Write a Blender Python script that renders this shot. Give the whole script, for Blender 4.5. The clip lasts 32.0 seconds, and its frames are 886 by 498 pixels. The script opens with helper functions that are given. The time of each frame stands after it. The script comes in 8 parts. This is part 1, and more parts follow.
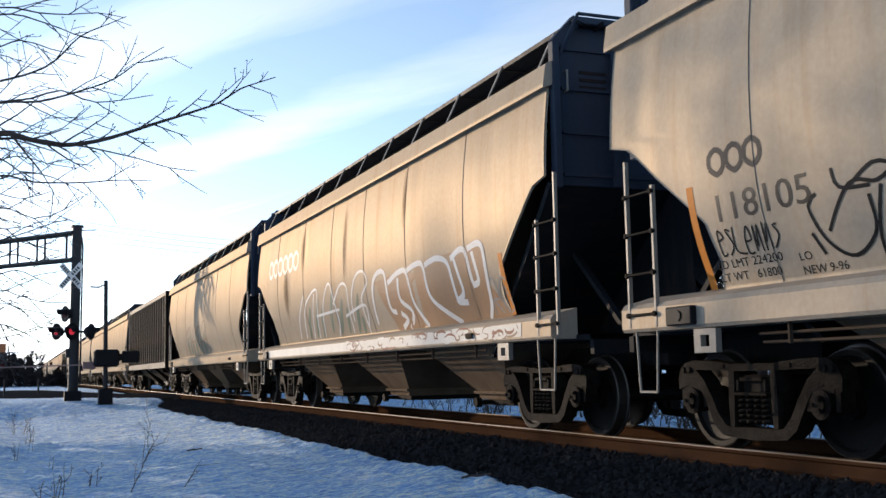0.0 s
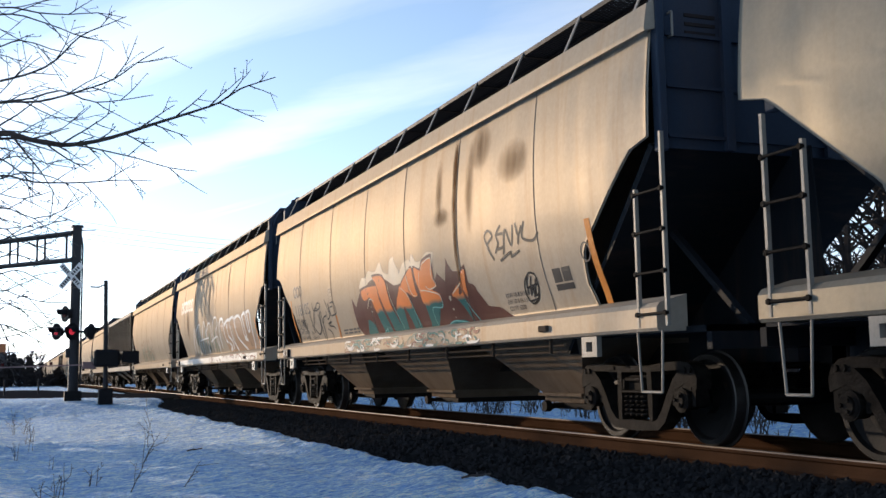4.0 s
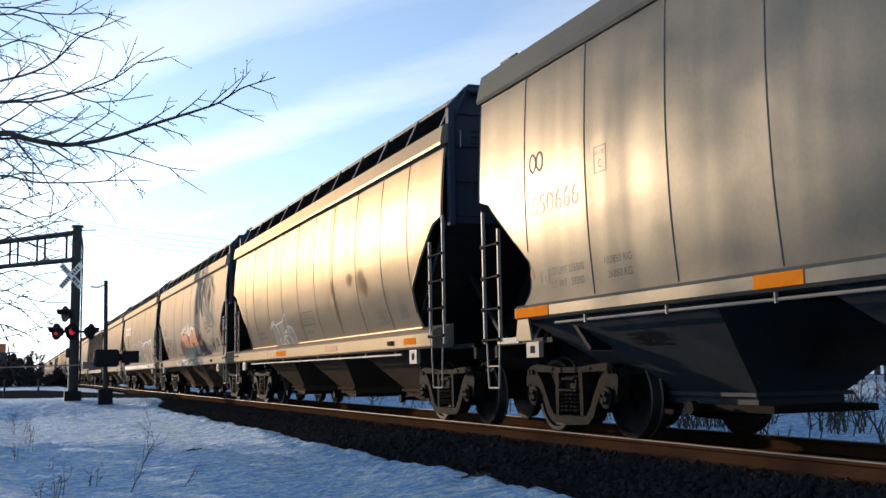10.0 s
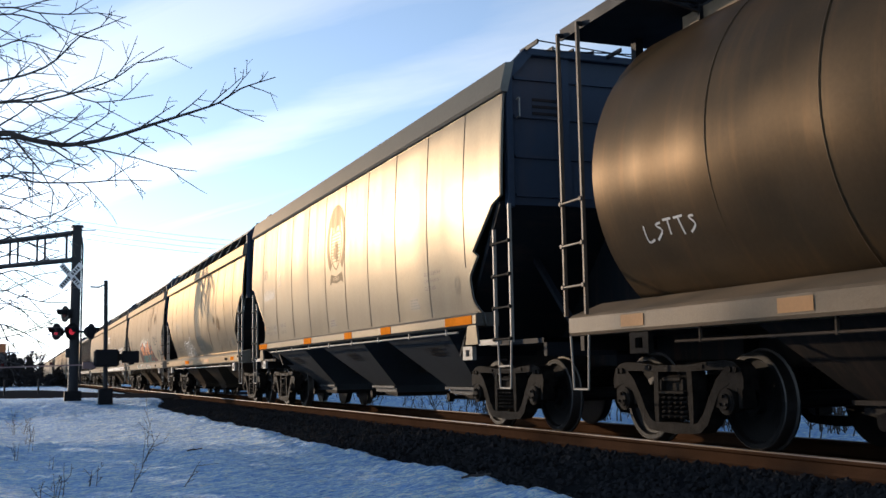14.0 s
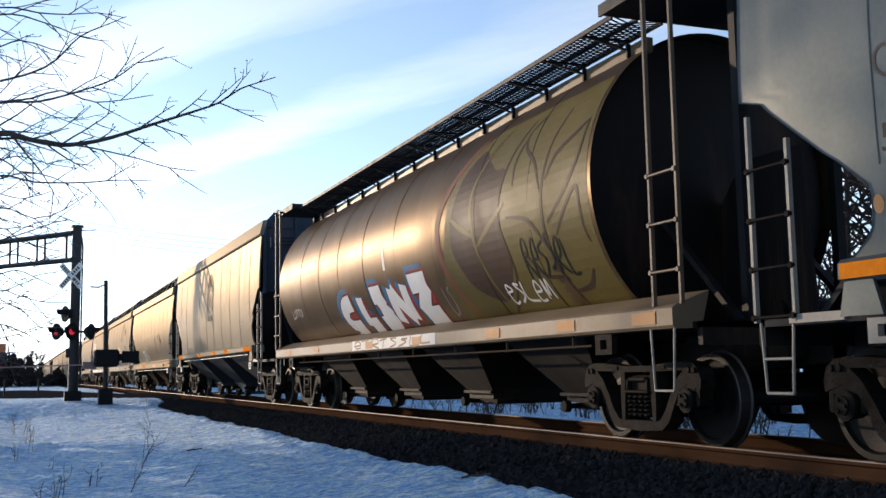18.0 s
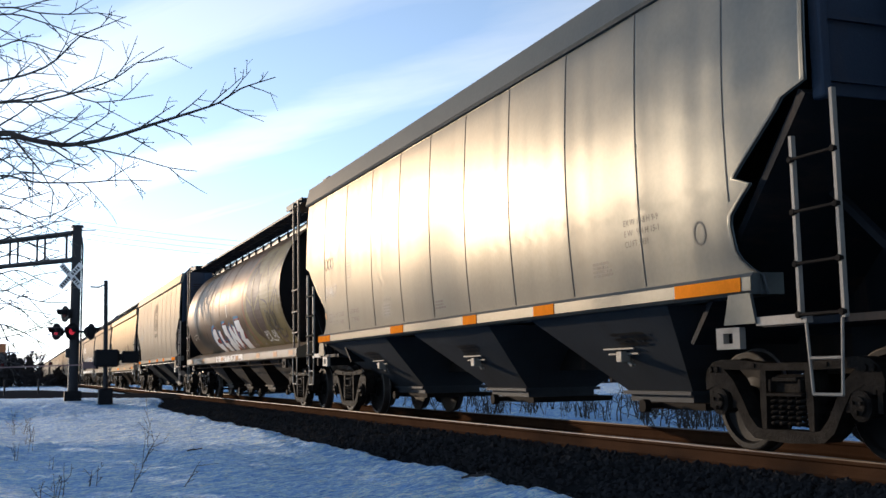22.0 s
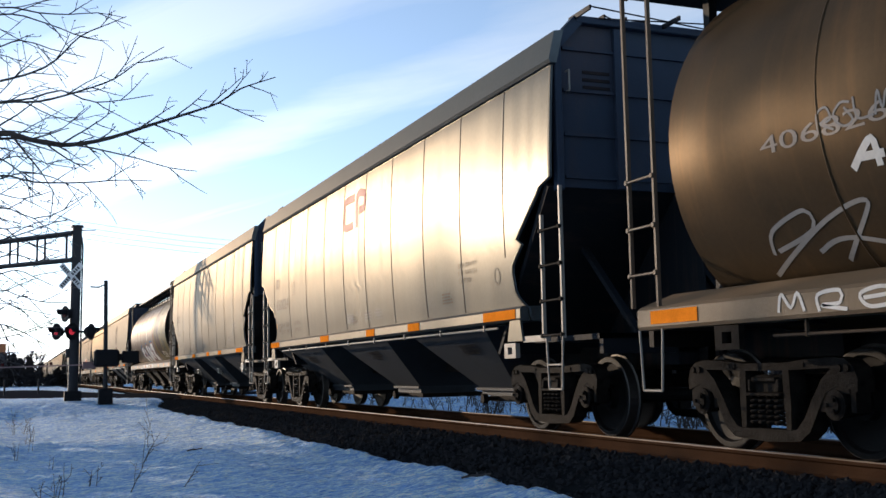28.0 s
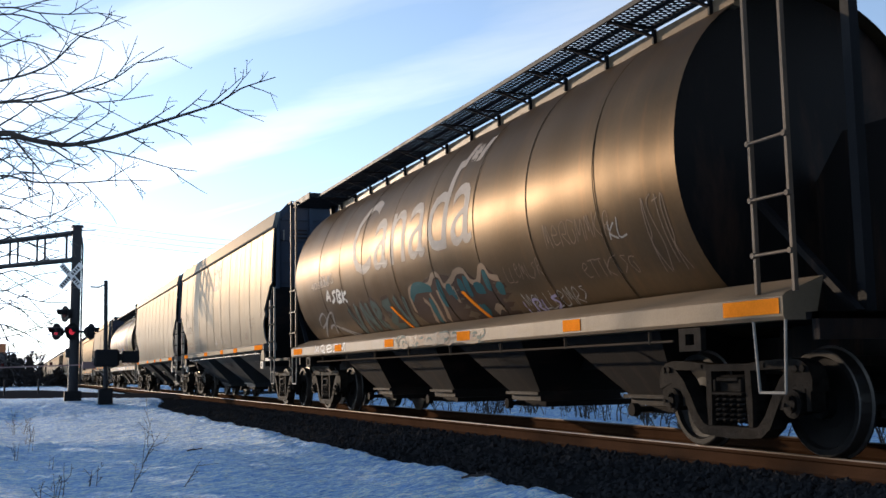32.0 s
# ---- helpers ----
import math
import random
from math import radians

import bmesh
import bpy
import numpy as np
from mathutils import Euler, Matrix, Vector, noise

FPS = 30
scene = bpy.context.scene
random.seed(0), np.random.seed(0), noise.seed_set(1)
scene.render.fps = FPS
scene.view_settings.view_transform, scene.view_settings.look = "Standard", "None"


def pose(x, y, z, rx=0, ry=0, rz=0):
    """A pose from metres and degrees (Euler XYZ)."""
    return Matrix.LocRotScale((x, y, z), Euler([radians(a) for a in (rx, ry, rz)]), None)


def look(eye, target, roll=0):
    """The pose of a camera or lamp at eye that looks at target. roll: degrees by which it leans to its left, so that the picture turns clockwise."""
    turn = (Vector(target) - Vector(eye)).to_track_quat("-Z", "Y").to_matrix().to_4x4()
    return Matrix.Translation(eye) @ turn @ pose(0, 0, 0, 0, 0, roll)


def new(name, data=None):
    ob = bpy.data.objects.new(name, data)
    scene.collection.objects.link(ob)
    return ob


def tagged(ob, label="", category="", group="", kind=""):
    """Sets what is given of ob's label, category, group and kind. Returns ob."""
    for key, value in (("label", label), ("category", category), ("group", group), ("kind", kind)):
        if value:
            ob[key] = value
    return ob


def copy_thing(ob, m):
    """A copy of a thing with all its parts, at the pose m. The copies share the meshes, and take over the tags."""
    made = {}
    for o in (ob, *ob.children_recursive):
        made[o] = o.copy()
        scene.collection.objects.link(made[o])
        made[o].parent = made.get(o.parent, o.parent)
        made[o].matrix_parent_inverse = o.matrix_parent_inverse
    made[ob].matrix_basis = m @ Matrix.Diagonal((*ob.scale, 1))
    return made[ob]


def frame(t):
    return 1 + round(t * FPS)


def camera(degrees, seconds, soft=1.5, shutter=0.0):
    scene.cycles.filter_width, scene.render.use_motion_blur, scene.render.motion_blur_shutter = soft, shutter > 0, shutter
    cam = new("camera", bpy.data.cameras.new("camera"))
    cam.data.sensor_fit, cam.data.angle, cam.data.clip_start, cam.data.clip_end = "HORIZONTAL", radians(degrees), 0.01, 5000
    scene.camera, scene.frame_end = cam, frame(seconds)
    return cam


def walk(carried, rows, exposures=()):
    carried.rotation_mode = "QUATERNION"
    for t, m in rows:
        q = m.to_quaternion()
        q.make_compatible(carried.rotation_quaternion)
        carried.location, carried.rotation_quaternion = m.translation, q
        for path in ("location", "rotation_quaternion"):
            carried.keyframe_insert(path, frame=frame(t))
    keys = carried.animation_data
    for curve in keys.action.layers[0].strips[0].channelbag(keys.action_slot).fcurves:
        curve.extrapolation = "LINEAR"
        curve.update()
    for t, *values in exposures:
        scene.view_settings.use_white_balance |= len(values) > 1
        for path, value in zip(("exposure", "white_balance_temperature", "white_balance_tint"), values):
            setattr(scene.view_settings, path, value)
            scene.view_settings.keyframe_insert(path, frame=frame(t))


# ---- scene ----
# ---------------------------------------------------------------- camera
SECONDS = 32.0
cam = camera(45.17, SECONDS, soft=1.5, shutter=0.03)
EYE = (-7.123, 0.0, 0.787)
AIM = (EYE[0] + math.sin(radians(21.603)) * math.cos(radians(6.515)),
       EYE[1] + math.cos(radians(21.603)) * math.cos(radians(6.515)),
       EYE[2] + math.sin(radians(6.515)))
EXPOSURE = [(0.0, 0.44), (3.0, 0.44), (6.0, 0.38), (9.5, 0.34), (13.0, 0.24), (17.0, 0.44), (19.0, 0.44), (22.0, 0.34), (25.0, 0.34), (28.0, 0.30), (31.0, 0.41), (32.0, 0.42)]
walk(cam, [(0.0, look(EYE, AIM, -1.066)), (SECONDS, look(EYE, AIM, -1.066))],
     exposures=[(t, e, 5250.0, 9.0) for t, e in EXPOSURE])

# how far the train has run along the track, second by second
RUN = [0.0, 3.816, 7.67, 11.45, 15.28, 19.10, 22.91, 26.70, 30.47, 34.30, 38.08, 41.83, 45.54, 49.16, 52.87, 56.62,
       60.30, 63.77, 67.46, 71.30, 75.03, 78.58, 82.06, 85.50, 88.95, 92.47, 96.03, 99.65, 103.36, 107.02, 110.60,
       114.21, 117.81]


def run_at(t):
    return float(np.interp(t, range(len(RUN)), RUN))


# ---------------------------------------------------------------- world and sun
SUN_AZ, SUN_EL = radians(-24.0), radians(9.2)      # azimuth from the track's direction, to the left
SUN_DIR = Vector((math.sin(SUN_AZ) * math.cos(SUN_EL), math.cos(SUN_AZ) * math.cos(SUN_EL), math.sin(SUN_EL)))


def link(nt, a, b):
    nt.links.new(a, b)


def node(nt, kind, **inputs):
    n = nt.nodes.new(kind)
    for k, v in inputs.items():
        n.inputs[k.replace("_", " ")].default_value = v
    return n


def math_node(nt, op, a, b=None, clamp=False):
    n = nt.nodes.new("ShaderNodeMath")
    n.operation, n.use_clamp = op, clamp
    for i, v in enumerate((a, b)):
        if v is None:
            continue
        if isinstance(v, (int, float)):
            n.inputs[i].default_value = v
        else:
            link(nt, v, n.inputs[i])
    return n.outputs[0]


def ramp(nt, fac, stops):
    n = nt.nodes.new("ShaderNodeValToRGB")
    els = n.color_ramp.elements
    while len(els) < len(stops):
        els.new(0.5)
    for e, (p, c) in zip(els, stops):
        e.position = p
        e.color = (c, c, c, 1) if isinstance(c, (int, float)) else (*c, 1)
    link(nt, fac, n.inputs[0])
    return n.outputs[0]


def mix(nt, fac, a, b, blend="MIX"):
    n = nt.nodes.new("ShaderNodeMix")
    n.data_type, n.blend_type = "RGBA", blend
    for sock, v in ((n.inputs[0], fac), (n.inputs[6], a), (n.inputs[7], b)):
        if isinstance(v, (int, float)):
            sock.default_value = v
        elif isinstance(v, tuple):
            sock.default_value = (*v, 1)
        else:
            link(nt, v, sock)
    return n.outputs[2]


WIND = 62.0


def build_world():
    w = bpy.data.worlds.new("sky")
    scene.world = w
    w.use_nodes = True
    nt = w.node_tree
    nt.nodes.clear()
    out, bg = nt.nodes.new("ShaderNodeOutputWorld"), nt.nodes.new("ShaderNodeBackground")
    sky = nt.nodes.new("ShaderNodeTexSky")
    sky.sky_type, sky.sun_disc = "NISHITA", False
    sky.sun_elevation, sky.sun_rotation = SUN_EL, SUN_AZ
    sky.air_density, sky.dust_density, sky.ozone_density = 1.0, 0.3, 2.5
    # thin cirrus, drawn on a flat layer high overhead
    tc = nt.nodes.new("ShaderNodeTexCoord")
    sep = nt.nodes.new("ShaderNodeSeparateXYZ")
    link(nt, tc.outputs["Generated"], sep.inputs[0])
    lift = math_node(nt, "ADD", math_node(nt, "MAXIMUM", sep.outputs[2], 0.0), 0.06)
    comb = nt.nodes.new("ShaderNodeCombineXYZ")
    link(nt, math_node(nt, "DIVIDE", sep.outputs[0], lift), comb.inputs[0])
    link(nt, math_node(nt, "DIVIDE", sep.outputs[1], lift), comb.inputs[1])
    # streaks run along one line of wind
    turn = nt.nodes.new("ShaderNodeVectorRotate")
    turn.rotation_type = "Z_AXIS"
    turn.inputs["Angle"].default_value = radians(WIND)
    link(nt, comb.outputs[0], turn.inputs["Vector"])
    mp = nt.nodes.new("ShaderNodeMapping")
    mp.inputs["Scale"].default_value = (0.22, 1.0, 1)
    mp.inputs["Location"].default_value = (3.4, 1.15, 0)
    link(nt, turn.outputs[0], mp.inputs[0])
    n1 = node(nt, "ShaderNodeTexNoise", Scale=0.85, Detail=9.0, Roughness=0.60, Distortion=0.45)
    link(nt, mp.outputs[0], n1.inputs["Vector"])
    across = nt.nodes.new("ShaderNodeSeparateXYZ")
    link(nt, turn.outputs[0], across.inputs[0])
    wave = math_node(nt, "COSINE", math_node(nt, "MULTIPLY", math_node(nt, "SUBTRACT", across.outputs[1], 1.53), 9.2))
    veil = ramp(nt, math_node(nt, "ADD", n1.outputs["Fac"], math_node(nt, "MULTIPLY", wave, 0.09)), [(0.44, 0.0), (0.60, 1.0)])
    cover = math_node(nt, "ADD", math_node(nt, "MULTIPLY", veil, 0.40), 0.355)
    # the veil thins out towards the zenith
    cover = math_node(nt, "MULTIPLY", cover, ramp(nt, sep.outputs[2], [(0.38, 1.0), (0.62, 0.45)]))
    grey = nt.nodes.new("ShaderNodeRGBToBW")
    link(nt, sky.outputs[0], grey.inputs[0])
    cloud = mix(nt, 1.0, (1.0, 0.97, 0.93), grey.outputs[0], "MULTIPLY")
    bright = mix(nt, 1.0, cloud, (2.15, 2.15, 2.15), "MULTIPLY")
    both = mix(nt, cover, sky.outputs[0], bright)
    link(nt, both, bg.inputs["Color"])
    bg.inputs["Strength"].default_value = 0.15
    link(nt, bg.outputs[0], out.inputs[0])


build_world()
sun = new("sun", bpy.data.lights.new("sun", "SUN"))
sun.data.energy, sun.data.angle, sun.data.color = 3.3, radians(0.6), (1.0, 0.68, 0.39)
sun.matrix_basis = look((SUN_DIR * 60)[:], (0, 0, 0))


# ---------------------------------------------------------------- materials
def material(name, color, rough=0.6, metal=0.0, dark=None, light=None, scale=2.0, fine=40.0, bump=0.15, streak=0.0,
             streak_color=(0.12, 0.07, 0.04), rough_var=0.12, spec=0.5, per_object=0.0, bump_scale=None, bump_dist=0.02, edge=(1.0, 1.0, 1.0)):
    """Base colour with stains at a large and a small scale, run-down streaks, uneven gloss and fine relief."""
    m = bpy.data.materials.new(name)
    m.use_nodes = True
    nt = m.node_tree
    b = nt.nodes["Principled BSDF"]
    tc = nt.nodes.new("ShaderNodeTexCoord")
    n1 = node(nt, "ShaderNodeTexNoise", Scale=scale, Detail=6.0, Roughness=0.6)
    n2 = node(nt, "ShaderNodeTexNoise", Scale=fine, Detail=3.0, Roughness=0.6)
    for n in (n1, n2):
        link(nt, tc.outputs["Object"], n.inputs["Vector"])
    dark = dark or tuple(c * 0.72 for c in color)
    light = light or tuple(min(1, c * 1.18) for c in color)
    col = mix(nt, ramp(nt, n1.outputs["Fac"], [(0.3, 0.0), (0.7, 1.0)]), dark, light)
    col = mix(nt, 0.6, col, color)
    speck = ramp(nt, n2.outputs["Fac"], [(0.30, 0.93), (0.70, 1.04)])
    col = mix(nt, 1.0, col, speck, "MULTIPLY")
    if streak > 0:
        mp = nt.nodes.new("ShaderNodeMapping")
        mp.inputs["Scale"].default_value = (0.5, 2.2, 0.16)
        link(nt, tc.outputs["Object"], mp.inputs[0])
        n3 = node(nt, "ShaderNodeTexNoise", Scale=2.4, Detail=6.0, Roughness=0.65, Distortion=0.2)
        link(nt, mp.outputs[0], n3.inputs["Vector"])
        run = math_node(nt, "MULTIPLY", ramp(nt, n3.outputs["Fac"], [(0.52, 0.0), (0.78, 1.0)]), streak)
        col = mix(nt, run, col, streak_color)
    if per_object > 0:
        oi = nt.nodes.new("ShaderNodeObjectInfo")
        k = math_node(nt, "ADD", math_node(nt, "MULTIPLY", oi.outputs["Random"], per_object), 1 - per_object / 2)
        col = mix(nt, 1.0, col, k, "MULTIPLY")
    link(nt, col, b.inputs["Base Color"])
    rr = math_node(nt, "ADD", math_node(nt, "MULTIPLY", n1.outputs["Fac"], rough_var * 2), rough - rough_var)
    link(nt, rr, b.inputs["Roughness"])
    b.inputs["Metallic"].default_value = metal
    b.inputs["Specular IOR Level"].default_value = spec
    b.inputs["Specular Tint"].default_value = (*edge, 1)
    if bump > 0:
        bp = nt.nodes.new("ShaderNodeBump")
        bp.inputs["Strength"].default_value = bump
        bp.inputs["Distance"].default_value = bump_dist
        if bump_scale:
            n4 = node(nt, "ShaderNodeTexNoise", Scale=bump_scale, Detail=4.0)
            link(nt, tc.outputs["Object"], n4.inputs["Vector"])
            link(nt, n4.outputs["Fac"], bp.inputs["Height"])
        else:
            link(nt, n2.outputs["Fac"], bp.inputs["Height"])
        link(nt, bp.outputs[0], b.inputs["Normal"])
    return m


def glow(name, color, strength):
    m = bpy.data.materials.new(name)
    m.use_nodes = True
    b = m.node_tree.nodes["Principled BSDF"]
    b.inputs["Base Color"].default_value = (*color, 1)
    b.inputs["Emission Color"].default_value = (*color, 1)
    b.inputs["Emission Strength"].default_value = strength
    return m


def snow_material():
    """Wind-crusted snow: blue shade is put into its colour, small ripples drawn out across the wind, with pale crests
    and darker hollows painted in.
    """
    # base is tinted blue to carry the skylit shade
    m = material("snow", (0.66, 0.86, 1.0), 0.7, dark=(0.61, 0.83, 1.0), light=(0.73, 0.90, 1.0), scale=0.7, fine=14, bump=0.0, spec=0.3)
    nt = m.node_tree
    b = nt.nodes["Principled BSDF"]
    tc = nt.nodes.new("ShaderNodeTexCoord")
    mp = nt.nodes.new("ShaderNodeMapping")
    mp.inputs["Scale"].default_value = (0.8, 1.5, 1.0)
    mp.inputs["Rotation"].default_value = (0, 0, 0.22)
    link(nt, tc.outputs["Object"], mp.inputs[0])
    old = b.inputs["Base Color"].links[0].from_socket
    # mottling that paints bright crests and shaded hollows onto the ripples
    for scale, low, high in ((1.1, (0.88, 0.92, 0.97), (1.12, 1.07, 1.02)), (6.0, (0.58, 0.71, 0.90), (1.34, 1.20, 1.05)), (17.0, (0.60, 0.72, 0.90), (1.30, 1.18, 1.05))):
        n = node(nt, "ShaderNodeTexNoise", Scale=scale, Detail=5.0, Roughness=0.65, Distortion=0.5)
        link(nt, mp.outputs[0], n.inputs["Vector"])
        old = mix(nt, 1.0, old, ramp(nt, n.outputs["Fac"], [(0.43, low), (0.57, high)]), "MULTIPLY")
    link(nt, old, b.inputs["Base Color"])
    heights = []
    for scale, detail, amount in ((3.0, 4.0, 0.6), (6.5, 5.0, 0.9), (19.0, 4.0, 0.5)):
        n = node(nt, "ShaderNodeTexNoise", Scale=scale, Detail=detail, Roughness=0.65, Distortion=0.5)
        link(nt, mp.outputs[0], n.inputs["Vector"])
        heights.append(math_node(nt, "MULTIPLY", n.outputs["Fac"], amount))
    total = math_node(nt, "ADD", math_node(nt, "ADD", heights[0], heights[1]), heights[2])
    bp = nt.nodes.new("ShaderNodeBump")
    bp.inputs["Strength"].default_value = 1.0
    bp.inputs["Distance"].default_value = 0.10
    link(nt, total, bp.inputs["Height"])
    link(nt, bp.outputs[0], b.inputs["Normal"])
    return m


M = {
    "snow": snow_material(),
    "ballast": material("ballast", (0.017, 0.017, 0.017), 0.9, scale=3, fine=22, bump=1.0, spec=0.0),
    "stone": material("stone", (0.034, 0.033, 0.033), 0.85, scale=9, fine=60, bump=0.6, per_object=0.4, spec=0.0),
    "rail_rust": material("rail_rust", (0.062, 0.034, 0.019), 0.8, spec=0.0, dark=(0.016, 0.010, 0.007), scale=2, fine=50, bump=0.35),
    "rail_head": material("rail_head", (0.20, 0.17, 0.145), 0.45, metal=0.8, scale=2, bump=0.05),
    "tie": material("tie", (0.06, 0.045, 0.035), 0.9, scale=4, bump=0.5),
    "asphalt": material("asphalt", (0.034, 0.033, 0.034), 0.85, scale=1, fine=60, bump=0.4, spec=0.0),
    "beige": material("beige", (0.395, 0.342, 0.262), 0.47, metal=0.12, dark=(0.33, 0.278, 0.205), light=(0.45, 0.385, 0.30), scale=0.55, fine=18, bump=0.05, streak=0.40, streak_color=(0.27, 0.165, 0.075), bump_scale=1.3, rough_var=0.07, spec=0.0, edge=(0.80, 0.68, 0.54)),
    "silver": material("silver", (0.235, 0.212, 0.165), 0.36, metal=0.32, dark=(0.20, 0.178, 0.136), light=(0.265, 0.242, 0.19), scale=0.6, fine=20, bump=0.05, streak=0.22, streak_color=(0.17, 0.12, 0.07), bump_scale=1.2, rough_var=0.05, spec=0.0, edge=(0.85, 0.68, 0.50)),
    "grey": material("grey", (0.150, 0.146, 0.126), 0.335, metal=0.34, dark=(0.132, 0.128, 0.11), light=(0.17, 0.166, 0.143), scale=0.5, fine=20, bump=0.04, streak=0.10, streak_color=(0.22, 0.18, 0.13), bump_scale=1.1, rough_var=0.04, spec=0.0, edge=(0.82, 0.70, 0.57)),
    "grey_cool": material("grey_cool", (0.115, 0.125, 0.122), 0.33, metal=0.42, dark=(0.10, 0.109, 0.107), light=(0.132, 0.143, 0.139), scale=0.5, fine=20, bump=0.04, streak=0.10, streak_color=(0.17, 0.15, 0.12), bump_scale=1.1, rough_var=0.04, spec=0.0, edge=(0.82, 0.70, 0.57)),
    "grey_blue": material("grey_blue", (0.092, 0.104, 0.106), 0.33, metal=0.46, dark=(0.08, 0.091, 0.093), light=(0.107, 0.12, 0.122), scale=0.5, fine=20, bump=0.04, streak=0.10, streak_color=(0.17, 0.15, 0.12), bump_scale=1.1, rough_var=0.04, spec=0.0, edge=(0.82, 0.70, 0.57)),
    "brown": material("brown", (0.076, 0.052, 0.028), 0.40, metal=0.36, dark=(0.048, 0.032, 0.016), light=(0.090, 0.063, 0.035), scale=0.8, fine=22, bump=0.06, streak=0.5, streak_color=(0.14, 0.08, 0.035), bump_scale=1.6, rough_var=0.08, spec=0.07, edge=(0.55, 0.46, 0.36)),
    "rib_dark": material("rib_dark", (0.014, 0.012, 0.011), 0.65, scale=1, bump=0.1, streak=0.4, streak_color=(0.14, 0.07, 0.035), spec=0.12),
    # end walls and grab rails: blue shade is put into the paint colour
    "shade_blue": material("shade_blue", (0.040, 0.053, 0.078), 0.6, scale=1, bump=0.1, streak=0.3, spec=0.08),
    # near-black: shade below the car ends as a colour, and end lettering
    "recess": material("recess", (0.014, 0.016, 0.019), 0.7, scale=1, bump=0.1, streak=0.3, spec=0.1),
    # grey body paint darkened and blued: shade of the down-tilted bays, plus streaks
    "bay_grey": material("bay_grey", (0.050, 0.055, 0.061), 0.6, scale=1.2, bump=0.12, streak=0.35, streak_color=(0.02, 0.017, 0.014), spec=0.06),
    "under": material("under", (0.016, 0.013, 0.011), 0.75, spec=0.15, scale=1.2, bump=0.15, streak=0.3),
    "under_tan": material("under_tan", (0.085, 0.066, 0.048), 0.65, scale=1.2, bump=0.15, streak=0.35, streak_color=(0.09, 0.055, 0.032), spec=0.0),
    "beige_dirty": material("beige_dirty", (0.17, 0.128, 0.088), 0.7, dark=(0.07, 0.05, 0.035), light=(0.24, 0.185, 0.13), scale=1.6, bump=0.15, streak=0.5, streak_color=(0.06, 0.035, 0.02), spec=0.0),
    "iron": material("iron", (0.014, 0.012, 0.010), 0.65, dark=(0.009, 0.008, 0.007), light=(0.024, 0.019, 0.016), scale=4, fine=50, bump=0.25, spec=0.02),
    "frame_dust": material("frame_dust", (0.010, 0.009, 0.008), 0.6, dark=(0.003, 0.0027, 0.0024), light=(0.062, 0.052, 0.042), scale=7, fine=45, bump=0.5, spec=0.015),
    "wheel": material("wheel", (0.010, 0.009, 0.008), 0.6, scale=3, bump=0.15, spec=0.1),
    "tread": material("tread", (0.10, 0.09, 0.08), 0.42, metal=0.8, scale=4, bump=0.03),
    "ladder": material("ladder", (0.30, 0.275, 0.23), 0.45, dark=(0.16, 0.13, 0.10), scale=4, bump=0.1, spec=0.12),
    "black": material("black", (0.012, 0.012, 0.013), 0.6, scale=4, bump=0.1, spec=0.12),
    "mesh_black": material("mesh_black", (0.014, 0.014, 0.016), 0.6, scale=4, bump=0.1, spec=0.12),
    "orange": material("orange", (0.88, 0.26, 0.012), 0.5, scale=6, bump=0.05, spec=0.0),
    "ink": material("ink", (0.018, 0.017, 0.016), 0.42, scale=6, bump=0.05, spec=0.16),
    "white": material("white", (0.76, 0.74, 0.70), 0.5, scale=5, bump=0.05),
    "mast": material("mast", (0.032, 0.032, 0.034), 0.55, scale=2, bump=0.1, spec=0.2),
    "bark": material("bark", (0.085, 0.068, 0.055), 0.9, scale=6, fine=60, bump=0.6),
    "weed": material("weed", (0.075, 0.055, 0.036), 0.9, scale=8, bump=0.3),
    "woods": material("woods", (0.032, 0.027, 0.024), 0.95, scale=2, bump=0.4, spec=0.1),
    # brick made lighter and more orange, low sunlight included in the colour
    "brick": material("brick", (0.42, 0.17, 0.07), 0.85, scale=4, bump=0.3),
    "shingle": material("shingle", (0.06, 0.055, 0.055), 0.85, scale=4, bump=0.3),
    "siding": material("siding", (0.30, 0.27, 0.24), 0.7, scale=3, bump=0.2),
    "red_glow": glow("red_glow", (1.0, 0.03, 0.05), 0.26),
    "lens_dark": material("lens_dark", (0.06, 0.008, 0.008), 0.6, spec=0.1, scale=6, bump=0.0),
}


# ---------------------------------------------------------------- mesh helpers
def finish(bm, name, mat, smooth=False):
    me = bpy.data.meshes.new(name)
    bmesh.ops.recalc_face_normals(bm, faces=bm.faces)
    if smooth:
        for f in bm.faces:
            f.smooth = True
    bm.to_mesh(me)
    bm.free()
    for one in (mat if isinstance(mat, (list, tuple)) else [mat]):
        me.materials.append(M[one])
    return me


def part(name, bm, mat, parent, label="", smooth=False, at=None):
    ob = new(name, finish(bm, name, mat, smooth))
    ob.parent = parent
    if at is not None:
        ob.matrix_basis = at
    return tagged(ob, label)


def again(ob, at):
    """The same piece once more, on the same mesh, under the same thing."""
    o = new(ob.name.split(".")[0], ob.data)
    o.parent = ob.parent
    o.matrix_basis = at
    return o


def thing(name, label, category, group="", at=None):
    ob = new(name)
    ob.empty_display_size = 0.3
    if at is not None:
        ob.matrix_basis = at
    return tagged(ob, label, category, group)


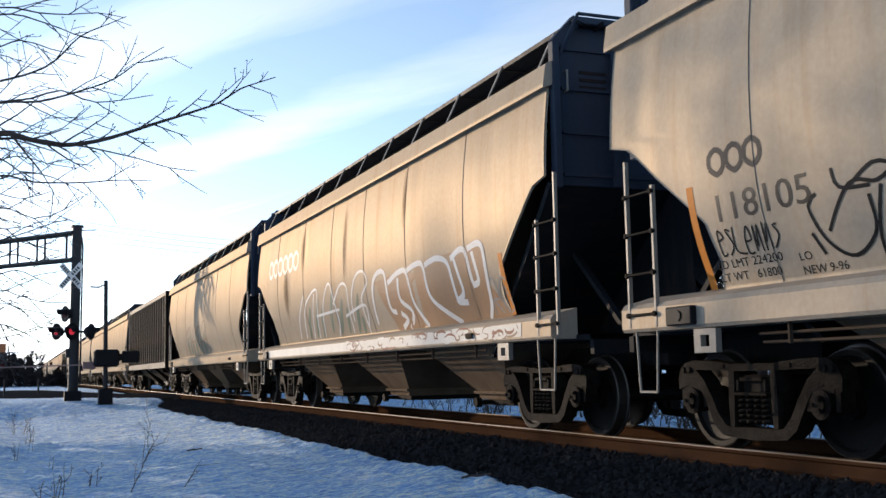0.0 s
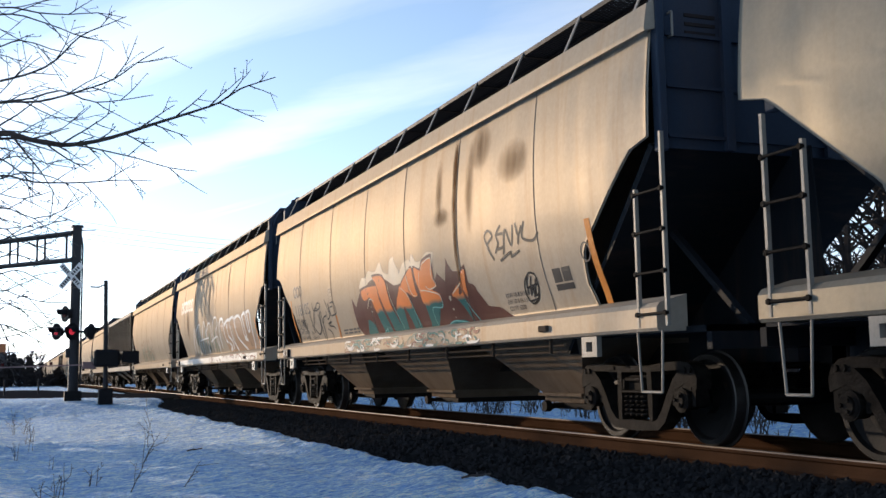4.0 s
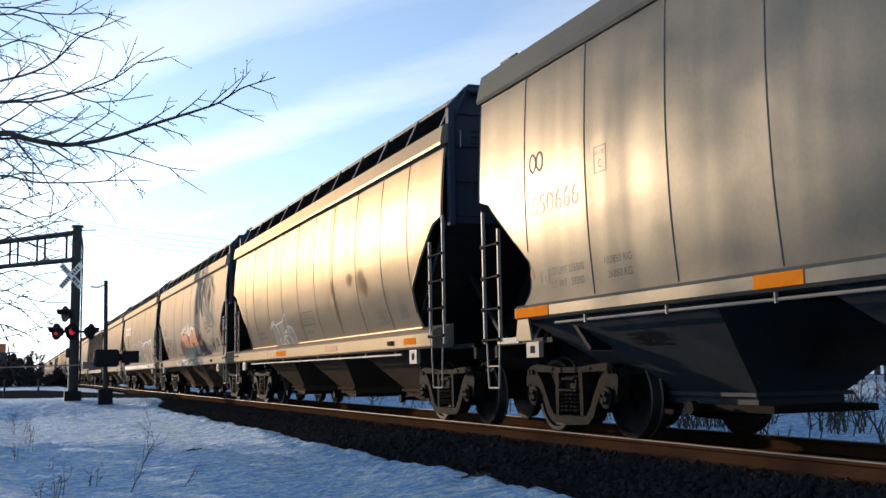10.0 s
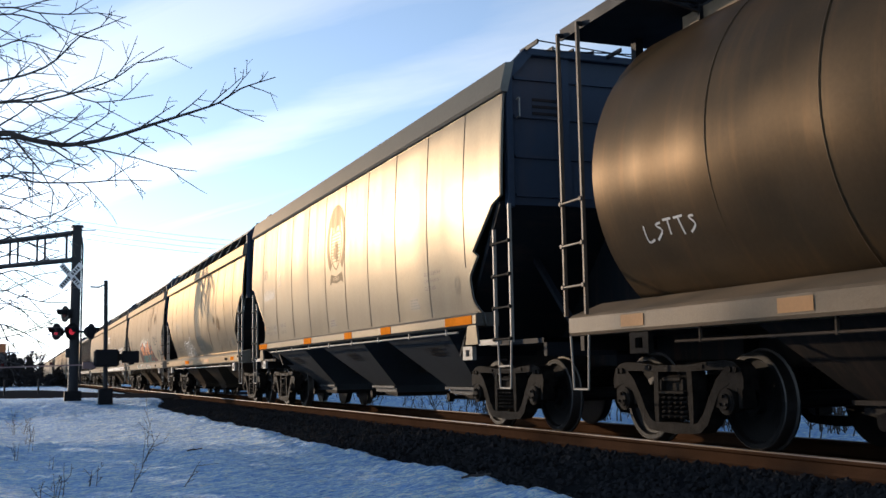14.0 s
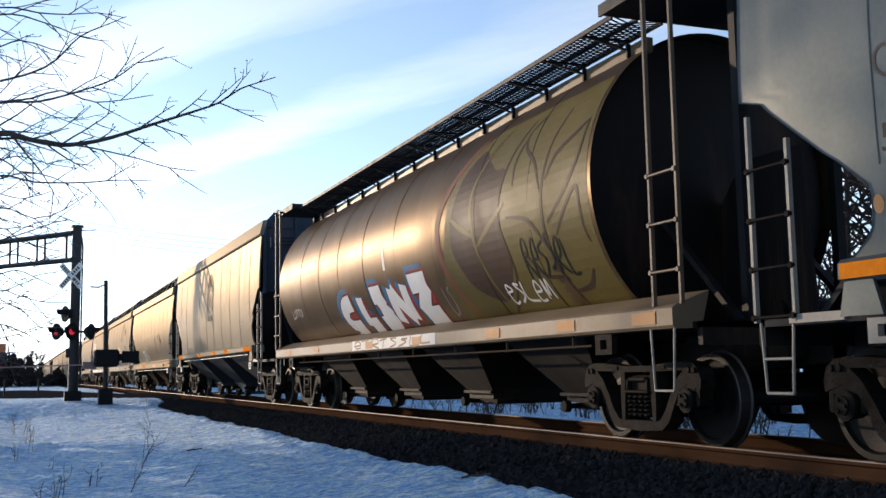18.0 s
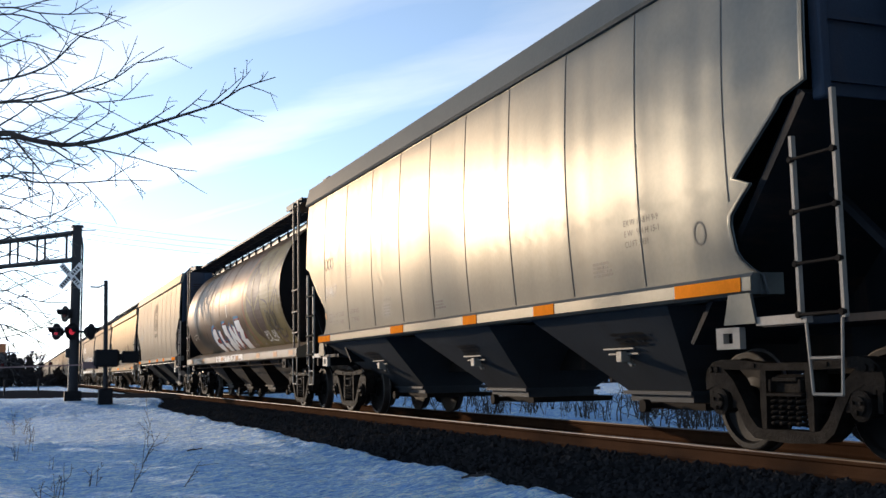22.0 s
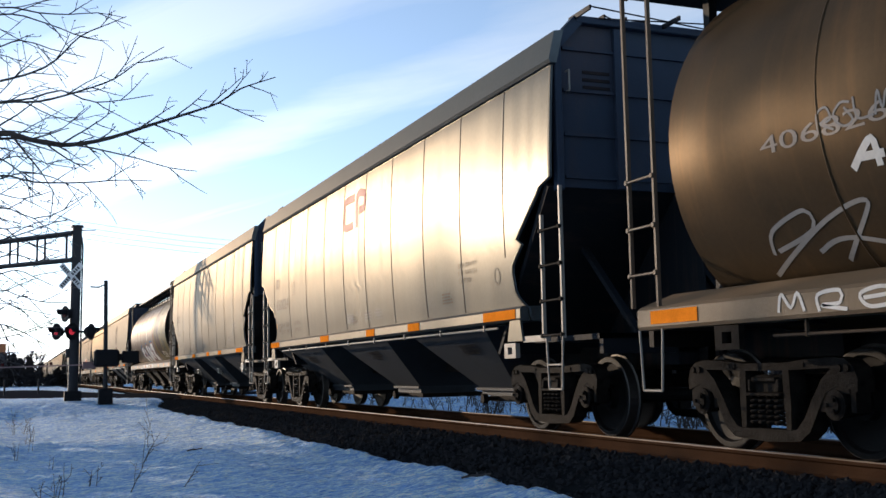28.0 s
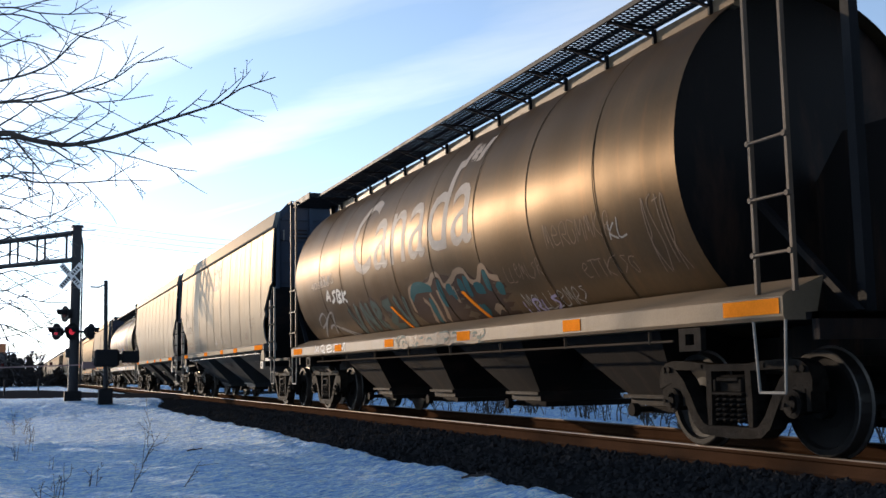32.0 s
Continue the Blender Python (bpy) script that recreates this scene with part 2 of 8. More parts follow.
def box(bm, x0, x1, y0, y1, z0, z1, bevel=0.0):
    r = bmesh.ops.create_cube(bm, size=1.0)
    vs = r["verts"]
    for v in vs:
        v.co = Vector(((x0 + x1) / 2 + v.co.x * (x1 - x0), (y0 + y1) / 2 + v.co.y * (y1 - y0), (z0 + z1) / 2 + v.co.z * (z1 - z0)))
    if bevel > 0:
        es = list({e for v in vs for e in v.link_edges})
        bmesh.ops.bevel(bm, geom=es, offset=bevel, segments=1, affect="EDGES")


def rod(bm, p, q, r, n=8, r2=None):
    p, q = Vector(p), Vector(q)
    d = q - p
    if d.length < 1e-6:
        return
    m = Matrix.Translation((p + q) / 2) @ d.to_track_quat("Z", "Y").to_matrix().to_4x4()
    bmesh.ops.create_cone(bm, cap_ends=True, segments=n, radius1=r, radius2=r if r2 is None else r2, depth=d.length, matrix=m)


def bar(bm, p, q, w, h):
    """A flat bar from p to q, w wide, h thick."""
    p, q = Vector(p), Vector(q)
    d = q - p
    m = Matrix.Translation((p + q) / 2) @ d.to_track_quat("Z", "Y").to_matrix().to_4x4() @ Matrix.Diagonal((w, h, d.length, 1))
    bmesh.ops.create_cube(bm, size=1.0, matrix=m)


def pipe(bm, pts, r, n=6):
    for a, b in zip(pts, pts[1:]):
        rod(bm, a, b, r, n)


def slab(bm, outline, to3, depth):
    """A plate: outline of (u, v), placed by to3(u, v, w) with w from 0 to depth."""
    a = [bm.verts.new(to3(u, v, 0.0)) for u, v in outline]
    b = [bm.verts.new(to3(u, v, depth)) for u, v in outline]
    n = len(a)
    bm.faces.new(a)
    bm.faces.new(b[::-1])
    for i in range(n):
        bm.faces.new((a[i], b[i], b[(i + 1) % n], a[(i + 1) % n]))


def sheet(verts, faces, name, mat, smooth=True):
    me = bpy.data.meshes.new(name)
    me.from_pydata([tuple(v) for v in verts], [], faces)
    me.materials.append(M[mat])
    if smooth:
        me.polygons.foreach_set("use_smooth", [True] * len(me.polygons))
    me.update()
    return me


# ---------------------------------------------------------------- ground and track
def smooth_step(a, b, x):
    t = np.clip((x - a) / (b - a), 0, 1)
    return t * t * (3 - 2 * t)


def ground_height(x, y):
    near = np.interp(-x, [0, 1.9, 2.6, 3.4, 7, 12, 40, 400], [-0.62, -0.60, -0.36, -0.47, -0.72, -0.66, -0.5, -0.5])
    far = np.interp(x, [0, 1.9, 2.8, 4.5, 9, 16, 30, 400], [-0.62, -0.6, -0.42, -0.55, -0.5, 0.15, 0.2, 0.2])
    z = np.where(x < 0, near, far)
    k = smooth_step(39.5, 45.0, y)
    z = z * (1 - k) + k * np.where(np.abs(x) < 1.9, -0.62, -0.12)
    k2 = smooth_step(106, 116, y)
    return z * (1 - k2) + k2 * np.where(np.abs(x) < 1.9, -0.62, -0.35)


def graded(lo, hi, fine_lo, fine_hi, step):
    mid = list(np.arange(fine_lo, fine_hi, step))
    a, d = [], step
    x = fine_lo
    while x > lo:
        d *= 1.35
        x -= d
        a.append(max(x, lo))
    b, d, x = [], step, mid[-1]
    while x < hi:
        d *= 1.35
        x += d
        b.append(min(x, hi))
    return np.array(a[::-1] + mid + b)


def build_ground():
    xs = np.concatenate([graded(-1800, -1.75, -8.6, -1.75, 0.062), graded(-1.7, 1800, -1.6, 6.0, 0.10)])
    xs = np.unique(np.round(xs[(xs <= -1.75) | (xs > -1.7)], 4))
    near = graded(-400, 19.0, 7.0, 19.0, 0.055)
    ys = np.unique(np.round(np.concatenate([near, graded(19.1, 2400, 19.2, 47.0, 0.10)]), 4))
    X, Y = np.meshgrid(xs, ys)
    Z = ground_height(X, Y)
    flat = np.stack([X.ravel(), Y.ravel()], 1)
    bumps = np.empty(len(flat))
    for i, (x, y) in enumerate(flat):
        if -14 < x < 9 and 3 < y < 60:
            bumps[i] = (0.045 * noise.noise((x * 0.45, y * 0.3, 0.3)) + 0.016 * noise.noise((x * 1.9, y * 1.6, 4.1))
                        + 0.014 * noise.noise((x * 3.2, y * 4.6, 8.2)) + 0.012 * abs(noise.noise((x * 4.0, y * 8.0, 1.2))))
            crust = max(0.0, 1 - abs(noise.noise((x * 2.6 + 0.5 * y, y * 2.4, 3.3))) * 2.2)
            bumps[i] += 0.014 * crust + 0.018 * noise.noise((x * 4.4, y * 3.6, 5.7)) + 0.011 * noise.noise((x * 8.5, y * 7.5, 1.9))
            lip = math.exp(-((x + 2.55) / 0.5) ** 2)
            if lip > 0.02:
                bumps[i] += lip * (0.035 * noise.noise((x * 0.8, y * 0.7, 6.0)) + 0.030 * noise.noise((x * 2.6, y * 3.0, 2.5)) + 0.045 * noise.noise((x * 4.0, y * 7.0, 7.5)))
        else:
            bumps[i] = 0.04 * noise.noise((x * 0.3, y * 0.3, 2.0))
    Z = Z + bumps.reshape(Z.shape) * (1 - 0.6 * smooth_step(41, 46, Y))
    nx, ny = len(xs), len(ys)
    verts = np.stack([X.ravel(), Y.ravel(), Z.ravel()], 1)
    faces = [(j * nx + i, j * nx + i + 1, (j + 1) * nx + i + 1, (j + 1) * nx + i) for j in range(ny - 1) for i in range(nx - 1)]
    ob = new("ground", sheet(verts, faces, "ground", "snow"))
    tagged(ob, "wind-crusted snow field, blue shade in its colour", "snow", kind="structure")


build_ground()

TRACK_NEAR, TRACK_FAR = -60.0, 900.0


def rail_profile():
    # right half of a rail section, base to head
    return [(0.070, -0.180), (0.070, -0.168), (0.018, -0.148), (0.009, -0.125), (0.009, -0.055), (0.034, -0.040), (0.037, -0.012), (0.030, -0.001)]


def build_rail(name, x, label):
    half = rail_profile()
    ring = half + [(-a, b) for a, b in half[::-1]]
    ys = list(np.linspace(TRACK_NEAR, 60, 61)) + list(np.linspace(80, TRACK_FAR, 20))
    verts, faces = [], []
    n = len(ring)
    for y in ys:
        verts += [(x + a, y, b) for a, b in ring]
    for j in range(len(ys) - 1):
        faces += [(j * n + i, j * n + (i + 1) % n, (j + 1) * n + (i + 1) % n, (j + 1) * n + i) for i in range(n)]
    me = sheet(verts, faces, name, "rail_rust", smooth=False)
    me.materials.append(M["rail_head"])
    for p in me.polygons:
        if p.center.z > -0.008:
            p.material_index = 1
    return tagged(new(name, me), label, "rail", "rails of the track", "structure")


build_rail("rail", -0.752, "rusty steel rail with a worn bright head, on dark ballast")
build_rail("rail", 0.752, "rusty steel rail with a worn bright head, beyond the near one")


def build_ballast():
    # one long mound; its shoulder runs out under the snow
    prof = [(-3.3, -0.78), (-2.75, -0.50), (-2.25, -0.33), (-1.75, -0.20), (-1.4, -0.175), (-0.9, -0.185), (-0.6, -0.21), (0.6, -0.21), (0.9, -0.185),
            (1.4, -0.175), (1.75, -0.20), (2.25, -0.33), (2.75, -0.5), (3.3, -0.78)]
    xs = np.interp(np.linspace(0, 1, 60), np.linspace(0, 1, len(prof)), [p[0] for p in prof])
    zs = np.interp(xs, [p[0] for p in prof], [p[1] for p in prof])
    ys = np.concatenate([np.linspace(TRACK_NEAR, 4, 40), np.arange(4.2, 44, 0.2), np.linspace(44.5, 60, 20), np.linspace(65, TRACK_FAR, 40)])
    verts, faces = [], []
    n = len(xs)
    for y in ys:
        for x, z in zip(xs, zs):
            verts.append((x, y, z + 0.03 * noise.noise((x * 6, y * 6, 1.0)) + 0.05 * noise.noise((x * 1.2, y * 0.9, 3.0))
                          * min(1, max(0, (abs(x) - 1.3) * 1.5))))
    for j in range(len(ys) - 1):
        faces += [(j * n + i, j * n + i + 1, (j + 1) * n + i + 1, (j + 1) * n + i) for i in range(n - 1)]
    tagged(new("ballast", sheet(verts, faces, "ballast", "ballast")), "dark crushed-stone ballast bed under the rails", "ballast", kind="structure")


build_ballast()


# ---------------------------------------------------------------- railway cars
def wheelset_bm():
    bm = bmesh.new()
    rod(bm, (-0.95, 0, 0), (0.95, 0, 0), 0.085, 12)
    for s in (-1, 1):
        # wheel: tread, flange inside, dished plate, hub
        rings = [(0.665, 0.455), (0.672, 0.487), (0.690, 0.487), (0.700, 0.462), (0.805, 0.452), (0.812, 0.440), (0.812, 0.395),
                 (0.775, 0.375), (0.745, 0.22), (0.765, 0.14), (0.840, 0.13), (0.840, 0.0)]
        n = 36
        prev = None
        for x, r in rings:
            row = [bm.verts.new((s * x, r * math.cos(a), r * math.sin(a))) for a in (2 * math.pi * i / n for i in range(n))]
            if prev:
                for i in range(n):
                    f = bm.faces.new((prev[i], prev[(i + 1) % n], row[(i + 1) % n], row[i]))
                    f.material_index = 1 if (r > 0.435 and x > 0.69) else 0
            prev = row
        back = [bm.verts.new((s * 0.665, 0.455 * math.cos(a), 0.455 * math.sin(a))) for a in (2 * math.pi * i / n for i in range(n))]
        bm.faces.new(back)
    bmesh.ops.remove_doubles(bm, verts=bm.verts, dist=0.0005)
    return bm


def cap_bm(s):
    bm = bmesh.new()
    rod(bm, (s * 0.97, 0, 0), (s * 1.13, 0, 0), 0.105, 16)
    rod(bm, (s * 1.13, 0, 0), (s * 1.155, 0, 0), 0.075, 12)
    for i in range(3):
        a = 2 * math.pi * i / 3
        rod(bm, (s * 1.15, 0.05 * math.cos(a), 0.05 * math.sin(a)), (s * 1.175, 0.05 * math.cos(a), 0.05 * math.sin(a)), 0.017, 6)
    rod(bm, (s * 1.10, 0, 0), (s * 1.125, 0, 0), 0.122, 16)
    return bm


def side_frame_bm(s):
    """Cast truck frame: arched top chord, two slanted legs, spring seat, pedestal jaws over the bearings."""
    bm = bmesh.new()
    x0, x1 = (s * 0.93, s * 1.10)

    def to3(u, v, w):
        return Vector((x0 + (x1 - x0) * w, u, v))
    half = [[(-1.12, 0.56), (-1.13, 0.66), (-1.09, 0.76), (-1.00, 0.82), (-0.86, 0.84), (-0.84, 0.75), (-0.90, 0.70), (-0.92, 0.62)],
            [(-0.86, 0.84), (-0.55, 0.825), (-0.28, 0.80), (-0.28, 0.735), (-0.55, 0.745), (-0.84, 0.75)],
            [(-0.92, 0.62), (-0.90, 0.70), (-0.84, 0.75), (-0.72, 0.66), (-0.60, 0.50), (-0.50, 0.34), (-0.40, 0.245), (-0.33, 0.23), (-0.33, 0.14), (-0.44, 0.15), (-0.56, 0.23), (-0.67, 0.41), (-0.77, 0.555)],
            [(-0.33, 0.14), (0.0, 0.125), (0.0, 0.235), (-0.33, 0.23)],
            [(-0.28, 0.80), (0.0, 0.80), (0.0, 0.735), (-0.28, 0.735)],
            [(-0.33, 0.735), (-0.25, 0.735), (-0.255, 0.45), (-0.27, 0.235), (-0.33, 0.235), (-0.34, 0.45)]]
    strips = half + [[(-u, v) for u, v in st[::-1]] for st in half]
    for st in strips:
        slab(bm, st, to3, 1.0)
    for y in (-0.889, 0.889):
        # bearing adapter and jaw
        box(bm, min(x0, x1) + 0.005, max(x0, x1) + s * 0 - 0.005, y - 0.14, y + 0.14, 0.545, 0.62)
        box(bm, min(x0, x1) + 0.01, max(x0, x1) - 0.01, y - 0.20, y - 0.145, 0.40, 0.60)
        box(bm, min(x0, x1) + 0.01, max(x0, x1) - 0.01, y + 0.145, y + 0.20, 0.40, 0.60)
    # bosses
    for y in (-1.03, -0.94, 0.94, 1.03):
        rod(bm, (x1 - s * 0.01, y, 0.75), (x1 + s * 0.02, y, 0.75), 0.03, 8)
    for y in (-0.46, 0.46):
        box(bm, x1 - 0.012, x1 + 0.012, y - 0.07, y + 0.07, 0.762, 0.80)
    return bm


def spring_bm(y, s, x=1.06):
    """One coil, swept as a single tube."""
    bm = bmesh.new()
    prev = None
    for i in range(43):
        a = i / 42 * 2 * math.pi * 5.5
        c = Vector((s * x + 0.048 * math.cos(a), y + 0.048 * math.sin(a), 0.27 + 0.25 * i / 42))
        out = Vector((math.cos(a), math.sin(a), 0))
        row = [bm.verts.new(c + out * (0.014 * math.cos(k)) + Vector((0, 0, 0.014 * math.sin(k)))) for k in (0.0, 1.257, 2.513, 3.770, 5.027)]
        if prev:
            for k in range(5):
                bm.faces.new((prev[k], prev[(k + 1) % 5], row[(k + 1) % 5], row[k]))
        else:
            bm.faces.new(row)
        prev = row
    bm.faces.new(prev)
    return bm


def add_trucks(car, half, full=True, tone="frame_dust"):
    first = None
    for y in (half, -half):
        bm = bmesh.new()
        box(bm, -1.06, 1.06, -0.20, 0.20, 0.53, 0.70, 0.02)
        box(bm, -1.13, 1.13, -0.23, 0.23, 0.515, 0.545, 0.008)
        box(bm, -1.115, 1.115, -0.21, -0.17, 0.55, 0.66, 0.008)
        box(bm, -1.115, 1.115, 0.17, 0.21, 0.55, 0.66, 0.008)
        box(bm, -1.115, 1.115, -0.16, 0.16, 0.64, 0.68, 0.008)
        box(bm, -0.5, 0.5, -0.25, 0.25, 0.68, 0.82, 0.02)
        bolster = part("bolster", bm, "frame_dust", car, "dusty cast truck bolster", at=pose(0, y, 0))
        for s in (-1, 1):
            if s == 1 and not full:
                continue
            part("side_frame", side_frame_bm(s), tone, bolster, "dusty cast-steel truck side frame")
        if full:
            for dy in (-0.16, -0.055, 0.055, 0.16):
                part("spring", spring_bm(dy, -1), "frame_dust", bolster)
            bm = bmesh.new()
            for e in (-1, 1):
                box(bm, -0.78, 0.78, e * 0.36 - 0.04, e * 0.36 + 0.04, 0.36, 0.46)
                box(bm, -0.86, -0.68, e * 0.40 - 0.03 + e * 0.02, e * 0.40 + 0.03 + e * 0.02, 0.27, 0.55)
            part("brake_beam", bm, "iron", bolster)
        for e in (1, -1):
            w = part("wheelset", wheelset_bm(), ["wheel", "tread"], car, "steel wheelset with bright worn treads", at=pose(0, y + e * 0.889, 0.457), smooth=False)
            for s in ((-1, 1) if full else (-1,)):
                part("bearing_cap", cap_bm(s), "frame_dust", w)


def add_coupler(car, end, sign):
    bm = bmesh.new()
    y0, y1 = sign * (end - 0.95), sign * (end + 0.02)
    box(bm, -0.09, 0.09, min(y0, y1), max(y0, y1), 0.78, 0.98, 0.02)
    box(bm, -0.17, 0.13, sign * end - 0.13, sign * end + 0.13, 0.74, 1.02, 0.03)
    part("coupler", bm, "iron", car, "rusty knuckle coupler")
    bm = bmesh.new()
    x = -0.32 * sign
    pts = [Vector((x, sign * (end - 0.55), 0.82)), Vector((x, sign * (end - 0.30), 0.62)), Vector((x * 0.7, sign * (end - 0.1), 0.48)), Vector((x * 0.3, sign * (end + 0.02), 0.50))]
    pipe(bm, pts, 0.022, 6)
    part("air_hose", bm, "black", car, "black rubber air hose")


def ladder(car, x, y0, y1, tops, bottom, rungs, mat="ladder", lean=0.0):
    """Two stiles and round rungs in the plane of the side."""
    for y, top in ((y0, tops[0]), (y1, tops[1])):
        bm = bmesh.new()
        box(bm, x - 0.006, x + 0.034, y - 0.016, y + 0.016, bottom, top)
        part("ladder_stile", bm, mat, car)
    for z in rungs:
        b = bmesh.new()
        rod(b, (x - 0.015, y0, z), (x - 0.015, y1, z), 0.014, 6)
        rod(b, (x - 0.03, y0, z), (x + 0.01, y0, z), 0.026, 6)
        rod(b, (x - 0.03, y1, z), (x + 0.01, y1, z), 0.026, 6)
        part("rung", b, "iron" if mat == "ladder" else mat, car)


def step(car, x, y0, y1, top, bottom, mid=None):
    bm = bmesh.new()
    lean = 0.04 * (1 if y1 > y0 else -1)
    pipe(bm, [(x, y0, top), (x, y0 + lean, bottom), (x, y1 - lean, bottom), (x, y1, top)], 0.013, 6)
    if mid:
        rod(bm, (x, y0 + lean * 0.5, mid), (x, y1 - lean * 0.5, mid), 0.012, 6)
    part("sill_step", bm, "ladder", car, "thin pale sill step")


def running_board(car, x0, x1, y0, y1, z, mat="mesh_black", pitch=0.058):
    """Open steel grating laid along the roof: slanting strips both ways and edge bars."""
    verts, faces = [], []

    def strip(p, q, d, h):
        n = len(verts)
        for (x, y) in (p, q):
            verts.extend([(x, y - d, z), (x, y + d, z), (x, y + d, z + h), (x, y - d, z + h)])
        faces.extend([(n, n + 1, n + 5, n + 4), (n + 1, n + 2, n + 6, n + 5), (n + 2, n + 3, n + 7, n + 6), (n + 3, n, n + 4, n + 7)])
    w = x1 - x0
    run = min(w * 0.55, (y1 - y0) * 0.8)
    for i in range(int((y1 - y0 - run) / pitch)):
        a = y0 + i * pitch
        strip((x0, a), (x1, a + run), 0.0085, 0.012)
        strip((x1, a), (x0, a + run), 0.0085, 0.012)
    n = len(verts)
    for k in range(3):
        x, d = x0 + w * k / 2, 0.012
        n = len(verts)
        verts.extend([(x - d, y0, z - 0.03), (x + d, y0, z - 0.03), (x + d, y0, z + 0.025), (x - d, y0, z + 0.025),
                      (x - d, y1, z - 0.03), (x + d, y1, z - 0.03), (x + d, y1, z + 0.025), (x - d, y1, z + 0.025)])
        faces.extend([(n, n + 1, n + 5, n + 4), (n + 1, n + 2, n + 6, n + 5), (n + 2, n + 3, n + 7, n + 6), (n + 3, n, n + 4, n + 7), (n, n + 1, n + 2, n + 3), (n + 4, n + 5, n + 6, n + 7)])
    ob = new("running_board", sheet(verts, faces, "running_board", mat, False))
    ob.parent = car
    return tagged(ob, "dark open-grating roof walkway")


ROLL = np.linspace(-0.28, 0.28, 9)


def profile_x(prof, z):
    # the corners of the section are rolled to a soft curve
    return float(np.interp(z + ROLL, [p[0] for p in prof], [p[1] for p in prof]).mean())


PANELS = {}     # for each body: where its sheets are welded, and how far each sheet is drawn in between its welds
CREASE = {6: (-1.80, 0.016, 0.10), 8: (2.9, 0.006, 0.09), 9: (-0.1, 0.006, 0.10)}    # a pressed fold: place, depth, half width


def draw_in(seed, seams):
    rng = random.Random(100 + seed)
    edges = [-8.2] + sorted(seams) + [8.2]
    PANELS[seed] = (edges, [rng.uniform(-0.0035, 0.0100) for _ in edges])


def dented(dent, seed, y, z):
    d = dent * (noise.noise((y * 0.55 + seed * 7, z * 0.45, seed * 3.1)) + 0.45 * noise.noise((y * 1.7 + seed, z * 0.5, 5.0)) + 0.6 * noise.noise((y * 2.3 + 2 * seed, z * 0.18, 9.0))
                + 0.35 * noise.noise((y * 4.6 + 3 * seed, z * 0.14, 2.0)))
    fade = min(1.0, max(0.0, (z - 1.5) / 0.7)) * min(1.0, max(0.0, (4.3 - z) / 0.6))
    edges, depth = PANELS.get(seed, ((), ()))
    for k in range(len(edges) - 1):
        if edges[k] <= y < edges[k + 1]:
            u = (2 * y - edges[k] - edges[k + 1]) / (edges[k + 1] - edges[k])
            d += depth[k] * (1 - u * u) * fade
            break
    if seed in CREASE:
        at, deep, half = CREASE[seed]
        d += deep * math.exp(-((y - at) / half) ** 2) * fade
    return d


def side_panel(car, prof, edge_f, edge_r, seams, mat, z0, z1, sign=-1, dent=0.0, thick=0.03, seed=1):
    """One side of the body: a sheet that follows the bulge, its ends cut as edge(z) says, pressed in a little at the seams."""
    draw_in(seed, seams)
    zs = np.linspace(z0, z1, 40)
    ny = 300
    verts, faces = [], []
    for z in zs:
        a, b = edge_f(z), edge_r(z)
        for i in range(ny):
            y = a + (b - a) * i / (ny - 1)
            verts.append((sign * (profile_x(prof, z) - dented(dent, seed, y, z)), y, z))
    nz = len(zs)
    for j in range(nz - 1):
        faces += [(j * ny + i, j * ny + i + 1, (j + 1) * ny + i + 1, (j + 1) * ny + i) for i in range(ny - 1)]
    # inner skin gives the sheet its thickness
    off = len(verts)
    verts += [(x - sign * thick, y, z) for x, y, z in verts[:off]]
    faces += [tuple(off + v for v in f[::-1]) for f in faces]
    rim = [i for i in range(ny)] + [j * ny + ny - 1 for j in range(1, nz)] + [(nz - 1) * ny + i for i in range(ny - 2, -1, -1)] + [j * ny for j in range(nz - 2, 0, -1)]
    for a, b in zip(rim, rim[1:] + rim[:1]):
        faces.append((a, b, off + b, off + a))
    me = sheet(verts, faces, "side_sheet", mat)
    ob = new("side_sheet", me)
    ob.parent = car
    return ob


def seam_lines(car, prof, ys, z0, z1, dent, seed, mat="seam", w=0.0055, proud=0.010):
    for y in ys:
        bm = bmesh.new()
        zs = np.linspace(z0, z1, 14)
        prev = None
        for z in zs:
            x = -(profile_x(prof, z) - dented(dent, seed, y, z) + proud - 0.008)
            row = [bm.verts.new((x, y - w, z)), bm.verts.new((x - 0.006, y, z)), bm.verts.new((x, y + w, z))]
            if prev:
                for i in range(2):
                    bm.faces.new((prev[i], prev[i + 1], row[i + 1], row[i]))
            prev = row
        part("weld_seam", bm, mat, car)


def roof(car, prof_top, half_len, z_eave, z_ridge, mat):
    bm = bmesh.new()
    xs = np.linspace(-prof_top, prof_top, 13)
    prev = None
    for y in (half_len, -half_len):
        row = [bm.verts.new((x, y, z_eave + (z_ridge - z_eave) * (1 - (x / prof_top) ** 2))) for x in xs]
        low = [bm.verts.new((x, y, z_eave - 0.05)) for x in (xs[0], xs[-1])]
        bm.faces.new(row + [low[1], low[0]])
        if prev:
            for i in range(len(xs) - 1):
                bm.faces.new((prev[i], prev[i + 1], row[i + 1], row[i]))
        prev = row
    part("roof", bm, mat, car, smooth=False)


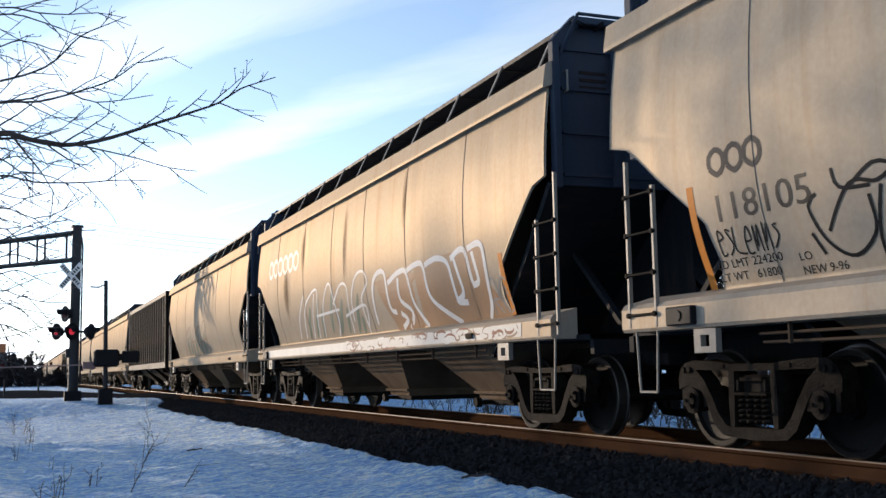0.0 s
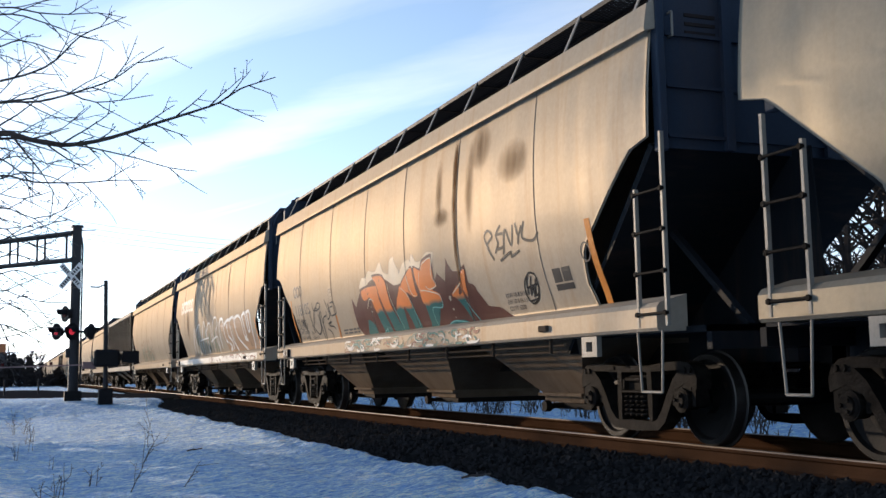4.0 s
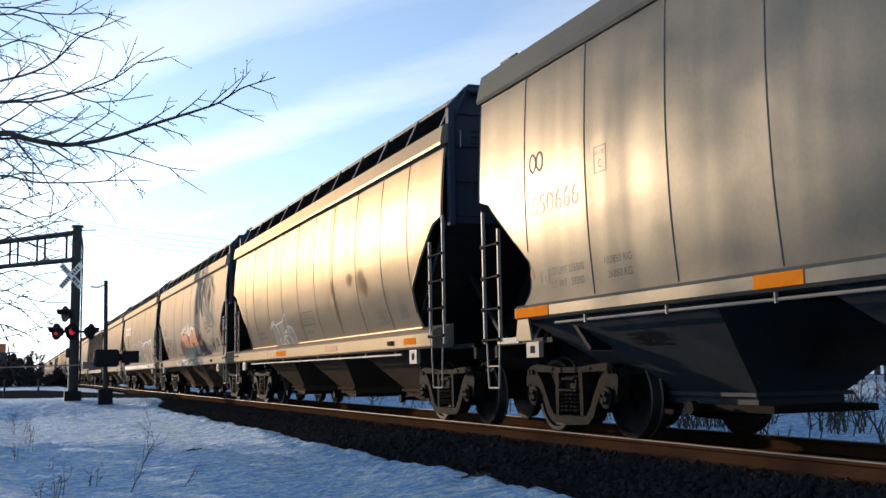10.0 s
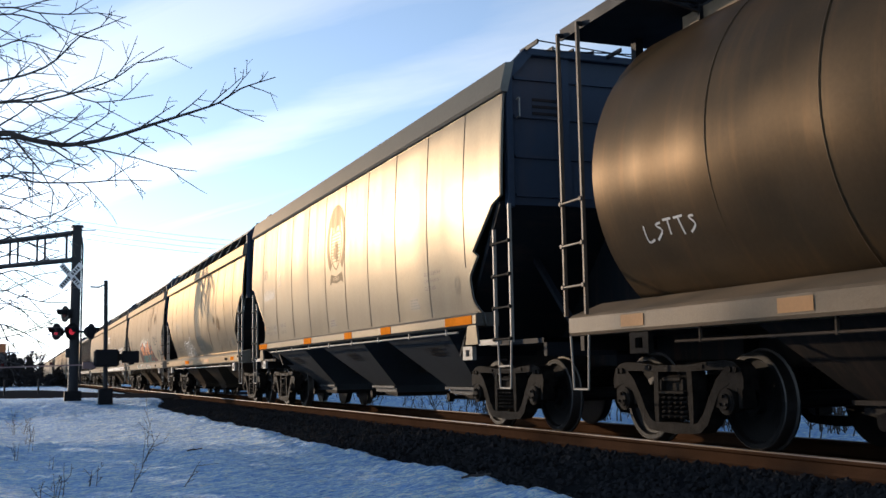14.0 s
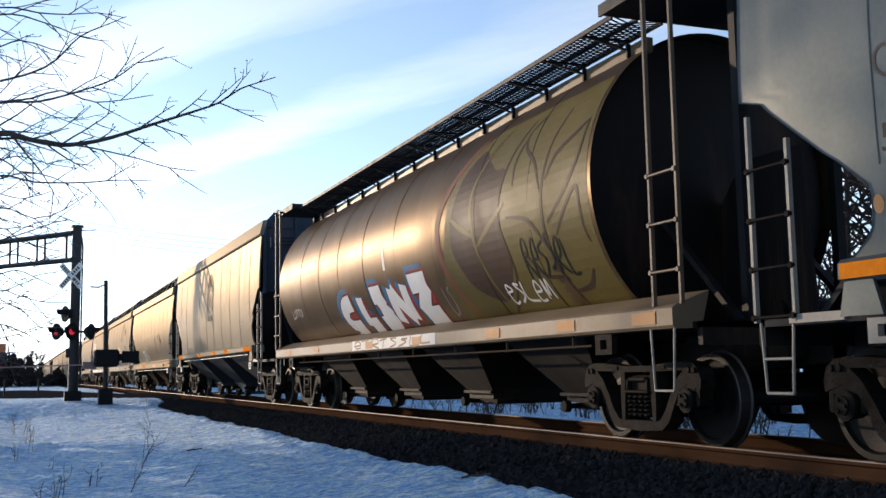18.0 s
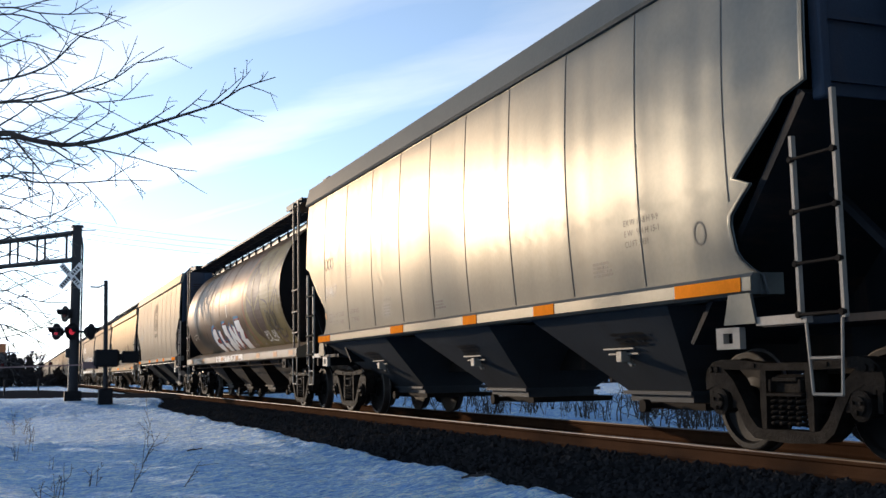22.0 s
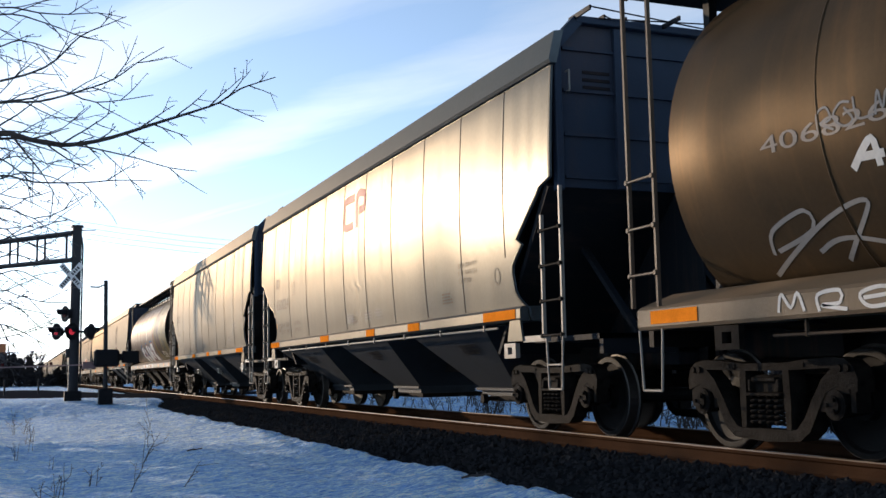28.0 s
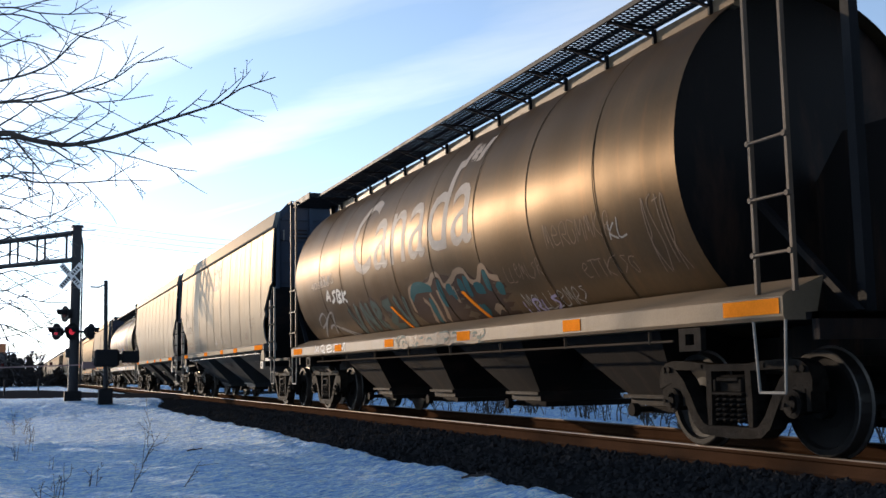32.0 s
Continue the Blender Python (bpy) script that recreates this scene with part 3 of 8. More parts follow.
def hopper_bays(car, centers, top_half, bot_half, x_top, z_top, x_bot, z_bot, mat):
    for c in centers:
        ct = c
        if isinstance(c, tuple):
            ct, top_half, c, bot_half = c
        bm = bmesh.new()
        rings = []
        for hx, hy, z, m in ((x_top, top_half, z_top, ct), (x_bot, bot_half, z_bot, c), (x_bot, bot_half, z_bot - 0.10, c)):
            rings.append([bm.verts.new(p) for p in ((-hx, m + hy, z), (hx, m + hy, z), (hx, m - hy, z), (-hx, m - hy, z))])
        for a, b in zip(rings, rings[1:]):
            for i in range(4):
                bm.faces.new((a[i], a[(i + 1) % 4], b[(i + 1) % 4], b[i]))
        bm.faces.new(rings[0])
        bm.faces.new(rings[-1])
        bay = part("hopper_bay", bm, mat, car)
        bm = bmesh.new()
        box(bm, -x_bot - 0.07, x_bot + 0.07, c - bot_half - 0.06, c + bot_half + 0.06, z_bot - 0.02, z_bot + 0.02)
        part("outlet_flange", bm, mat, bay)
        bm = bmesh.new()
        rod(bm, (-x_bot - 0.30, c - bot_half * 0.3, z_bot - 0.13), (x_bot + 0.3, c - bot_half * 0.3, z_bot - 0.13), 0.03, 8)
        rod(bm, (-x_bot - 0.36, c - bot_half * 0.3, z_bot - 0.13), (-x_bot - 0.28, c - bot_half * 0.3, z_bot - 0.13), 0.07, 10)
        box(bm, -x_bot - 0.1, x_bot + 0.1, c - bot_half - 0.35, c + bot_half * 0.2, z_bot - 0.17, z_bot - 0.10)
        part("outlet_gate", bm, "iron", bay, "rusty sliding outlet gate")


def end_slope(car, y_out, z_hi, y_in, z_lo, half_w, mat):
    """Slanted end sheet of the body over the truck, with the upright end wall above it."""
    for s in (1, -1):
        bm = bmesh.new()
        slab(bm, [(y_out, z_hi), (y_in, z_lo), (y_in - 0.05, z_lo + 0.02), (y_out - 0.06, z_hi + 0.05)],
             lambda u, v, w: Vector(((2 * w - 1) * (half_w + max(0, v - 1.3) * 0.14), s * u, v)), 1.0)
        part("slope_sheet", bm, mat, car, "shaded slanted end sheet")


def end_wall(car, y, half_w, z0, z1, mat):
    """Upright end of the body: sheet with cross ribs, two corner posts that lean in at the top, a top rail."""
    for s in (1, -1):
        bm = bmesh.new()
        ring = [(-half_w, z0), (-half_w, z1 - 0.30), (-half_w + 0.30, z1), (half_w - 0.30, z1), (half_w, z1 - 0.30), (half_w, z0)]
        slab(bm, ring, lambda u, v, w: Vector((u, s * (y - 0.03 * w), v)), 1.0)
        part("end_wall", bm, mat, car, "upright end wall with blue shade in its colour")
        for z in (z0 + 0.12, z0 + 0.62, z0 + 1.14, z1 - 0.34):
            bm = bmesh.new()
            box(bm, -half_w + 0.10, half_w - 0.10, min(s * y, s * (y + 0.035)), max(s * y, s * (y + 0.035)), z - 0.018, z + 0.018)
            part("end_rib", bm, mat, car)
        for g in (-1, 1):
            bm = bmesh.new()
            y0, y1 = sorted((s * (y - 0.02), s * (y + 0.11)))
            box(bm, g * half_w - 0.045, g * half_w + 0.045, y0, y1, z0 - 0.05, z1 - 0.28, 0.012)
            bar(bm, (g * half_w, (y0 + y1) / 2, z1 - 0.31), (g * (half_w - 0.30), (y0 + y1) / 2, z1 + 0.01), 0.10, 0.13)
            part("corner_post", bm, mat, car)
        bm = bmesh.new()
        y0, y1 = sorted((s * (y - 0.02), s * (y + 0.10)))
        box(bm, -half_w + 0.26, half_w - 0.26, y0, y1, z1 - 0.04, z1 + 0.05, 0.01)
        part("top_rail", bm, mat, car)
        for x in (-0.62, 0.62):
            bm = bmesh.new()
            box(bm, x - 0.05, x + 0.05, min(s * y, s * (y + 0.06)), max(s * y, s * (y + 0.06)), z0, z1 - 0.05)
            part("end_post", bm, mat, car)
        for k in range(3):
            bm = bmesh.new()
            z = z1 - 0.62 - 0.09 * k
            box(bm, -1.08, -0.72, min(s * y, s * (y + 0.012)), max(s * y, s * (y + 0.012)), z, z + 0.035)
            part("end_stencil", bm, "recess", car, "short dark bar of small lettering")
        bm = bmesh.new()
        pipe(bm, [(-half_w + 0.14, s * (y + 0.02), z1 - 0.62), (-half_w + 0.14, s * (y + 0.10), z1 - 0.62), (-half_w + 0.14, s * (y + 0.10), z1 - 0.86), (-half_w + 0.14, s * (y + 0.02), z1 - 0.86)], 0.012, 6)
        part("grab_iron", bm, "ladder", car)


def platform(car, y_end, y_in, z, half_w, mat):
    for s in (1, -1):
        bm = bmesh.new()
        y0, y1 = sorted((s * y_end, s * y_in))
        box(bm, -half_w, half_w, y0, y1, z - 0.06, z)
        box(bm, -0.35, 0.35, y0, y1, z - 0.35, z - 0.06)
        e = s * y_end
        box(bm, -half_w, half_w, min(e, e - s * 0.08), max(e, e - s * 0.08), z - 0.22, z)
        part("end_platform", bm, mat, car, "dark end platform")
        bm = bmesh.new()
        slab(bm, [(y_end - 0.12, z), (y_in - 0.9, z), (y_in - 0.2, z + 1.1), (y_in + 0.45, z + 1.8), (y_end - 0.25, z + 1.8)], lambda u, v, w: Vector((0.15 + 0.02 * w, s * u, v)), 1.0)
        part("shear_plate", bm, mat, car, "upright dark plate under the end slope")
        # brake gear on the platform and braces below the slope
        for x in (-0.75, 0.75):
            bm = bmesh.new()
            bar(bm, (x, s * (y_end - 0.15), z), (x, s * (y_in + 0.25), z + 1.15), 0.08, 0.06)
            part("brace", bm, mat, car)
        bm = bmesh.new()
        rod(bm, (0.1, s * (y_end - 0.7), z + 0.12), (0.75, s * (y_end - 0.7), z + 0.12), 0.14, 12)
        part("air_tank", bm, mat, car)


def jacking_pad(car, x, y, z0, z1, w=0.32, mat="ladder"):
    bm = bmesh.new()
    hole_y, hole_z = w * 0.2, (z1 - z0) * 0.24
    cz = (z0 + z1) / 2
    box(bm, x, x + 0.06, y - w / 2, y - hole_y, z0, z1)
    box(bm, x, x + 0.06, y + hole_y, y + w / 2, z0, z1)
    box(bm, x, x + 0.06, y - hole_y, y + hole_y, z0, cz - hole_z)
    box(bm, x, x + 0.06, y - hole_y, y + hole_y, cz + hole_z, z1)
    part("jacking_pad", bm, mat, car, "pale steel pad with a square hole")


def reflector(car, x, y, z, w, h, mat="orange"):
    bm = bmesh.new()
    box(bm, x - 0.004, x + 0.004, y - w / 2, y + w / 2, z - h / 2, z + h / 2)
    part("reflector", bm, mat, car, "orange reflective strip")


GROUP = "hopper cars of the train"
P1 = [(1.42, 1.30), (1.60, 1.40), (1.9, 1.505), (2.3, 1.58), (2.8, 1.605), (3.3, 1.59), (3.8, 1.545), (4.10, 1.50), (4.35, 1.47)]
P2 = [(1.36, 1.515), (1.53, 1.535), (2.2, 1.595), (3.0, 1.612), (3.6, 1.590), (4.36, 1.545), (4.6, 1.50)]


def cut1(s):
    return lambda z: s * float(np.interp(z, [1.42, 1.7, 2.05, 2.84, 2.92, 2.96, 4.35], np.array([6.62, 6.52, 6.60, 7.62, 7.74, 8.05, 8.02]) + (0.05 if s > 0 else -0.2)))


def cut2(s, extra=0.0):
    return lambda z: s * float(np.interp(z, [1.36, 1.53, 1.62, 1.75, 2.02, 2.82, 2.90, 2.93, 4.6], np.array([6.85, 6.82, 6.62, 6.52, 6.48, 7.52, 7.60, 7.85, 7.85]) + ((0.02 if s > 0 else -0.24) + extra) * (z > 2.3)))


def old_hopper(name, label, mat, seams, seed, dent=0.012):
    """Four-bay covered hopper with bulging sides and a deep side sill."""
    car = thing(name, label, "railway car", GROUP)
    tail = 7.50 if mat == "silver" else 7.95
    for sg in (-1, 1):
        side_panel(car, P1, cut1(1), cut1(-1), seams, mat, 1.42, 4.08, sg, dent, seed=seed)
    seam_lines(car, P1, [y for y in seams if abs(y) < 6.5], 1.46, 4.04, dent, seed)
    for sg in (-1, 1):
        bm = bmesh.new()
        a, b = sg * 1.46, sg * 1.60
        slab(bm, [(a, 4.06), (b, 4.02), (b, 4.06), (sg * 1.56, 4.30), (sg * 1.46, 4.35)], lambda u, v, w: Vector((u, -7.9 + 16.05 * w, v)), 1.0)
        part("eave", bm, mat, car)
        bm = bmesh.new()
        slab(bm, [(sg * 1.28, 1.12), (sg * 1.60, 1.12), (sg * 1.62, 1.15), (sg * 1.62, 1.34), (sg * 1.58, 1.39), (sg * 1.28, 1.47)],
             lambda u, v, w: Vector((u, -tail + (7.95 + tail) * w, v)), 1.0)
        part("side_sill", bm, mat, car)
    roof(car, 1.50, 7.76, 4.30, 4.55, mat)
    # end wall in the shade colour, not in the body paint
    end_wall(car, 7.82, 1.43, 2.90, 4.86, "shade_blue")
    # slope and platform carry their shade as a near-black colour
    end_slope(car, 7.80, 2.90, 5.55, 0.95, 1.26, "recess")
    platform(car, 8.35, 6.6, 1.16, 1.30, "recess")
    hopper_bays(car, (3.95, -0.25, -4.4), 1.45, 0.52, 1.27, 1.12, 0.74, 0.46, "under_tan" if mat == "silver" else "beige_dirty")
    finish_car(car, 8.70, 6.66, P1, 7.8, 4.35, mat, 4.80)
    bright = mat == "silver"
    for z, x in (((1.05, -1.52),) if bright else ((1.04, -1.50), (0.97, -1.46))):
        bm = bmesh.new()
        rod(bm, (x, 6.0, z), (x, -5.9, z), 0.020 if bright else 0.013, 6)
        part("brake_pipe", bm, "ladder" if bright else "under_tan", car, "thin pipe under the sill")
    for y in np.linspace(5.6, -5.6, 8):
        bm = bmesh.new()
        bar(bm, (-1.52, y, 0.95 if not bright else 1.02), (-1.52, y, 1.13), 0.035, 0.02)
        part("pipe_clip", bm, "ladder" if bright else "under_tan", car)
    bm = bmesh.new()
    box(bm, -1.66, -1.60, -5.75, -5.55, 1.20, 1.27, 0.01)
    part("marker_box", bm, "under_tan", car, "small box on the sill")
    if not bright:
        bm = bmesh.new()
        box(bm, -1.68, -1.58, 6.70, 7.10, 1.15, 1.32, 0.012)
        rod(bm, (-1.69, 6.9, 1.235), (-1.68, 6.9, 1.235), 0.05, 10)
        part("route_box", bm, "black", car, "black box on the end of the sill")
    step(car, -1.58, 7.75, 7.38, 1.12, 0.55)
    back = 0.17 if bright else 0.0
    step(car, -1.58, -7.55 + back, -7.98 + back, 1.12, 0.55)
    ladder(car, -1.62, 7.80, 7.34, (2.80, 2.50), 1.16, (1.28, 1.67, 2.06, 2.44))
    ladder(car, -1.62, -8.12 + back, -7.64 + back * 1.3, (2.98, 2.66 if bright else 2.50), 1.16, (1.28, 1.67, 2.06, 2.44))
    jacking_pad(car, -1.60, 6.62, 0.90, 1.11)
    jacking_pad(car, -1.60, -6.62, 0.90, 1.11)
    return car


def finish_car(car, half_len, half_truck, prof, top_len, z_eave, mat, walk_z=None):
    add_trucks(car, half_truck)
    add_coupler(car, half_len, 1)
    add_coupler(car, half_len, -1)
    bm = bmesh.new()
    box(bm, -0.16, 0.16, -half_len + 0.9, half_len - 0.9, 0.76, 1.05)
    part("centre_sill", bm, "under", car)
    if walk_z:
        running_board(car, -1.22, -0.50, -top_len - 0.25, top_len + 0.1, walk_z)
        for y in np.linspace(-top_len + 0.3, top_len - 0.3, 11):
            bm = bmesh.new()
            bar(bm, (-1.46, y, z_eave - 0.02), (-1.225, y, walk_z + 0.02), 0.05, 0.014)
            part("walkway_bracket", bm, "ladder", car)
            bm = bmesh.new()
            bar(bm, (-1.22, y, walk_z - 0.03), (-0.50, y, walk_z - 0.03), 0.05, 0.014)
            part("walkway_bearer", bm, "mesh_black", car)
        for s in (1, -1):
            e = s * (top_len + (0.1 if s > 0 else 0.25))
            bm = bmesh.new()
            pipe(bm, [(-1.40, e - s * 0.25, z_eave - 0.05), (-1.25, e + s * 0.1, walk_z + 0.05), (1.25, e + s * 0.1, walk_z + 0.05), (1.40, e - s * 0.25, z_eave - 0.05)], 0.022, 6)
            part("end_grab_rail", bm, "shade_blue", car)
            running_board(car, -0.50, 1.22, min(e, e - s * 1.4), max(e, e - s * 1.4), walk_z)
        bm = bmesh.new()
        for y in np.linspace(-6.2, 6.2, 5):
            box(bm, -0.42, 0.42, y - 1.35, y + 1.35, z_eave + 0.05, z_eave + 0.36, 0.03)
        part("hatch_cover", bm, "mesh_black", car, "dark trough hatch covers")


def new_hopper(name, label, mat, seed, shift=0.0, front=0.0, rear=0.0, piped=True):
    """Three-bay covered hopper with straight seamed sides that run on into the bays."""
    car = thing(name, label, "railway car", GROUP)
    seams = [y + shift for y in (6.50, 5.03, 3.50, 2.04, 0.69, -0.65, -2.06, -3.54, -4.98, -6.39)]
    for sg in (-1, 1):
        side_panel(car, P2, cut2(1, front), cut2(-1, rear), seams, mat, 1.36, 4.32, sg, 0.007, seed=seed)
    seam_lines(car, P2, [y for y in seams if abs(y) < 6.3], 1.56, 4.28, 0.007, seed)
    seam_lines(car, P2, [y for y in seams if abs(y) >= 6.3], 2.16, 4.28, 0.007, seed)
    for sg in (-1, 1):
        bm = bmesh.new()
        slab(bm, [(sg * 1.50, 4.27), (sg * 1.58, 4.27), (sg * 1.60, 4.31), (sg * 1.52, 4.65), (sg * 1.40, 4.67)], lambda u, v, w: Vector((u, -7.66 + 15.56 * w, v)), 1.0)
        part("eave", bm, mat, car)
        bm = bmesh.new()
        slab(bm, [(sg * 1.30, 1.36), (sg * 1.60, 1.36), (sg * 1.635, 1.39), (sg * 1.635, 1.50), (sg * 1.60, 1.535), (sg * 1.30, 1.54)],
             lambda u, v, w: Vector((u, -6.8 + 13.6 * w, v)), 1.0)
        part("side_sill", bm, mat, car)
    roof(car, 1.46, 7.46, 4.64, 4.86, mat)
    # same blue shade tone in place of the grey body paint
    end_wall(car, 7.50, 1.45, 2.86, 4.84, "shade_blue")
    # shade under the slope is in the near-black colour here too
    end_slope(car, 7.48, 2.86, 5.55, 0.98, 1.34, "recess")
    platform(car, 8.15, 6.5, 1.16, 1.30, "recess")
    # bays take the darker copy of the paint, with shade in it
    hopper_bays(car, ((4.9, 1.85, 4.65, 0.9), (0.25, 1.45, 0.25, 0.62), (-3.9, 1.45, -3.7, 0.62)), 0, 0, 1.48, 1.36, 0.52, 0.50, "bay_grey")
    finish_car(car, 8.48, 6.50, P2, 7.7, 4.66, mat)
    running_board(car, -0.75, -0.15, -7.5, 7.7, 4.95)
    for s in (1, -1):
        running_board(car, -1.20, 1.20, min(s * 7.45, s * 7.95), max(s * 7.45, s * 7.95), 4.87)
    for s in (1, -1):
        ladder(car, -1.60, s * 7.80, s * 7.33, (2.82, 2.55), 1.12, (1.16, 1.55, 1.95, 2.36))
        step(car, -1.58, s * 7.76, s * 7.37, 1.12, 0.56, 0.83)
        jacking_pad(car, -1.60, s * 6.42, 0.92, 1.10)
        bm = bmesh.new()
        slab(bm, [(6.40, 1.12), (6.82, 1.12), (6.76, 1.37), (6.48, 1.37)], lambda u, v, w: Vector((-1.62 + 0.03 * w, s * u, v)), 1.0)
        part("gusset", bm, mat, car)
        bm = bmesh.new()
        box(bm, -1.60, -1.54, min(s * 6.8, s * 7.4), max(s * 6.8, s * 7.4), 1.10, 1.17)
        part("tie_bar", bm, "ladder", car)
    for y, w in ((6.35, 0.85), (2.0, 0.6), (-0.95, 0.45), (-3.1, 0.5), (-6.2, 0.95)):
        reflector(car, -1.638, y, 1.445, w, 0.115)
    if piped:
        bm = bmesh.new()
        rod(bm, (-1.56, 5.9, 1.30), (-1.56, -6.0, 1.30), 0.016, 8)
        part("air_pipe", bm, "ladder", car, "bright pipe under the sill")
        for y in np.linspace(5.2, -5.6, 8):
            bm = bmesh.new()
            bar(bm, (-1.57, y, 1.27), (-1.57, y, 1.37), 0.03, 0.02)
            part("pipe_clip", bm, "ladder", car)
    else:
        for y in (4.6, 0.25, -3.8):
            bm = bmesh.new()
            for z in (0.93, 0.985):
                x = -float(np.interp(z, [0.5, 1.36], [0.52, 1.48])) - 0.03
                rod(bm, (x, y + 0.32, z), (x, y - 0.30, z), 0.012, 6)
            box(bm, -1.10, -0.98, y - 0.06, y + 0.06, 0.84, 0.96, 0.01)
            bar(bm, (-1.02, y + 0.10, 0.96), (-0.98, y - 0.10, 0.80), 0.05, 0.03)
            part("discharge_gear", bm, "ladder", car, "small pale discharge linkage on a bay")
    return car


def barrel_dent(y, a, seed):
    return (0.008 * noise.noise((y * 0.8, math.cos(a) * 1.5, math.sin(a) * 1.5 + seed)) + 0.010 * noise.noise((y * 1.5 + seed, math.sin(a) * 0.6, 4.0))
            + 0.004 * noise.noise((y * 3.4 + seed, math.sin(a) * 0.8, 7.0)))


def tank_hopper(name, label, mat, seed):
    """Cylindrical covered hopper."""
    car = thing(name, label, "railway car", GROUP)
    cz, rx, rz = 2.78, 1.60, 1.72
    n = 72
    ys = np.linspace(7.52, -7.0, 94)
    verts, faces = [], []
    for y in ys:
        for i in range(n):
            a = 2 * math.pi * i / n
            k = barrel_dent(y, a, seed)
            verts.append(((rx + k) * math.cos(a), y, cz + (rz + k) * math.sin(a)))
    for j in range(len(ys) - 1):
        faces += [(j * n + i, j * n + (i + 1) % n, (j + 1) * n + (i + 1) % n, (j + 1) * n + i) for i in range(n)]
    ob = new("barrel", sheet(verts, faces, "barrel", mat))
    ob.parent = car
    for y in (5.55, 4.1, 2.7, 1.1, -0.6, -2.3, -3.9, -5.5):
        bm = bmesh.new()
        prev = None
        for i in range(49):
            a = math.pi * (0.42 + 1.0 * i / 48)
            row = [bm.verts.new(((rx + e) * math.cos(a), y + d, cz + (rz + e) * math.sin(a))) for d, e in ((-0.012, 0.003), (0, 0.008), (0.012, 0.003))]
            if prev:
                for j in range(2):
                    bm.faces.new((prev[j], prev[j + 1], row[j + 1], row[j]))
            prev = row
        part("weld_seam", bm, mat, car)
    for sg in (-1, 1):
        bm = bmesh.new()
        rod(bm, (sg * 1.42, 6.4, 1.02), (sg * 1.42, -6.6, 1.02), 0.013, 6)
        part("brake_pipe", bm, "under_tan", car, "thin pipe under the sill")
        for y in np.linspace(6.0, -6.2, 8):
            bm = bmesh.new()
            bar(bm, (sg * 1.42, y, 1.00), (sg * 1.42, y, 1.15), 0.03, 0.02)
            part("pipe_clip", bm, "under_tan", car)
    # ends of the brown barrel: shade painted with the ribbed car's near-black
    for s in (1, -1):
        bm = bmesh.new()
        ring = [(1.57 * math.cos(2 * math.pi * i / n), cz + 1.69 * math.sin(2 * math.pi * i / n)) for i in range(n)]
        slab(bm, ring, lambda u, v, w: Vector((u, (7.40 if s > 0 else -6.85) - s * 0.03 * w, v)), 1.0)
        part("end_plate", bm, "rib_dark", car, "recessed end plate, its shade painted near-black")
    for sg in (-1, 1):
        bm = bmesh.new()
        slab(bm, [(sg * 1.20, 1.14), (sg * 1.50, 1.14), (sg * 1.52, 1.17), (sg * 1.52, 1.33), (sg * 1.48, 1.36), (sg * 1.10, 1.50)], lambda u, v, w: Vector((u, -8.3 + 16.6 * w, v)), 1.0)
        part("side_sill", bm, "sill_tan", car, "tan side sill with bright patches")
    # platform and slope get the same painted shade
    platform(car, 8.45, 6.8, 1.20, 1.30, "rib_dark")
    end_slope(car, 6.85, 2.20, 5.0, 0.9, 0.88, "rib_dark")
    hopper_bays(car, (4.45, 1.3, -1.75, -4.95), 1.05, 0.45, 1.18, 1.14, 0.62, 0.46, "under")
    add_trucks(car, 6.97)
    add_coupler(car, 8.97, 1)
    add_coupler(car, 8.97, -1)
    bm = bmesh.new()
    box(bm, -0.16, 0.16, -8.1, 8.1, 0.76, 1.05)
    part("centre_sill", bm, "under", car)
    # roof: curb strip along the hatches, walkway on brackets
    bm = bmesh.new()
    box(bm, -0.80, -0.72, -6.95, 6.95, 4.24, 4.40)
    part("roof_curb", bm, "sill_tan", car, "tan strip along the roof")
    running_board(car, -1.26, -0.62, -7.0, 7.0, 4.57, pitch=0.085)
    for y in np.linspace(-6.6, 6.6, 14):
        bm = bmesh.new()
        bar(bm, (-0.82, y, 4.34), (-1.24, y + 0.25, 4.55), 0.06, 0.02)
        bar(bm, (-1.25, y + 0.25, 4.54), (-0.62, y + 0.25, 4.54), 0.05, 0.02)
        bar(bm, (-0.82, y, 4.26), (-0.82, y, 4.42), 0.05, 0.03)
        part("walkway_bracket", bm, "black", car)
    for s in (1, -1):
        ladder(car, -1.50, s * 8.42, s * 7.96, (4.60, 4.60), 1.36, (1.68, 2.14, 2.62), "ladder_brown")
        bm = bmesh.new()
        for y in (8.42, 7.96):
            rod(bm, (-1.49, s * y, 4.58), (-1.2, s * y, 4.60), 0.03, 6)
        box(bm, -1.40, 1.40, min(s * 7.0, s * 8.47), max(s * 7.0, s * 8.47), 4.56, 4.66)
        for x in (-0.57, 0.57):
            post = bmesh.new()
            box(post, x - 0.05, x + 0.05, s * 8.2 - 0.05, s * 8.2 + 0.05, 1.2, 4.58)
            part("platform_post", post, "black", car)
        part("roof_platform", bm, "black", car, "dark roof-end platform")
        bm = bmesh.new()
        box(bm, -1.43, -1.40, min(s * 7.0, s * 8.47), max(s * 7.0, s * 8.47), 4.54, 4.67)
        part("roof_edge", bm, "black", car)
        step(car, -1.50, s * 8.30, s * 7.90, 1.14, 0.56)
        jacking_pad(car, -1.48, s * 6.95, 0.92, 1.13, 0.34, "frame_dust")
    return car


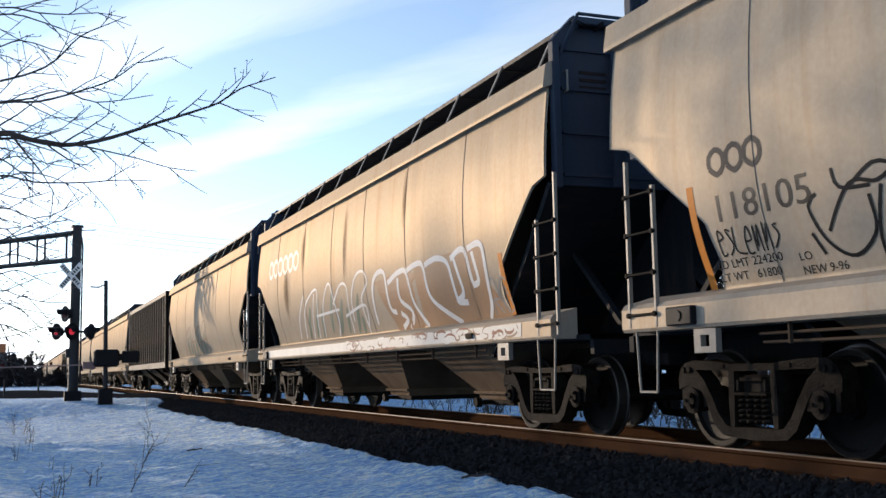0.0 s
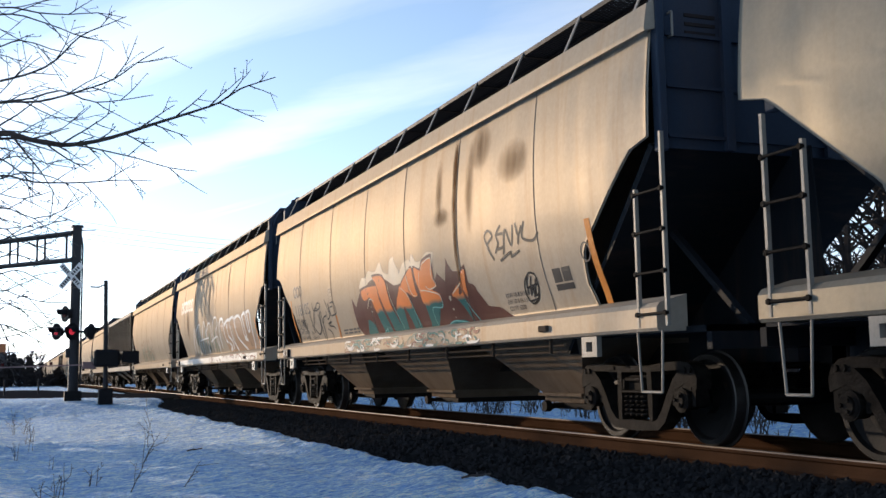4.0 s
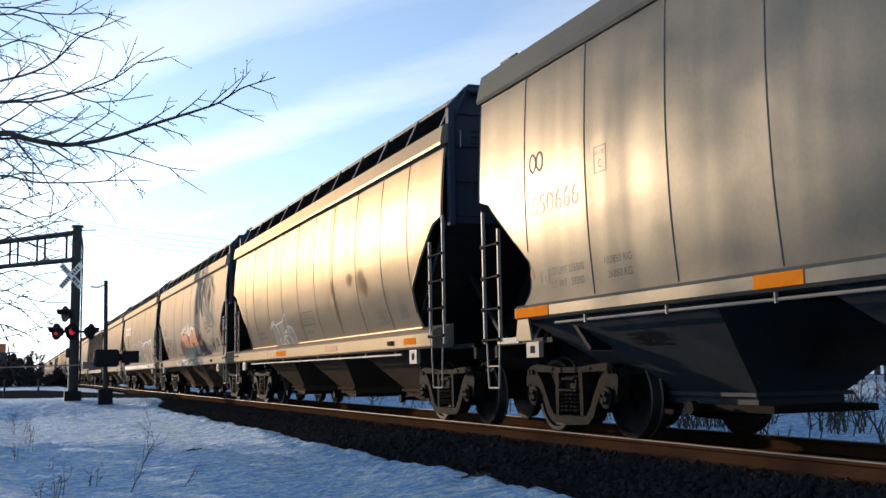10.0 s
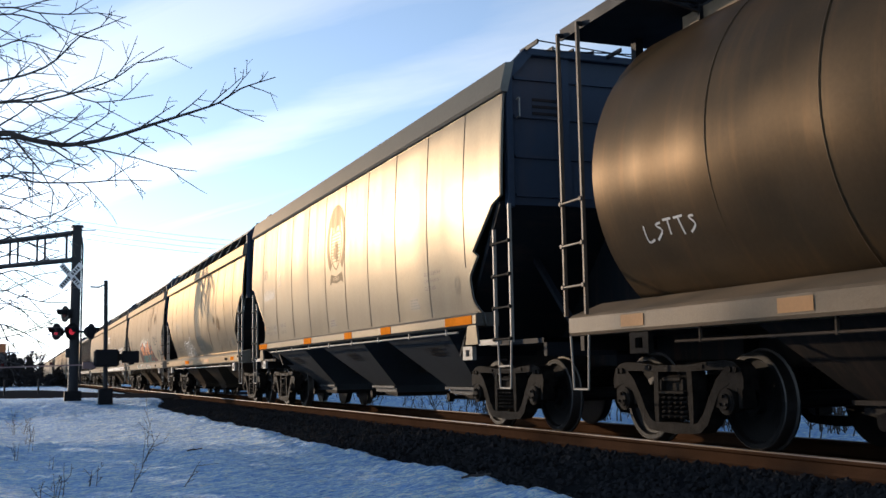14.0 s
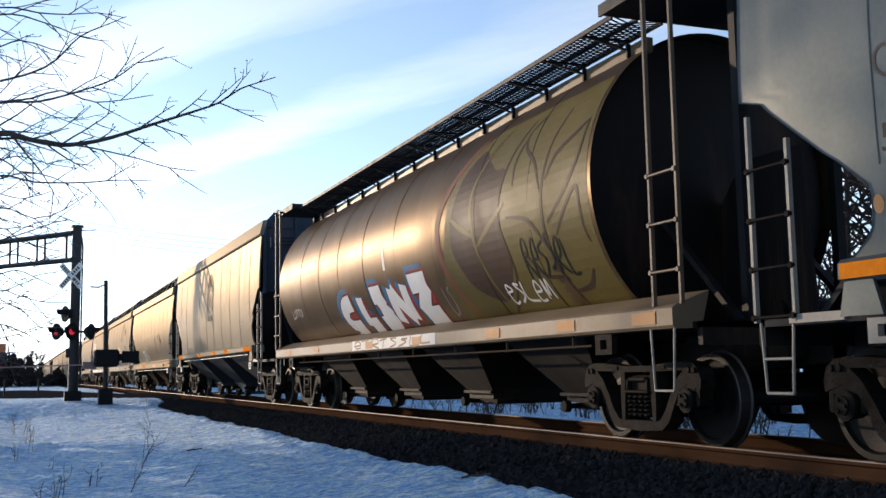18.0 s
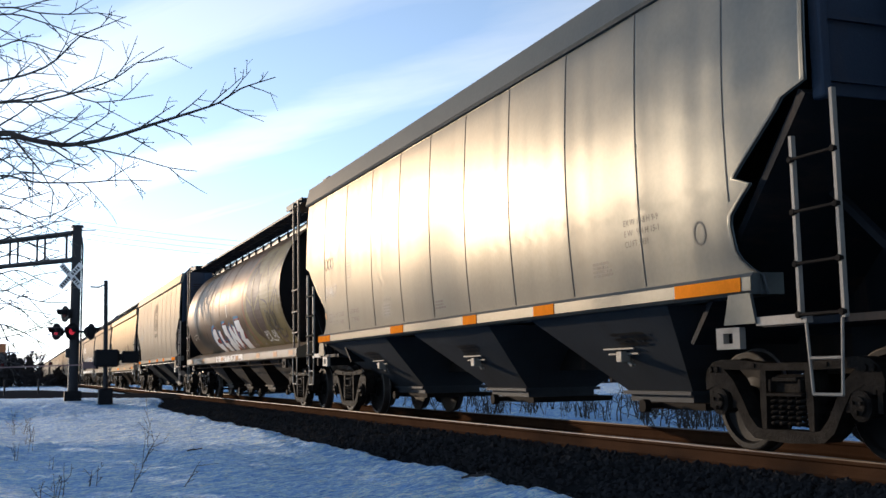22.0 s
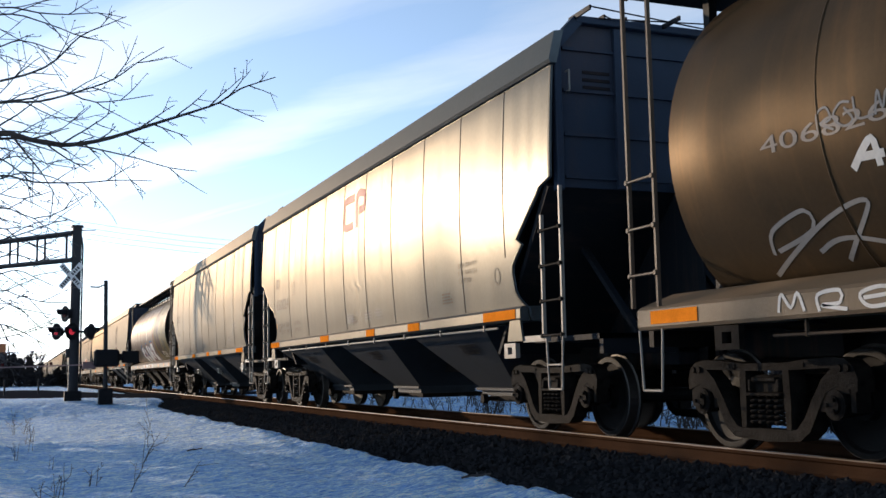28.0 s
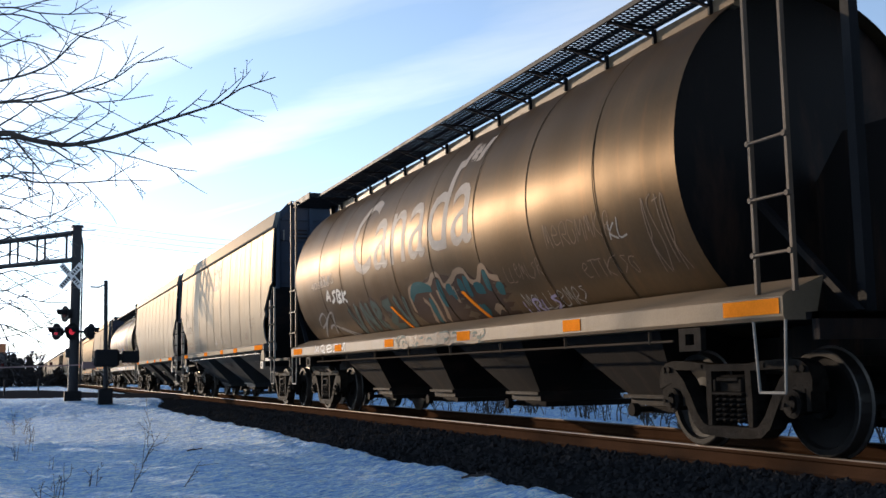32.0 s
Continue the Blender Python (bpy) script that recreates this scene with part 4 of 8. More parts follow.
def rib_hopper(name, label, mat):
    car = thing(name, label, "railway car", GROUP)
    for sg in (-1, 1):
        bm = bmesh.new()
        box(bm, min(sg * 1.40, sg * 1.46), max(sg * 1.40, sg * 1.46), -7.9, 7.9, 1.3, 4.2)
        part("side_sheet", bm, mat, car)
        bm = bmesh.new()
        box(bm, min(sg * 1.36, sg * 1.58), max(sg * 1.36, sg * 1.58), -7.95, 7.95, 4.14, 4.32)
        part("top_chord", bm, mat, car)
        bm = bmesh.new()
        box(bm, min(sg * 1.3, sg * 1.58), max(sg * 1.3, sg * 1.58), -7.95, 7.95, 1.12, 1.36)
        part("side_sill", bm, mat, car)
    rib = None
    for y in np.linspace(-7.8, 7.8, 19):
        if rib is None:
            bm = bmesh.new()
            box(bm, -1.58, -1.46, -0.05, 0.05, 1.36, 4.14, 0.01)
            rib = part("side_post", bm, mat, car, at=pose(0, y, 0))
        else:
            again(rib, pose(0, y, 0))
    roof(car, 1.45, 7.9, 4.3, 4.5, mat)
    for s in (1, -1):
        bm = bmesh.new()
        y0, y1 = sorted((s * 7.55, s * 7.6))
        box(bm, -1.40, 1.40, y0, y1, 2.4, 4.25)
        box(bm, -1.1, -0.98, s * 7.6 - 0.06, s * 7.6 + 0.08, 1.2, 4.2)
        box(bm, 0.98, 1.1, s * 7.6 - 0.06, s * 7.6 + 0.08, 1.2, 4.2)
        for z in (2.7, 3.2, 3.7):
            box(bm, -1.35, 1.35, s * 7.6 - 0.02, s * 7.6 + 0.05, z, z + 0.07)
        part("end_wall", bm, mat, car)
        ladder(car, -1.58, s * 7.95, s * 7.5, (4.2, 4.2), 1.3, (1.7, 2.1, 2.5, 2.9, 3.3, 3.7), mat)
    end_slope(car, 7.6, 2.6, 5.2, 0.95, 1.35, mat)
    platform(car, 8.3, 6.6, 1.16, 1.3, mat)
    hopper_bays(car, (4.3, 0, -4.3), 1.75, 0.6, 1.3, 1.12, 0.5, 0.48, mat)
    add_trucks(car, 6.66)
    add_coupler(car, 8.70, 1)
    add_coupler(car, 8.70, -1)
    return car


# ---------------------------------------------------------------- paint on the cars: stencils, strips, spray paint
def surface(kind, seed=0, dent=0.0):
    if kind == 1:
        return lambda y, z: profile_x(P1, z) - dented(dent, seed, y, z)
    if kind == 2:
        return lambda y, z: profile_x(P2, z) - dented(0.007, seed, y, z)
    if kind == 3:
        def barrel(y, z):
            sn = max(-0.999, min(0.999, (z - 2.78) / 1.72))
            a = math.pi - math.asin(sn)
            k = barrel_dent(y, a, seed)
            return (1.60 + k) * math.sqrt(1 - sn * sn)
        return barrel
    return lambda y, z: kind


FILM = 0.45      # how far the paint layers stand off the sheet, as a share of their order


def lay_on(bm, xf, proud):
    """Bends a flat sheet (y, z) onto the side of a car."""
    zs = [v.co.z for v in bm.verts]
    for z in np.arange(math.floor(min(zs) / 0.11) * 0.11, max(zs), 0.11):
        bmesh.ops.bisect_plane(bm, geom=list(bm.verts) + list(bm.edges) + list(bm.faces), plane_co=(0, 0, z), plane_no=(0, 0, 1))
    for v in bm.verts:
        v.co.x = -(xf(v.co.y, v.co.z) + proud * FILM)


def patch(car, name, outline, mat, xf, proud=0.008, label=""):
    bm = bmesh.new()
    bm.faces.new([bm.verts.new((0, y, z)) for y, z in outline])
    bmesh.ops.triangulate(bm, faces=bm.faces)
    ys = [v.co.y for v in bm.verts]
    for y in np.arange(min(ys) + 0.3, max(ys), 0.3):
        bmesh.ops.bisect_plane(bm, geom=list(bm.verts) + list(bm.edges) + list(bm.faces), plane_co=(0, y, 0), plane_no=(0, 1, 0))
    lay_on(bm, xf, proud)
    return part(name, bm, mat, car, label)


def curvy(outline, n=3):
    """The outline with its corners drawn round, as a spray can does."""
    p = [Vector(q) for q in outline]
    out = []
    for i in range(len(p)):
        a, b, c, d = p[i - 1], p[i], p[(i + 1) % len(p)], p[(i + 2) % len(p)]
        for j in range(n):
            t = j / n
            q = 0.5 * ((2 * b) + (c - a) * t * 0.8 + (2 * a - 5 * b + 4 * c - d) * t * t * 0.8 + (3 * b - a - 3 * c + d) * t ** 3 * 0.8)
            q = q + (b + (c - b) * t - q) * 0.2 * t
            out.append((q.x, q.y))
    return out


def strip_paint(car, y0, y1, z0, z1, mat, xf, proud=0.008, name="reflector", label="orange reflective strip", slant=0.0):
    return patch(car, name, [(y0, z0), (y1, z0), (y1 + slant, z1), (y0 + slant, z1)], mat, xf, proud, label)


def stencil(car, words, y, z, height, width, mat, xf, proud=0.008, shear=0.0):
    """Lettering that reads towards the rear; y, z: the start of its baseline."""
    cu = bpy.data.curves.new("lettering", "FONT")
    cu.body, cu.size, cu.resolution_u, cu.shear = words, 1.0, 3, shear
    ob = bpy.data.objects.new("lettering", cu)
    me = bpy.data.meshes.new_from_object(ob)
    bpy.data.objects.remove(ob)
    bm = bmesh.new()
    bm.from_mesh(me)
    bpy.data.meshes.remove(me)
    xs = [v.co.x for v in bm.verts]
    top = max(v.co.y for v in bm.verts)
    x0, k = min(xs), width / (max(xs) - min(xs))
    for v in bm.verts:
        v.co = Vector((0, y - (v.co.x - x0) * k, z + v.co.y * height / top))
    lay_on(bm, xf, proud)
    # each letter is a piece of its own
    seen, islands = set(), []
    for f in bm.faces:
        if f in seen:
            continue
        heap, island = [f], []
        seen.add(f)
        while heap:
            g = heap.pop()
            island.append(g)
            for e in g.edges:
                for h in e.link_faces:
                    if h not in seen:
                        seen.add(h)
                        heap.append(h)
        islands.append(island)
    for island in islands:
        one = bmesh.new()
        at = {}
        for g in island:
            one.faces.new([at[v] if v in at else at.setdefault(v, one.verts.new(v.co)) for v in g.verts])
        part("letter", one, mat, car)
    bm.free()


def bars(car, y, z_top, width, lines, line_h, mat, xf, proud=0.008, seed=1):
    """Lettering too small to read: a few short bars."""
    rng = random.Random(seed)
    bm = bmesh.new()
    for i in range(lines):
        z = z_top - i * line_h * 1.6
        x = 0.0
        end = width * rng.uniform(0.75, 1.0)
        while x < end:
            w = min(rng.uniform(0.12, 0.3) * width, end - x)
            bm.faces.new([bm.verts.new((0, y - x, z)), bm.verts.new((0, y - x - w, z)), bm.verts.new((0, y - x - w, z - line_h)), bm.verts.new((0, y - x, z - line_h))])
            x += w + 0.05 * width
    lay_on(bm, xf, proud)
    return tagged(part("stencil", bm, mat, car), "short dark bars of small lettering", kind="stuff")


def marks(car, y, z, width, height, n, mat, xf, proud=0.008, w=0.035):
    """An owner's mark, drawn as plain hollow blocks."""
    for i in range(n):
        a = y - width * (i + 0.08) / n
        b = y - width * (i + 0.86) / n
        bm = bmesh.new()
        stroke(bm, [(a, z + 0.3 * height), (a, z + height * 0.75), ((a + b) / 2, z + height), (b, z + height * 0.75), (b, z + 0.25 * height), ((a + b) / 2, z), (a, z + 0.3 * height)], w, xf, proud)
        part("stencil", bm, mat, car)


def stroke(bm, pts, w, xf, proud, step=0.05, taper=False):
    """A sprayed line through pts (y, z), rounded at the bends."""
    p = [Vector((a, b)) for a, b in pts]
    q = [p[0]]
    for i in range(len(p) - 1):
        a, b = p[i], p[i + 1]
        pa, pb = p[max(i - 1, 0)], p[min(i + 2, len(p) - 1)]
        n = max(2, int((b - a).length / step))
        for j in range(1, n + 1):
            t = j / n
            q.append(0.5 * ((2 * a) + (b - pa) * t + (2 * pa - 5 * a + 4 * b - pb) * t * t + (3 * a - pa - 3 * b + pb) * t ** 3))
    prev = None
    across = 2 + int(w / 0.08)
    for i, c in enumerate(q):
        d = q[min(i + 1, len(q) - 1)] - q[max(i - 1, 0)]
        if d.length < 1e-6:
            continue
        d.normalize()
        nrm = Vector((-d.y, d.x))
        ww = w * (0.45 + 0.55 * math.sin(math.pi * (i + 0.5) / len(q))) if taper else w
        row = []
        for s in np.linspace(-0.5, 0.5, across):
            c2 = c + nrm * (float(s) * ww)
            row.append(bm.verts.new((-(xf(c2.x, c2.y) + proud * FILM), c2.x, c2.y)))
        if prev:
            for j in range(across - 1):
                bm.faces.new((prev[j], prev[j + 1], row[j + 1], row[j]))
        prev = row


GLYPHS = [[[(0.1, 0), (0.3, 1.0)], [(0.0, 0.85), (0.8, 1.0)]],
          [[(0.2, 0), (0.3, 1.0)], [(0.3, 1.0), (0.8, 0.1)], [(0.8, 0.1), (0.9, 1.0)]],
          [[(0.85, 0.95), (0.2, 0.85), (0.75, 0.5), (0.1, 0.1), (0.9, 0.05)]],
          [[(0.8, 0.9), (0.25, 0.8), (0.15, 0.2), (0.85, 0.05)]],
          [[(0.1, 1.0), (0.45, 0.05), (0.9, 1.0)]],
          [[(0.2, 0.05), (0.25, 0.95), (0.8, 0.75), (0.25, 0.45), (0.85, 0.0)]],
          [[(0.1, 0.95), (0.9, 0.9), (0.2, 0.1), (0.95, 0.05)]]]


SMALL = [[[(0.85, 0.8), (0.4, 1.0), (0.1, 0.5), (0.45, 0.0), (0.9, 0.3), (0.6, 0.7)]], [[(0.1, 0.0), (0.3, 0.9), (0.7, 1.0), (0.75, 0.55), (0.3, 0.45), (0.9, 0.0)]],
         [[(0.2, 1.0), (0.15, 0.1), (0.9, 0.05)]], [[(0.85, 0.95), (0.3, 0.9), (0.75, 0.45), (0.15, 0.1)]], [[(0.1, 0.1), (0.25, 1.0), (0.5, 0.3), (0.75, 1.0), (0.9, 0.0)]],
         [[(0.1, 0.5), (0.8, 0.6), (0.5, 1.0), (0.15, 0.6), (0.3, 0.1), (0.9, 0.15)]], [[(0.0, 0.95), (0.9, 1.0)], [(0.45, 0.95), (0.5, 0.0)]], [[(0.15, 0.0), (0.25, 1.0)], [(0.85, 0.9), (0.25, 0.45), (0.9, 0.0)]]]


def scrawl(car, y0, y1, z0, z1, mat, xf, n, w, seed, proud=0.008, name="spray_tag", label="", loops=5):
    """A hasty tag: n looping letters side by side, too loose to read."""
    rng = random.Random(seed)
    bm = bmesh.new()
    for i in range(n):
        a = y0 + (y1 - y0) * (i + 0.02) / n
        b = y0 + (y1 - y0) * (i + 1.05) / n
        lift = rng.uniform(-0.1, 0.1)
        for st in rng.choice(SMALL):
            stroke(bm, [(a + (b - a) * (u + rng.uniform(-0.12, 0.12)), z0 + (z1 - z0) * min(1.05, max(0, v + lift + rng.uniform(-0.1, 0.1)))) for u, v in st], w, xf, proud + 0.0002 * i, step=0.03)
    return part(name, bm, mat, car, label)


def sill_swirls(car, y0, y1, sill, seed, mats):
    """The lower edge of a painting, run on over the side sill in short curls of several colours."""
    rng = random.Random(seed)
    for k, mat in enumerate(mats):
        bm = bmesh.new()
        for i in range(26):
            y, z, r, a0 = rng.uniform(y1, y0), rng.uniform(1.16, 1.32), rng.uniform(0.05, 0.16), rng.uniform(0, 6.28)
            pts = [(y + r * 1.6 * math.cos(a0 + t), min(1.335, max(1.155, z + r * 0.6 * math.sin(a0 + t)))) for t in np.linspace(0, rng.uniform(1.5, 4.0), 5)]
            stroke(bm, pts, rng.uniform(0.015, 0.045), sill, 0.005 + 0.0012 * k + 0.00003 * i, step=0.04, taper=True)
        tagged(part("spray_paint", bm, mat, car), "small sprayed curls on the sill", kind="stuff")


def piece(car, y0, y1, z0, z1, order, layers, xf, jitter=0.05, seed=1, grow=(0, 0), label="large sprayed letters", base=0.008):
    """Big sprayed letters, drawn as fat strokes; layers: (material, stroke width, shift y, shift z), back to front."""
    rng = random.Random(seed)
    n = len(order)
    plan = []
    for i, g in enumerate(order):
        a = y0 + (y1 - y0) * i / n
        b = y0 + (y1 - y0) * (i + 0.88) / n
        k = i / max(1, n - 1)
        lift = grow[0] * (1 - k) + grow[1] * k
        for st in GLYPHS[g]:
            plan.append([(a + (b - a) * (u + rng.uniform(-jitter, jitter)), z0 + (z1 - z0 + lift) * (v + rng.uniform(-jitter, jitter))) for u, v in st])
    for j, (mat, w, dy, dz) in enumerate(layers):
        bm = bmesh.new()
        for i, pts in enumerate(plan):
            stroke(bm, [(y + dy, z + dz) for y, z in pts], w, xf, base + 0.0025 * j + 0.0001 * i)
        part("spray_paint", bm, mat, car, label)


M["seam"] = material("seam", (0.19, 0.16, 0.12), 0.6, scale=3, bump=0.1)
for key, rgb in dict(sp_orange=(0.62, 0.17, 0.035), sp_teal=(0.02, 0.12, 0.105), sp_brown=(0.085, 0.028, 0.02), sp_white=(0.72, 0.70, 0.66), sp_tan=(0.26, 0.18, 0.11),
                     sp_green=(0.17, 0.20, 0.14), sp_blue=(0.03, 0.13, 0.26), sp_red=(0.26, 0.028, 0.025), sp_olive=(0.125, 0.095, 0.024), sp_rose=(0.20, 0.075, 0.04),
                     sp_black=(0.02, 0.02, 0.02), sp_grey=(0.30, 0.28, 0.25), sp_cyan=(0.025, 0.085, 0.088), sp_violet=(0.30, 0.27, 0.40), logo_red=(0.38, 0.05, 0.03),
                     rust=(0.36, 0.25, 0.14), fade_white=(0.70, 0.66, 0.58), ghost=(0.23, 0.135, 0.08), pale_word=(0.36, 0.305, 0.245)).items():
    M[key] = material(key, rgb, 0.5, scale=1.6, fine=30, bump=0.04, spec=0.04, dark=tuple(c * 0.75 for c in rgb), streak=0.2, streak_color=tuple(c * 0.6 for c in rgb))


def sprayed_fade(name, low, high, z_mid, band):
    """Two sprayed colours that run into each other at a height on the car."""
    m = material(name, high, 0.5, scale=1.6, fine=30, bump=0.04, spec=0.04)
    nt = m.node_tree
    b = nt.nodes["Principled BSDF"]
    tc = nt.nodes.new("ShaderNodeTexCoord")
    sep = nt.nodes.new("ShaderNodeSeparateXYZ")
    link(nt, tc.outputs["Object"], sep.inputs[0])
    n = node(nt, "ShaderNodeTexNoise", Scale=2.2, Detail=3.0)
    link(nt, tc.outputs["Object"], n.inputs["Vector"])
    h = math_node(nt, "ADD", sep.outputs[2], math_node(nt, "MULTIPLY", n.outputs["Fac"], 0.14))
    k = math_node(nt, "DIVIDE", math_node(nt, "SUBTRACT", h, z_mid + 0.07 - band / 2), band, True)
    old = b.inputs["Base Color"].links[0].from_socket
    link(nt, mix(nt, k, low, old), b.inputs["Base Color"])
    return m


M["sp_flame"] = sprayed_fade("sp_flame", (0.022, 0.11, 0.105), (0.66, 0.20, 0.04), 1.80, 0.07)
M["sp_rim"] = sprayed_fade("sp_rim", (0.16, 0.38, 0.36), (0.68, 0.56, 0.39), 1.85, 0.12)
M["sp_tan_wash"] = material("sp_tan_wash", (0.36, 0.23, 0.125), 0.5, scale=1.3, fine=20, bump=0.04, spec=0.04, dark=(0.22, 0.15, 0.09), light=(0.44, 0.25, 0.13), streak=0.4, streak_color=(0.20, 0.16, 0.09))


def stain_material(name, rgb, most):
    """A thin stain that lets the paint below show through in flecks."""
    m = material(name, rgb, 0.6, scale=3, fine=30, bump=0.0, spec=0.0)
    nt = m.node_tree
    b = nt.nodes["Principled BSDF"]
    tc = nt.nodes.new("ShaderNodeTexCoord")
    sep = nt.nodes.new("ShaderNodeSeparateXYZ")
    link(nt, tc.outputs["Generated"], sep.inputs[0])
    away = [math_node(nt, "MULTIPLY", math_node(nt, "SUBTRACT", sep.outputs[k], 0.5), 2.0) for k in (1, 2)]
    far = math_node(nt, "ADD", math_node(nt, "MULTIPLY", away[0], away[0]), math_node(nt, "MULTIPLY", away[1], away[1]))
    thin = math_node(nt, "SUBTRACT", 1.0, far, True)
    mp = nt.nodes.new("ShaderNodeMapping")
    mp.inputs["Scale"].default_value = (1.0, 3.2, 0.8)
    link(nt, tc.outputs["Object"], mp.inputs[0])
    n = node(nt, "ShaderNodeTexNoise", Scale=2.6, Detail=9.0, Roughness=0.7, Distortion=0.3)
    link(nt, mp.outputs[0], n.inputs["Vector"])
    link(nt, math_node(nt, "MULTIPLY", ramp(nt, n.outputs["Fac"], [(0.22, 0.0), (0.56, most)]), thin), b.inputs["Alpha"])
    return m


M["stain_rust"] = stain_material("stain_rust", (0.15, 0.080, 0.033), 1.0)
M["stain_dust"] = stain_material("stain_dust", (0.24, 0.145, 0.07), 0.6)


def stain(car, mat, xf, y, z, half_y, half_z, seed, label="thin brown stain on the sheet"):
    """A blotch with a ragged outline."""
    rng = random.Random(seed)
    n = 18
    pts = []
    for i in range(n):
        a = 2 * math.pi * i / n
        k = rng.uniform(0.92, 1.0)
        pts.append((y + half_y * k * math.cos(a), min(4.02, max(1.46, z + half_z * k * math.sin(a)))))
    patch(car, "rust_stain", pts, mat, xf, 0.030, label)


def lines(car, strokes, w, mat, xf, proud=0.010, name="spray_paint", label="", taper=False):
    """Sprayed lines of one colour, kept above the lower edge of the sheet."""
    for i, st in enumerate(strokes):
        bm = bmesh.new()
        stroke(bm, [(y, max(z, 1.445)) for y, z in st], w, xf, proud + 0.0001 * i, taper=taper)
        part(name, bm, mat, car, label)


# sprayed lines, as (y, z) along the side of the car
C_GROUND = [[(2.20, 2.12), (1.86, 1.82), (1.67, 2.18), (1.12, 2.32), (0.32, 2.37), (-0.38, 2.21), (-0.96, 2.39), (-1.48, 2.32), (-1.89, 2.36), (-2.00, 2.02), (-2.14, 2.21), (-2.20, 2.03), (-2.56, 2.10), (-2.52, 2.37), (-2.68, 2.20), (-2.91, 2.11), (-3.18, 2.22), (-3.21, 1.97), (-3.39, 1.91), (-3.53, 1.64), (-3.95, 1.59), (-4.20, 1.49), (-4.32, 1.40), (-3.22, 1.40), (-1.12, 1.41), (2.03, 1.42)]]
C_LETTERS = [[(1.58, 2.21), (0.73, 2.24), (0.65, 1.95), (0.52, 1.65), (0.38, 1.42), (0.74, 1.42), (0.87, 1.59), (0.99, 1.95), (1.13, 2.07), (1.48, 2.03)], [(0.85, 2.39), (0.43, 2.38), (0.21, 2.26), (0.14, 1.90), (-0.09, 1.43), (0.25, 1.42), (0.43, 1.72), (0.62, 2.07), (0.66, 2.25)], [(-0.20, 1.93), (-0.39, 2.07), (-0.46, 2.14), (-0.70, 2.06), (-0.81, 1.82), (-1.01, 1.42), (-0.71, 1.42), (-0.58, 1.68), (-0.48, 1.81), (-0.33, 1.67), (-0.40, 1.44), (-0.09, 1.44), (-0.04, 1.73)], [(-0.53, 2.14), (-0.98, 2.36), (-1.10, 2.36), (-1.04, 2.16), (-1.18, 1.95), (-1.02, 1.92), (-0.93, 1.96), (-0.78, 2.01)], [(-1.20, 2.36), (-1.48, 2.29), (-1.57, 2.40), (-1.95, 2.45), (-1.86, 2.21), (-2.02, 2.01), (-1.73, 1.99), (-2.07, 1.90), (-2.04, 1.72), (-1.69, 1.72), (-1.70, 1.42), (-1.40, 1.43), (-1.51, 1.72), (-1.33, 1.82), (-1.32, 1.98), (-1.23, 2.15)], [(-2.53, 1.85), (-2.93, 2.01), (-2.95, 1.85), (-2.72, 1.80), (-2.83, 1.69), (-3.00, 1.46), (-3.25, 1.41), (-3.07, 1.43), (-2.96, 1.53), (-2.68, 1.78)], [(-3.06, 2.14), (-3.17, 2.14), (-3.12, 1.95), (-3.09, 1.76), (-2.97, 1.90), (-2.99, 2.06)], [(-2.09, 1.45), (-2.34, 1.50), (-2.69, 1.49), (-2.96, 1.42), (-2.90, 1.38), (-2.45, 1.39), (-2.05, 1.39)], [(1.56, 1.70), (1.26, 1.61), (1.17, 1.43), (1.71, 1.44)]]
C_TIPS = [[(1.66, 2.28), (1.45, 2.43), (1.20, 2.41), (1.04, 2.52), (0.70, 2.47), (0.42, 2.61), (0.28, 2.44), (-0.05, 2.36), (-0.08, 2.57), (-0.29, 2.63), (-0.33, 2.48), (-0.48, 2.41), (-0.47, 2.28), (-0.73, 2.47), (-1.02, 2.50), (-1.08, 2.36), (-0.71, 2.20), (-0.21, 2.17), (0.25, 2.32), (0.80, 2.38), (1.53, 2.20)], [(-1.08, 2.41), (-1.14, 2.59), (-1.31, 2.45), (-1.53, 2.43), (-1.77, 2.53), (-2.05, 2.51), (-2.04, 2.42), (-1.91, 2.20), (-1.86, 2.35), (-1.57, 2.38), (-1.48, 2.29), (-1.22, 2.34)]]
C_EDGE = [[(1.40, 1.89), (1.13, 2.04), (0.95, 1.98)], [(0.84, 1.44), (0.64, 1.51), (0.67, 1.41)], [(0.12, 2.22), (0.05, 1.90), (-0.18, 1.48)], [(-0.49, 2.11), (-0.78, 1.93), (-0.94, 1.43)], [(-1.16, 1.93), (-0.94, 1.99), (-0.82, 2.35), (-1.04, 2.36)], [(-1.42, 2.27), (-1.34, 2.02), (-1.58, 1.98), (-2.05, 1.88), (-2.03, 1.71), (-1.64, 1.71), (-1.66, 1.42)], [(-2.57, 1.86), (-2.94, 1.99)], [(-2.97, 1.71), (-3.25, 1.42)], [(-2.08, 1.41), (-2.37, 1.49), (-2.85, 1.44)], [(-1.52, 2.29), (-1.59, 2.38), (-1.95, 2.43), (-1.89, 2.20), (-2.01, 2.03), (-1.73, 1.99), (-1.60, 2.05)]]
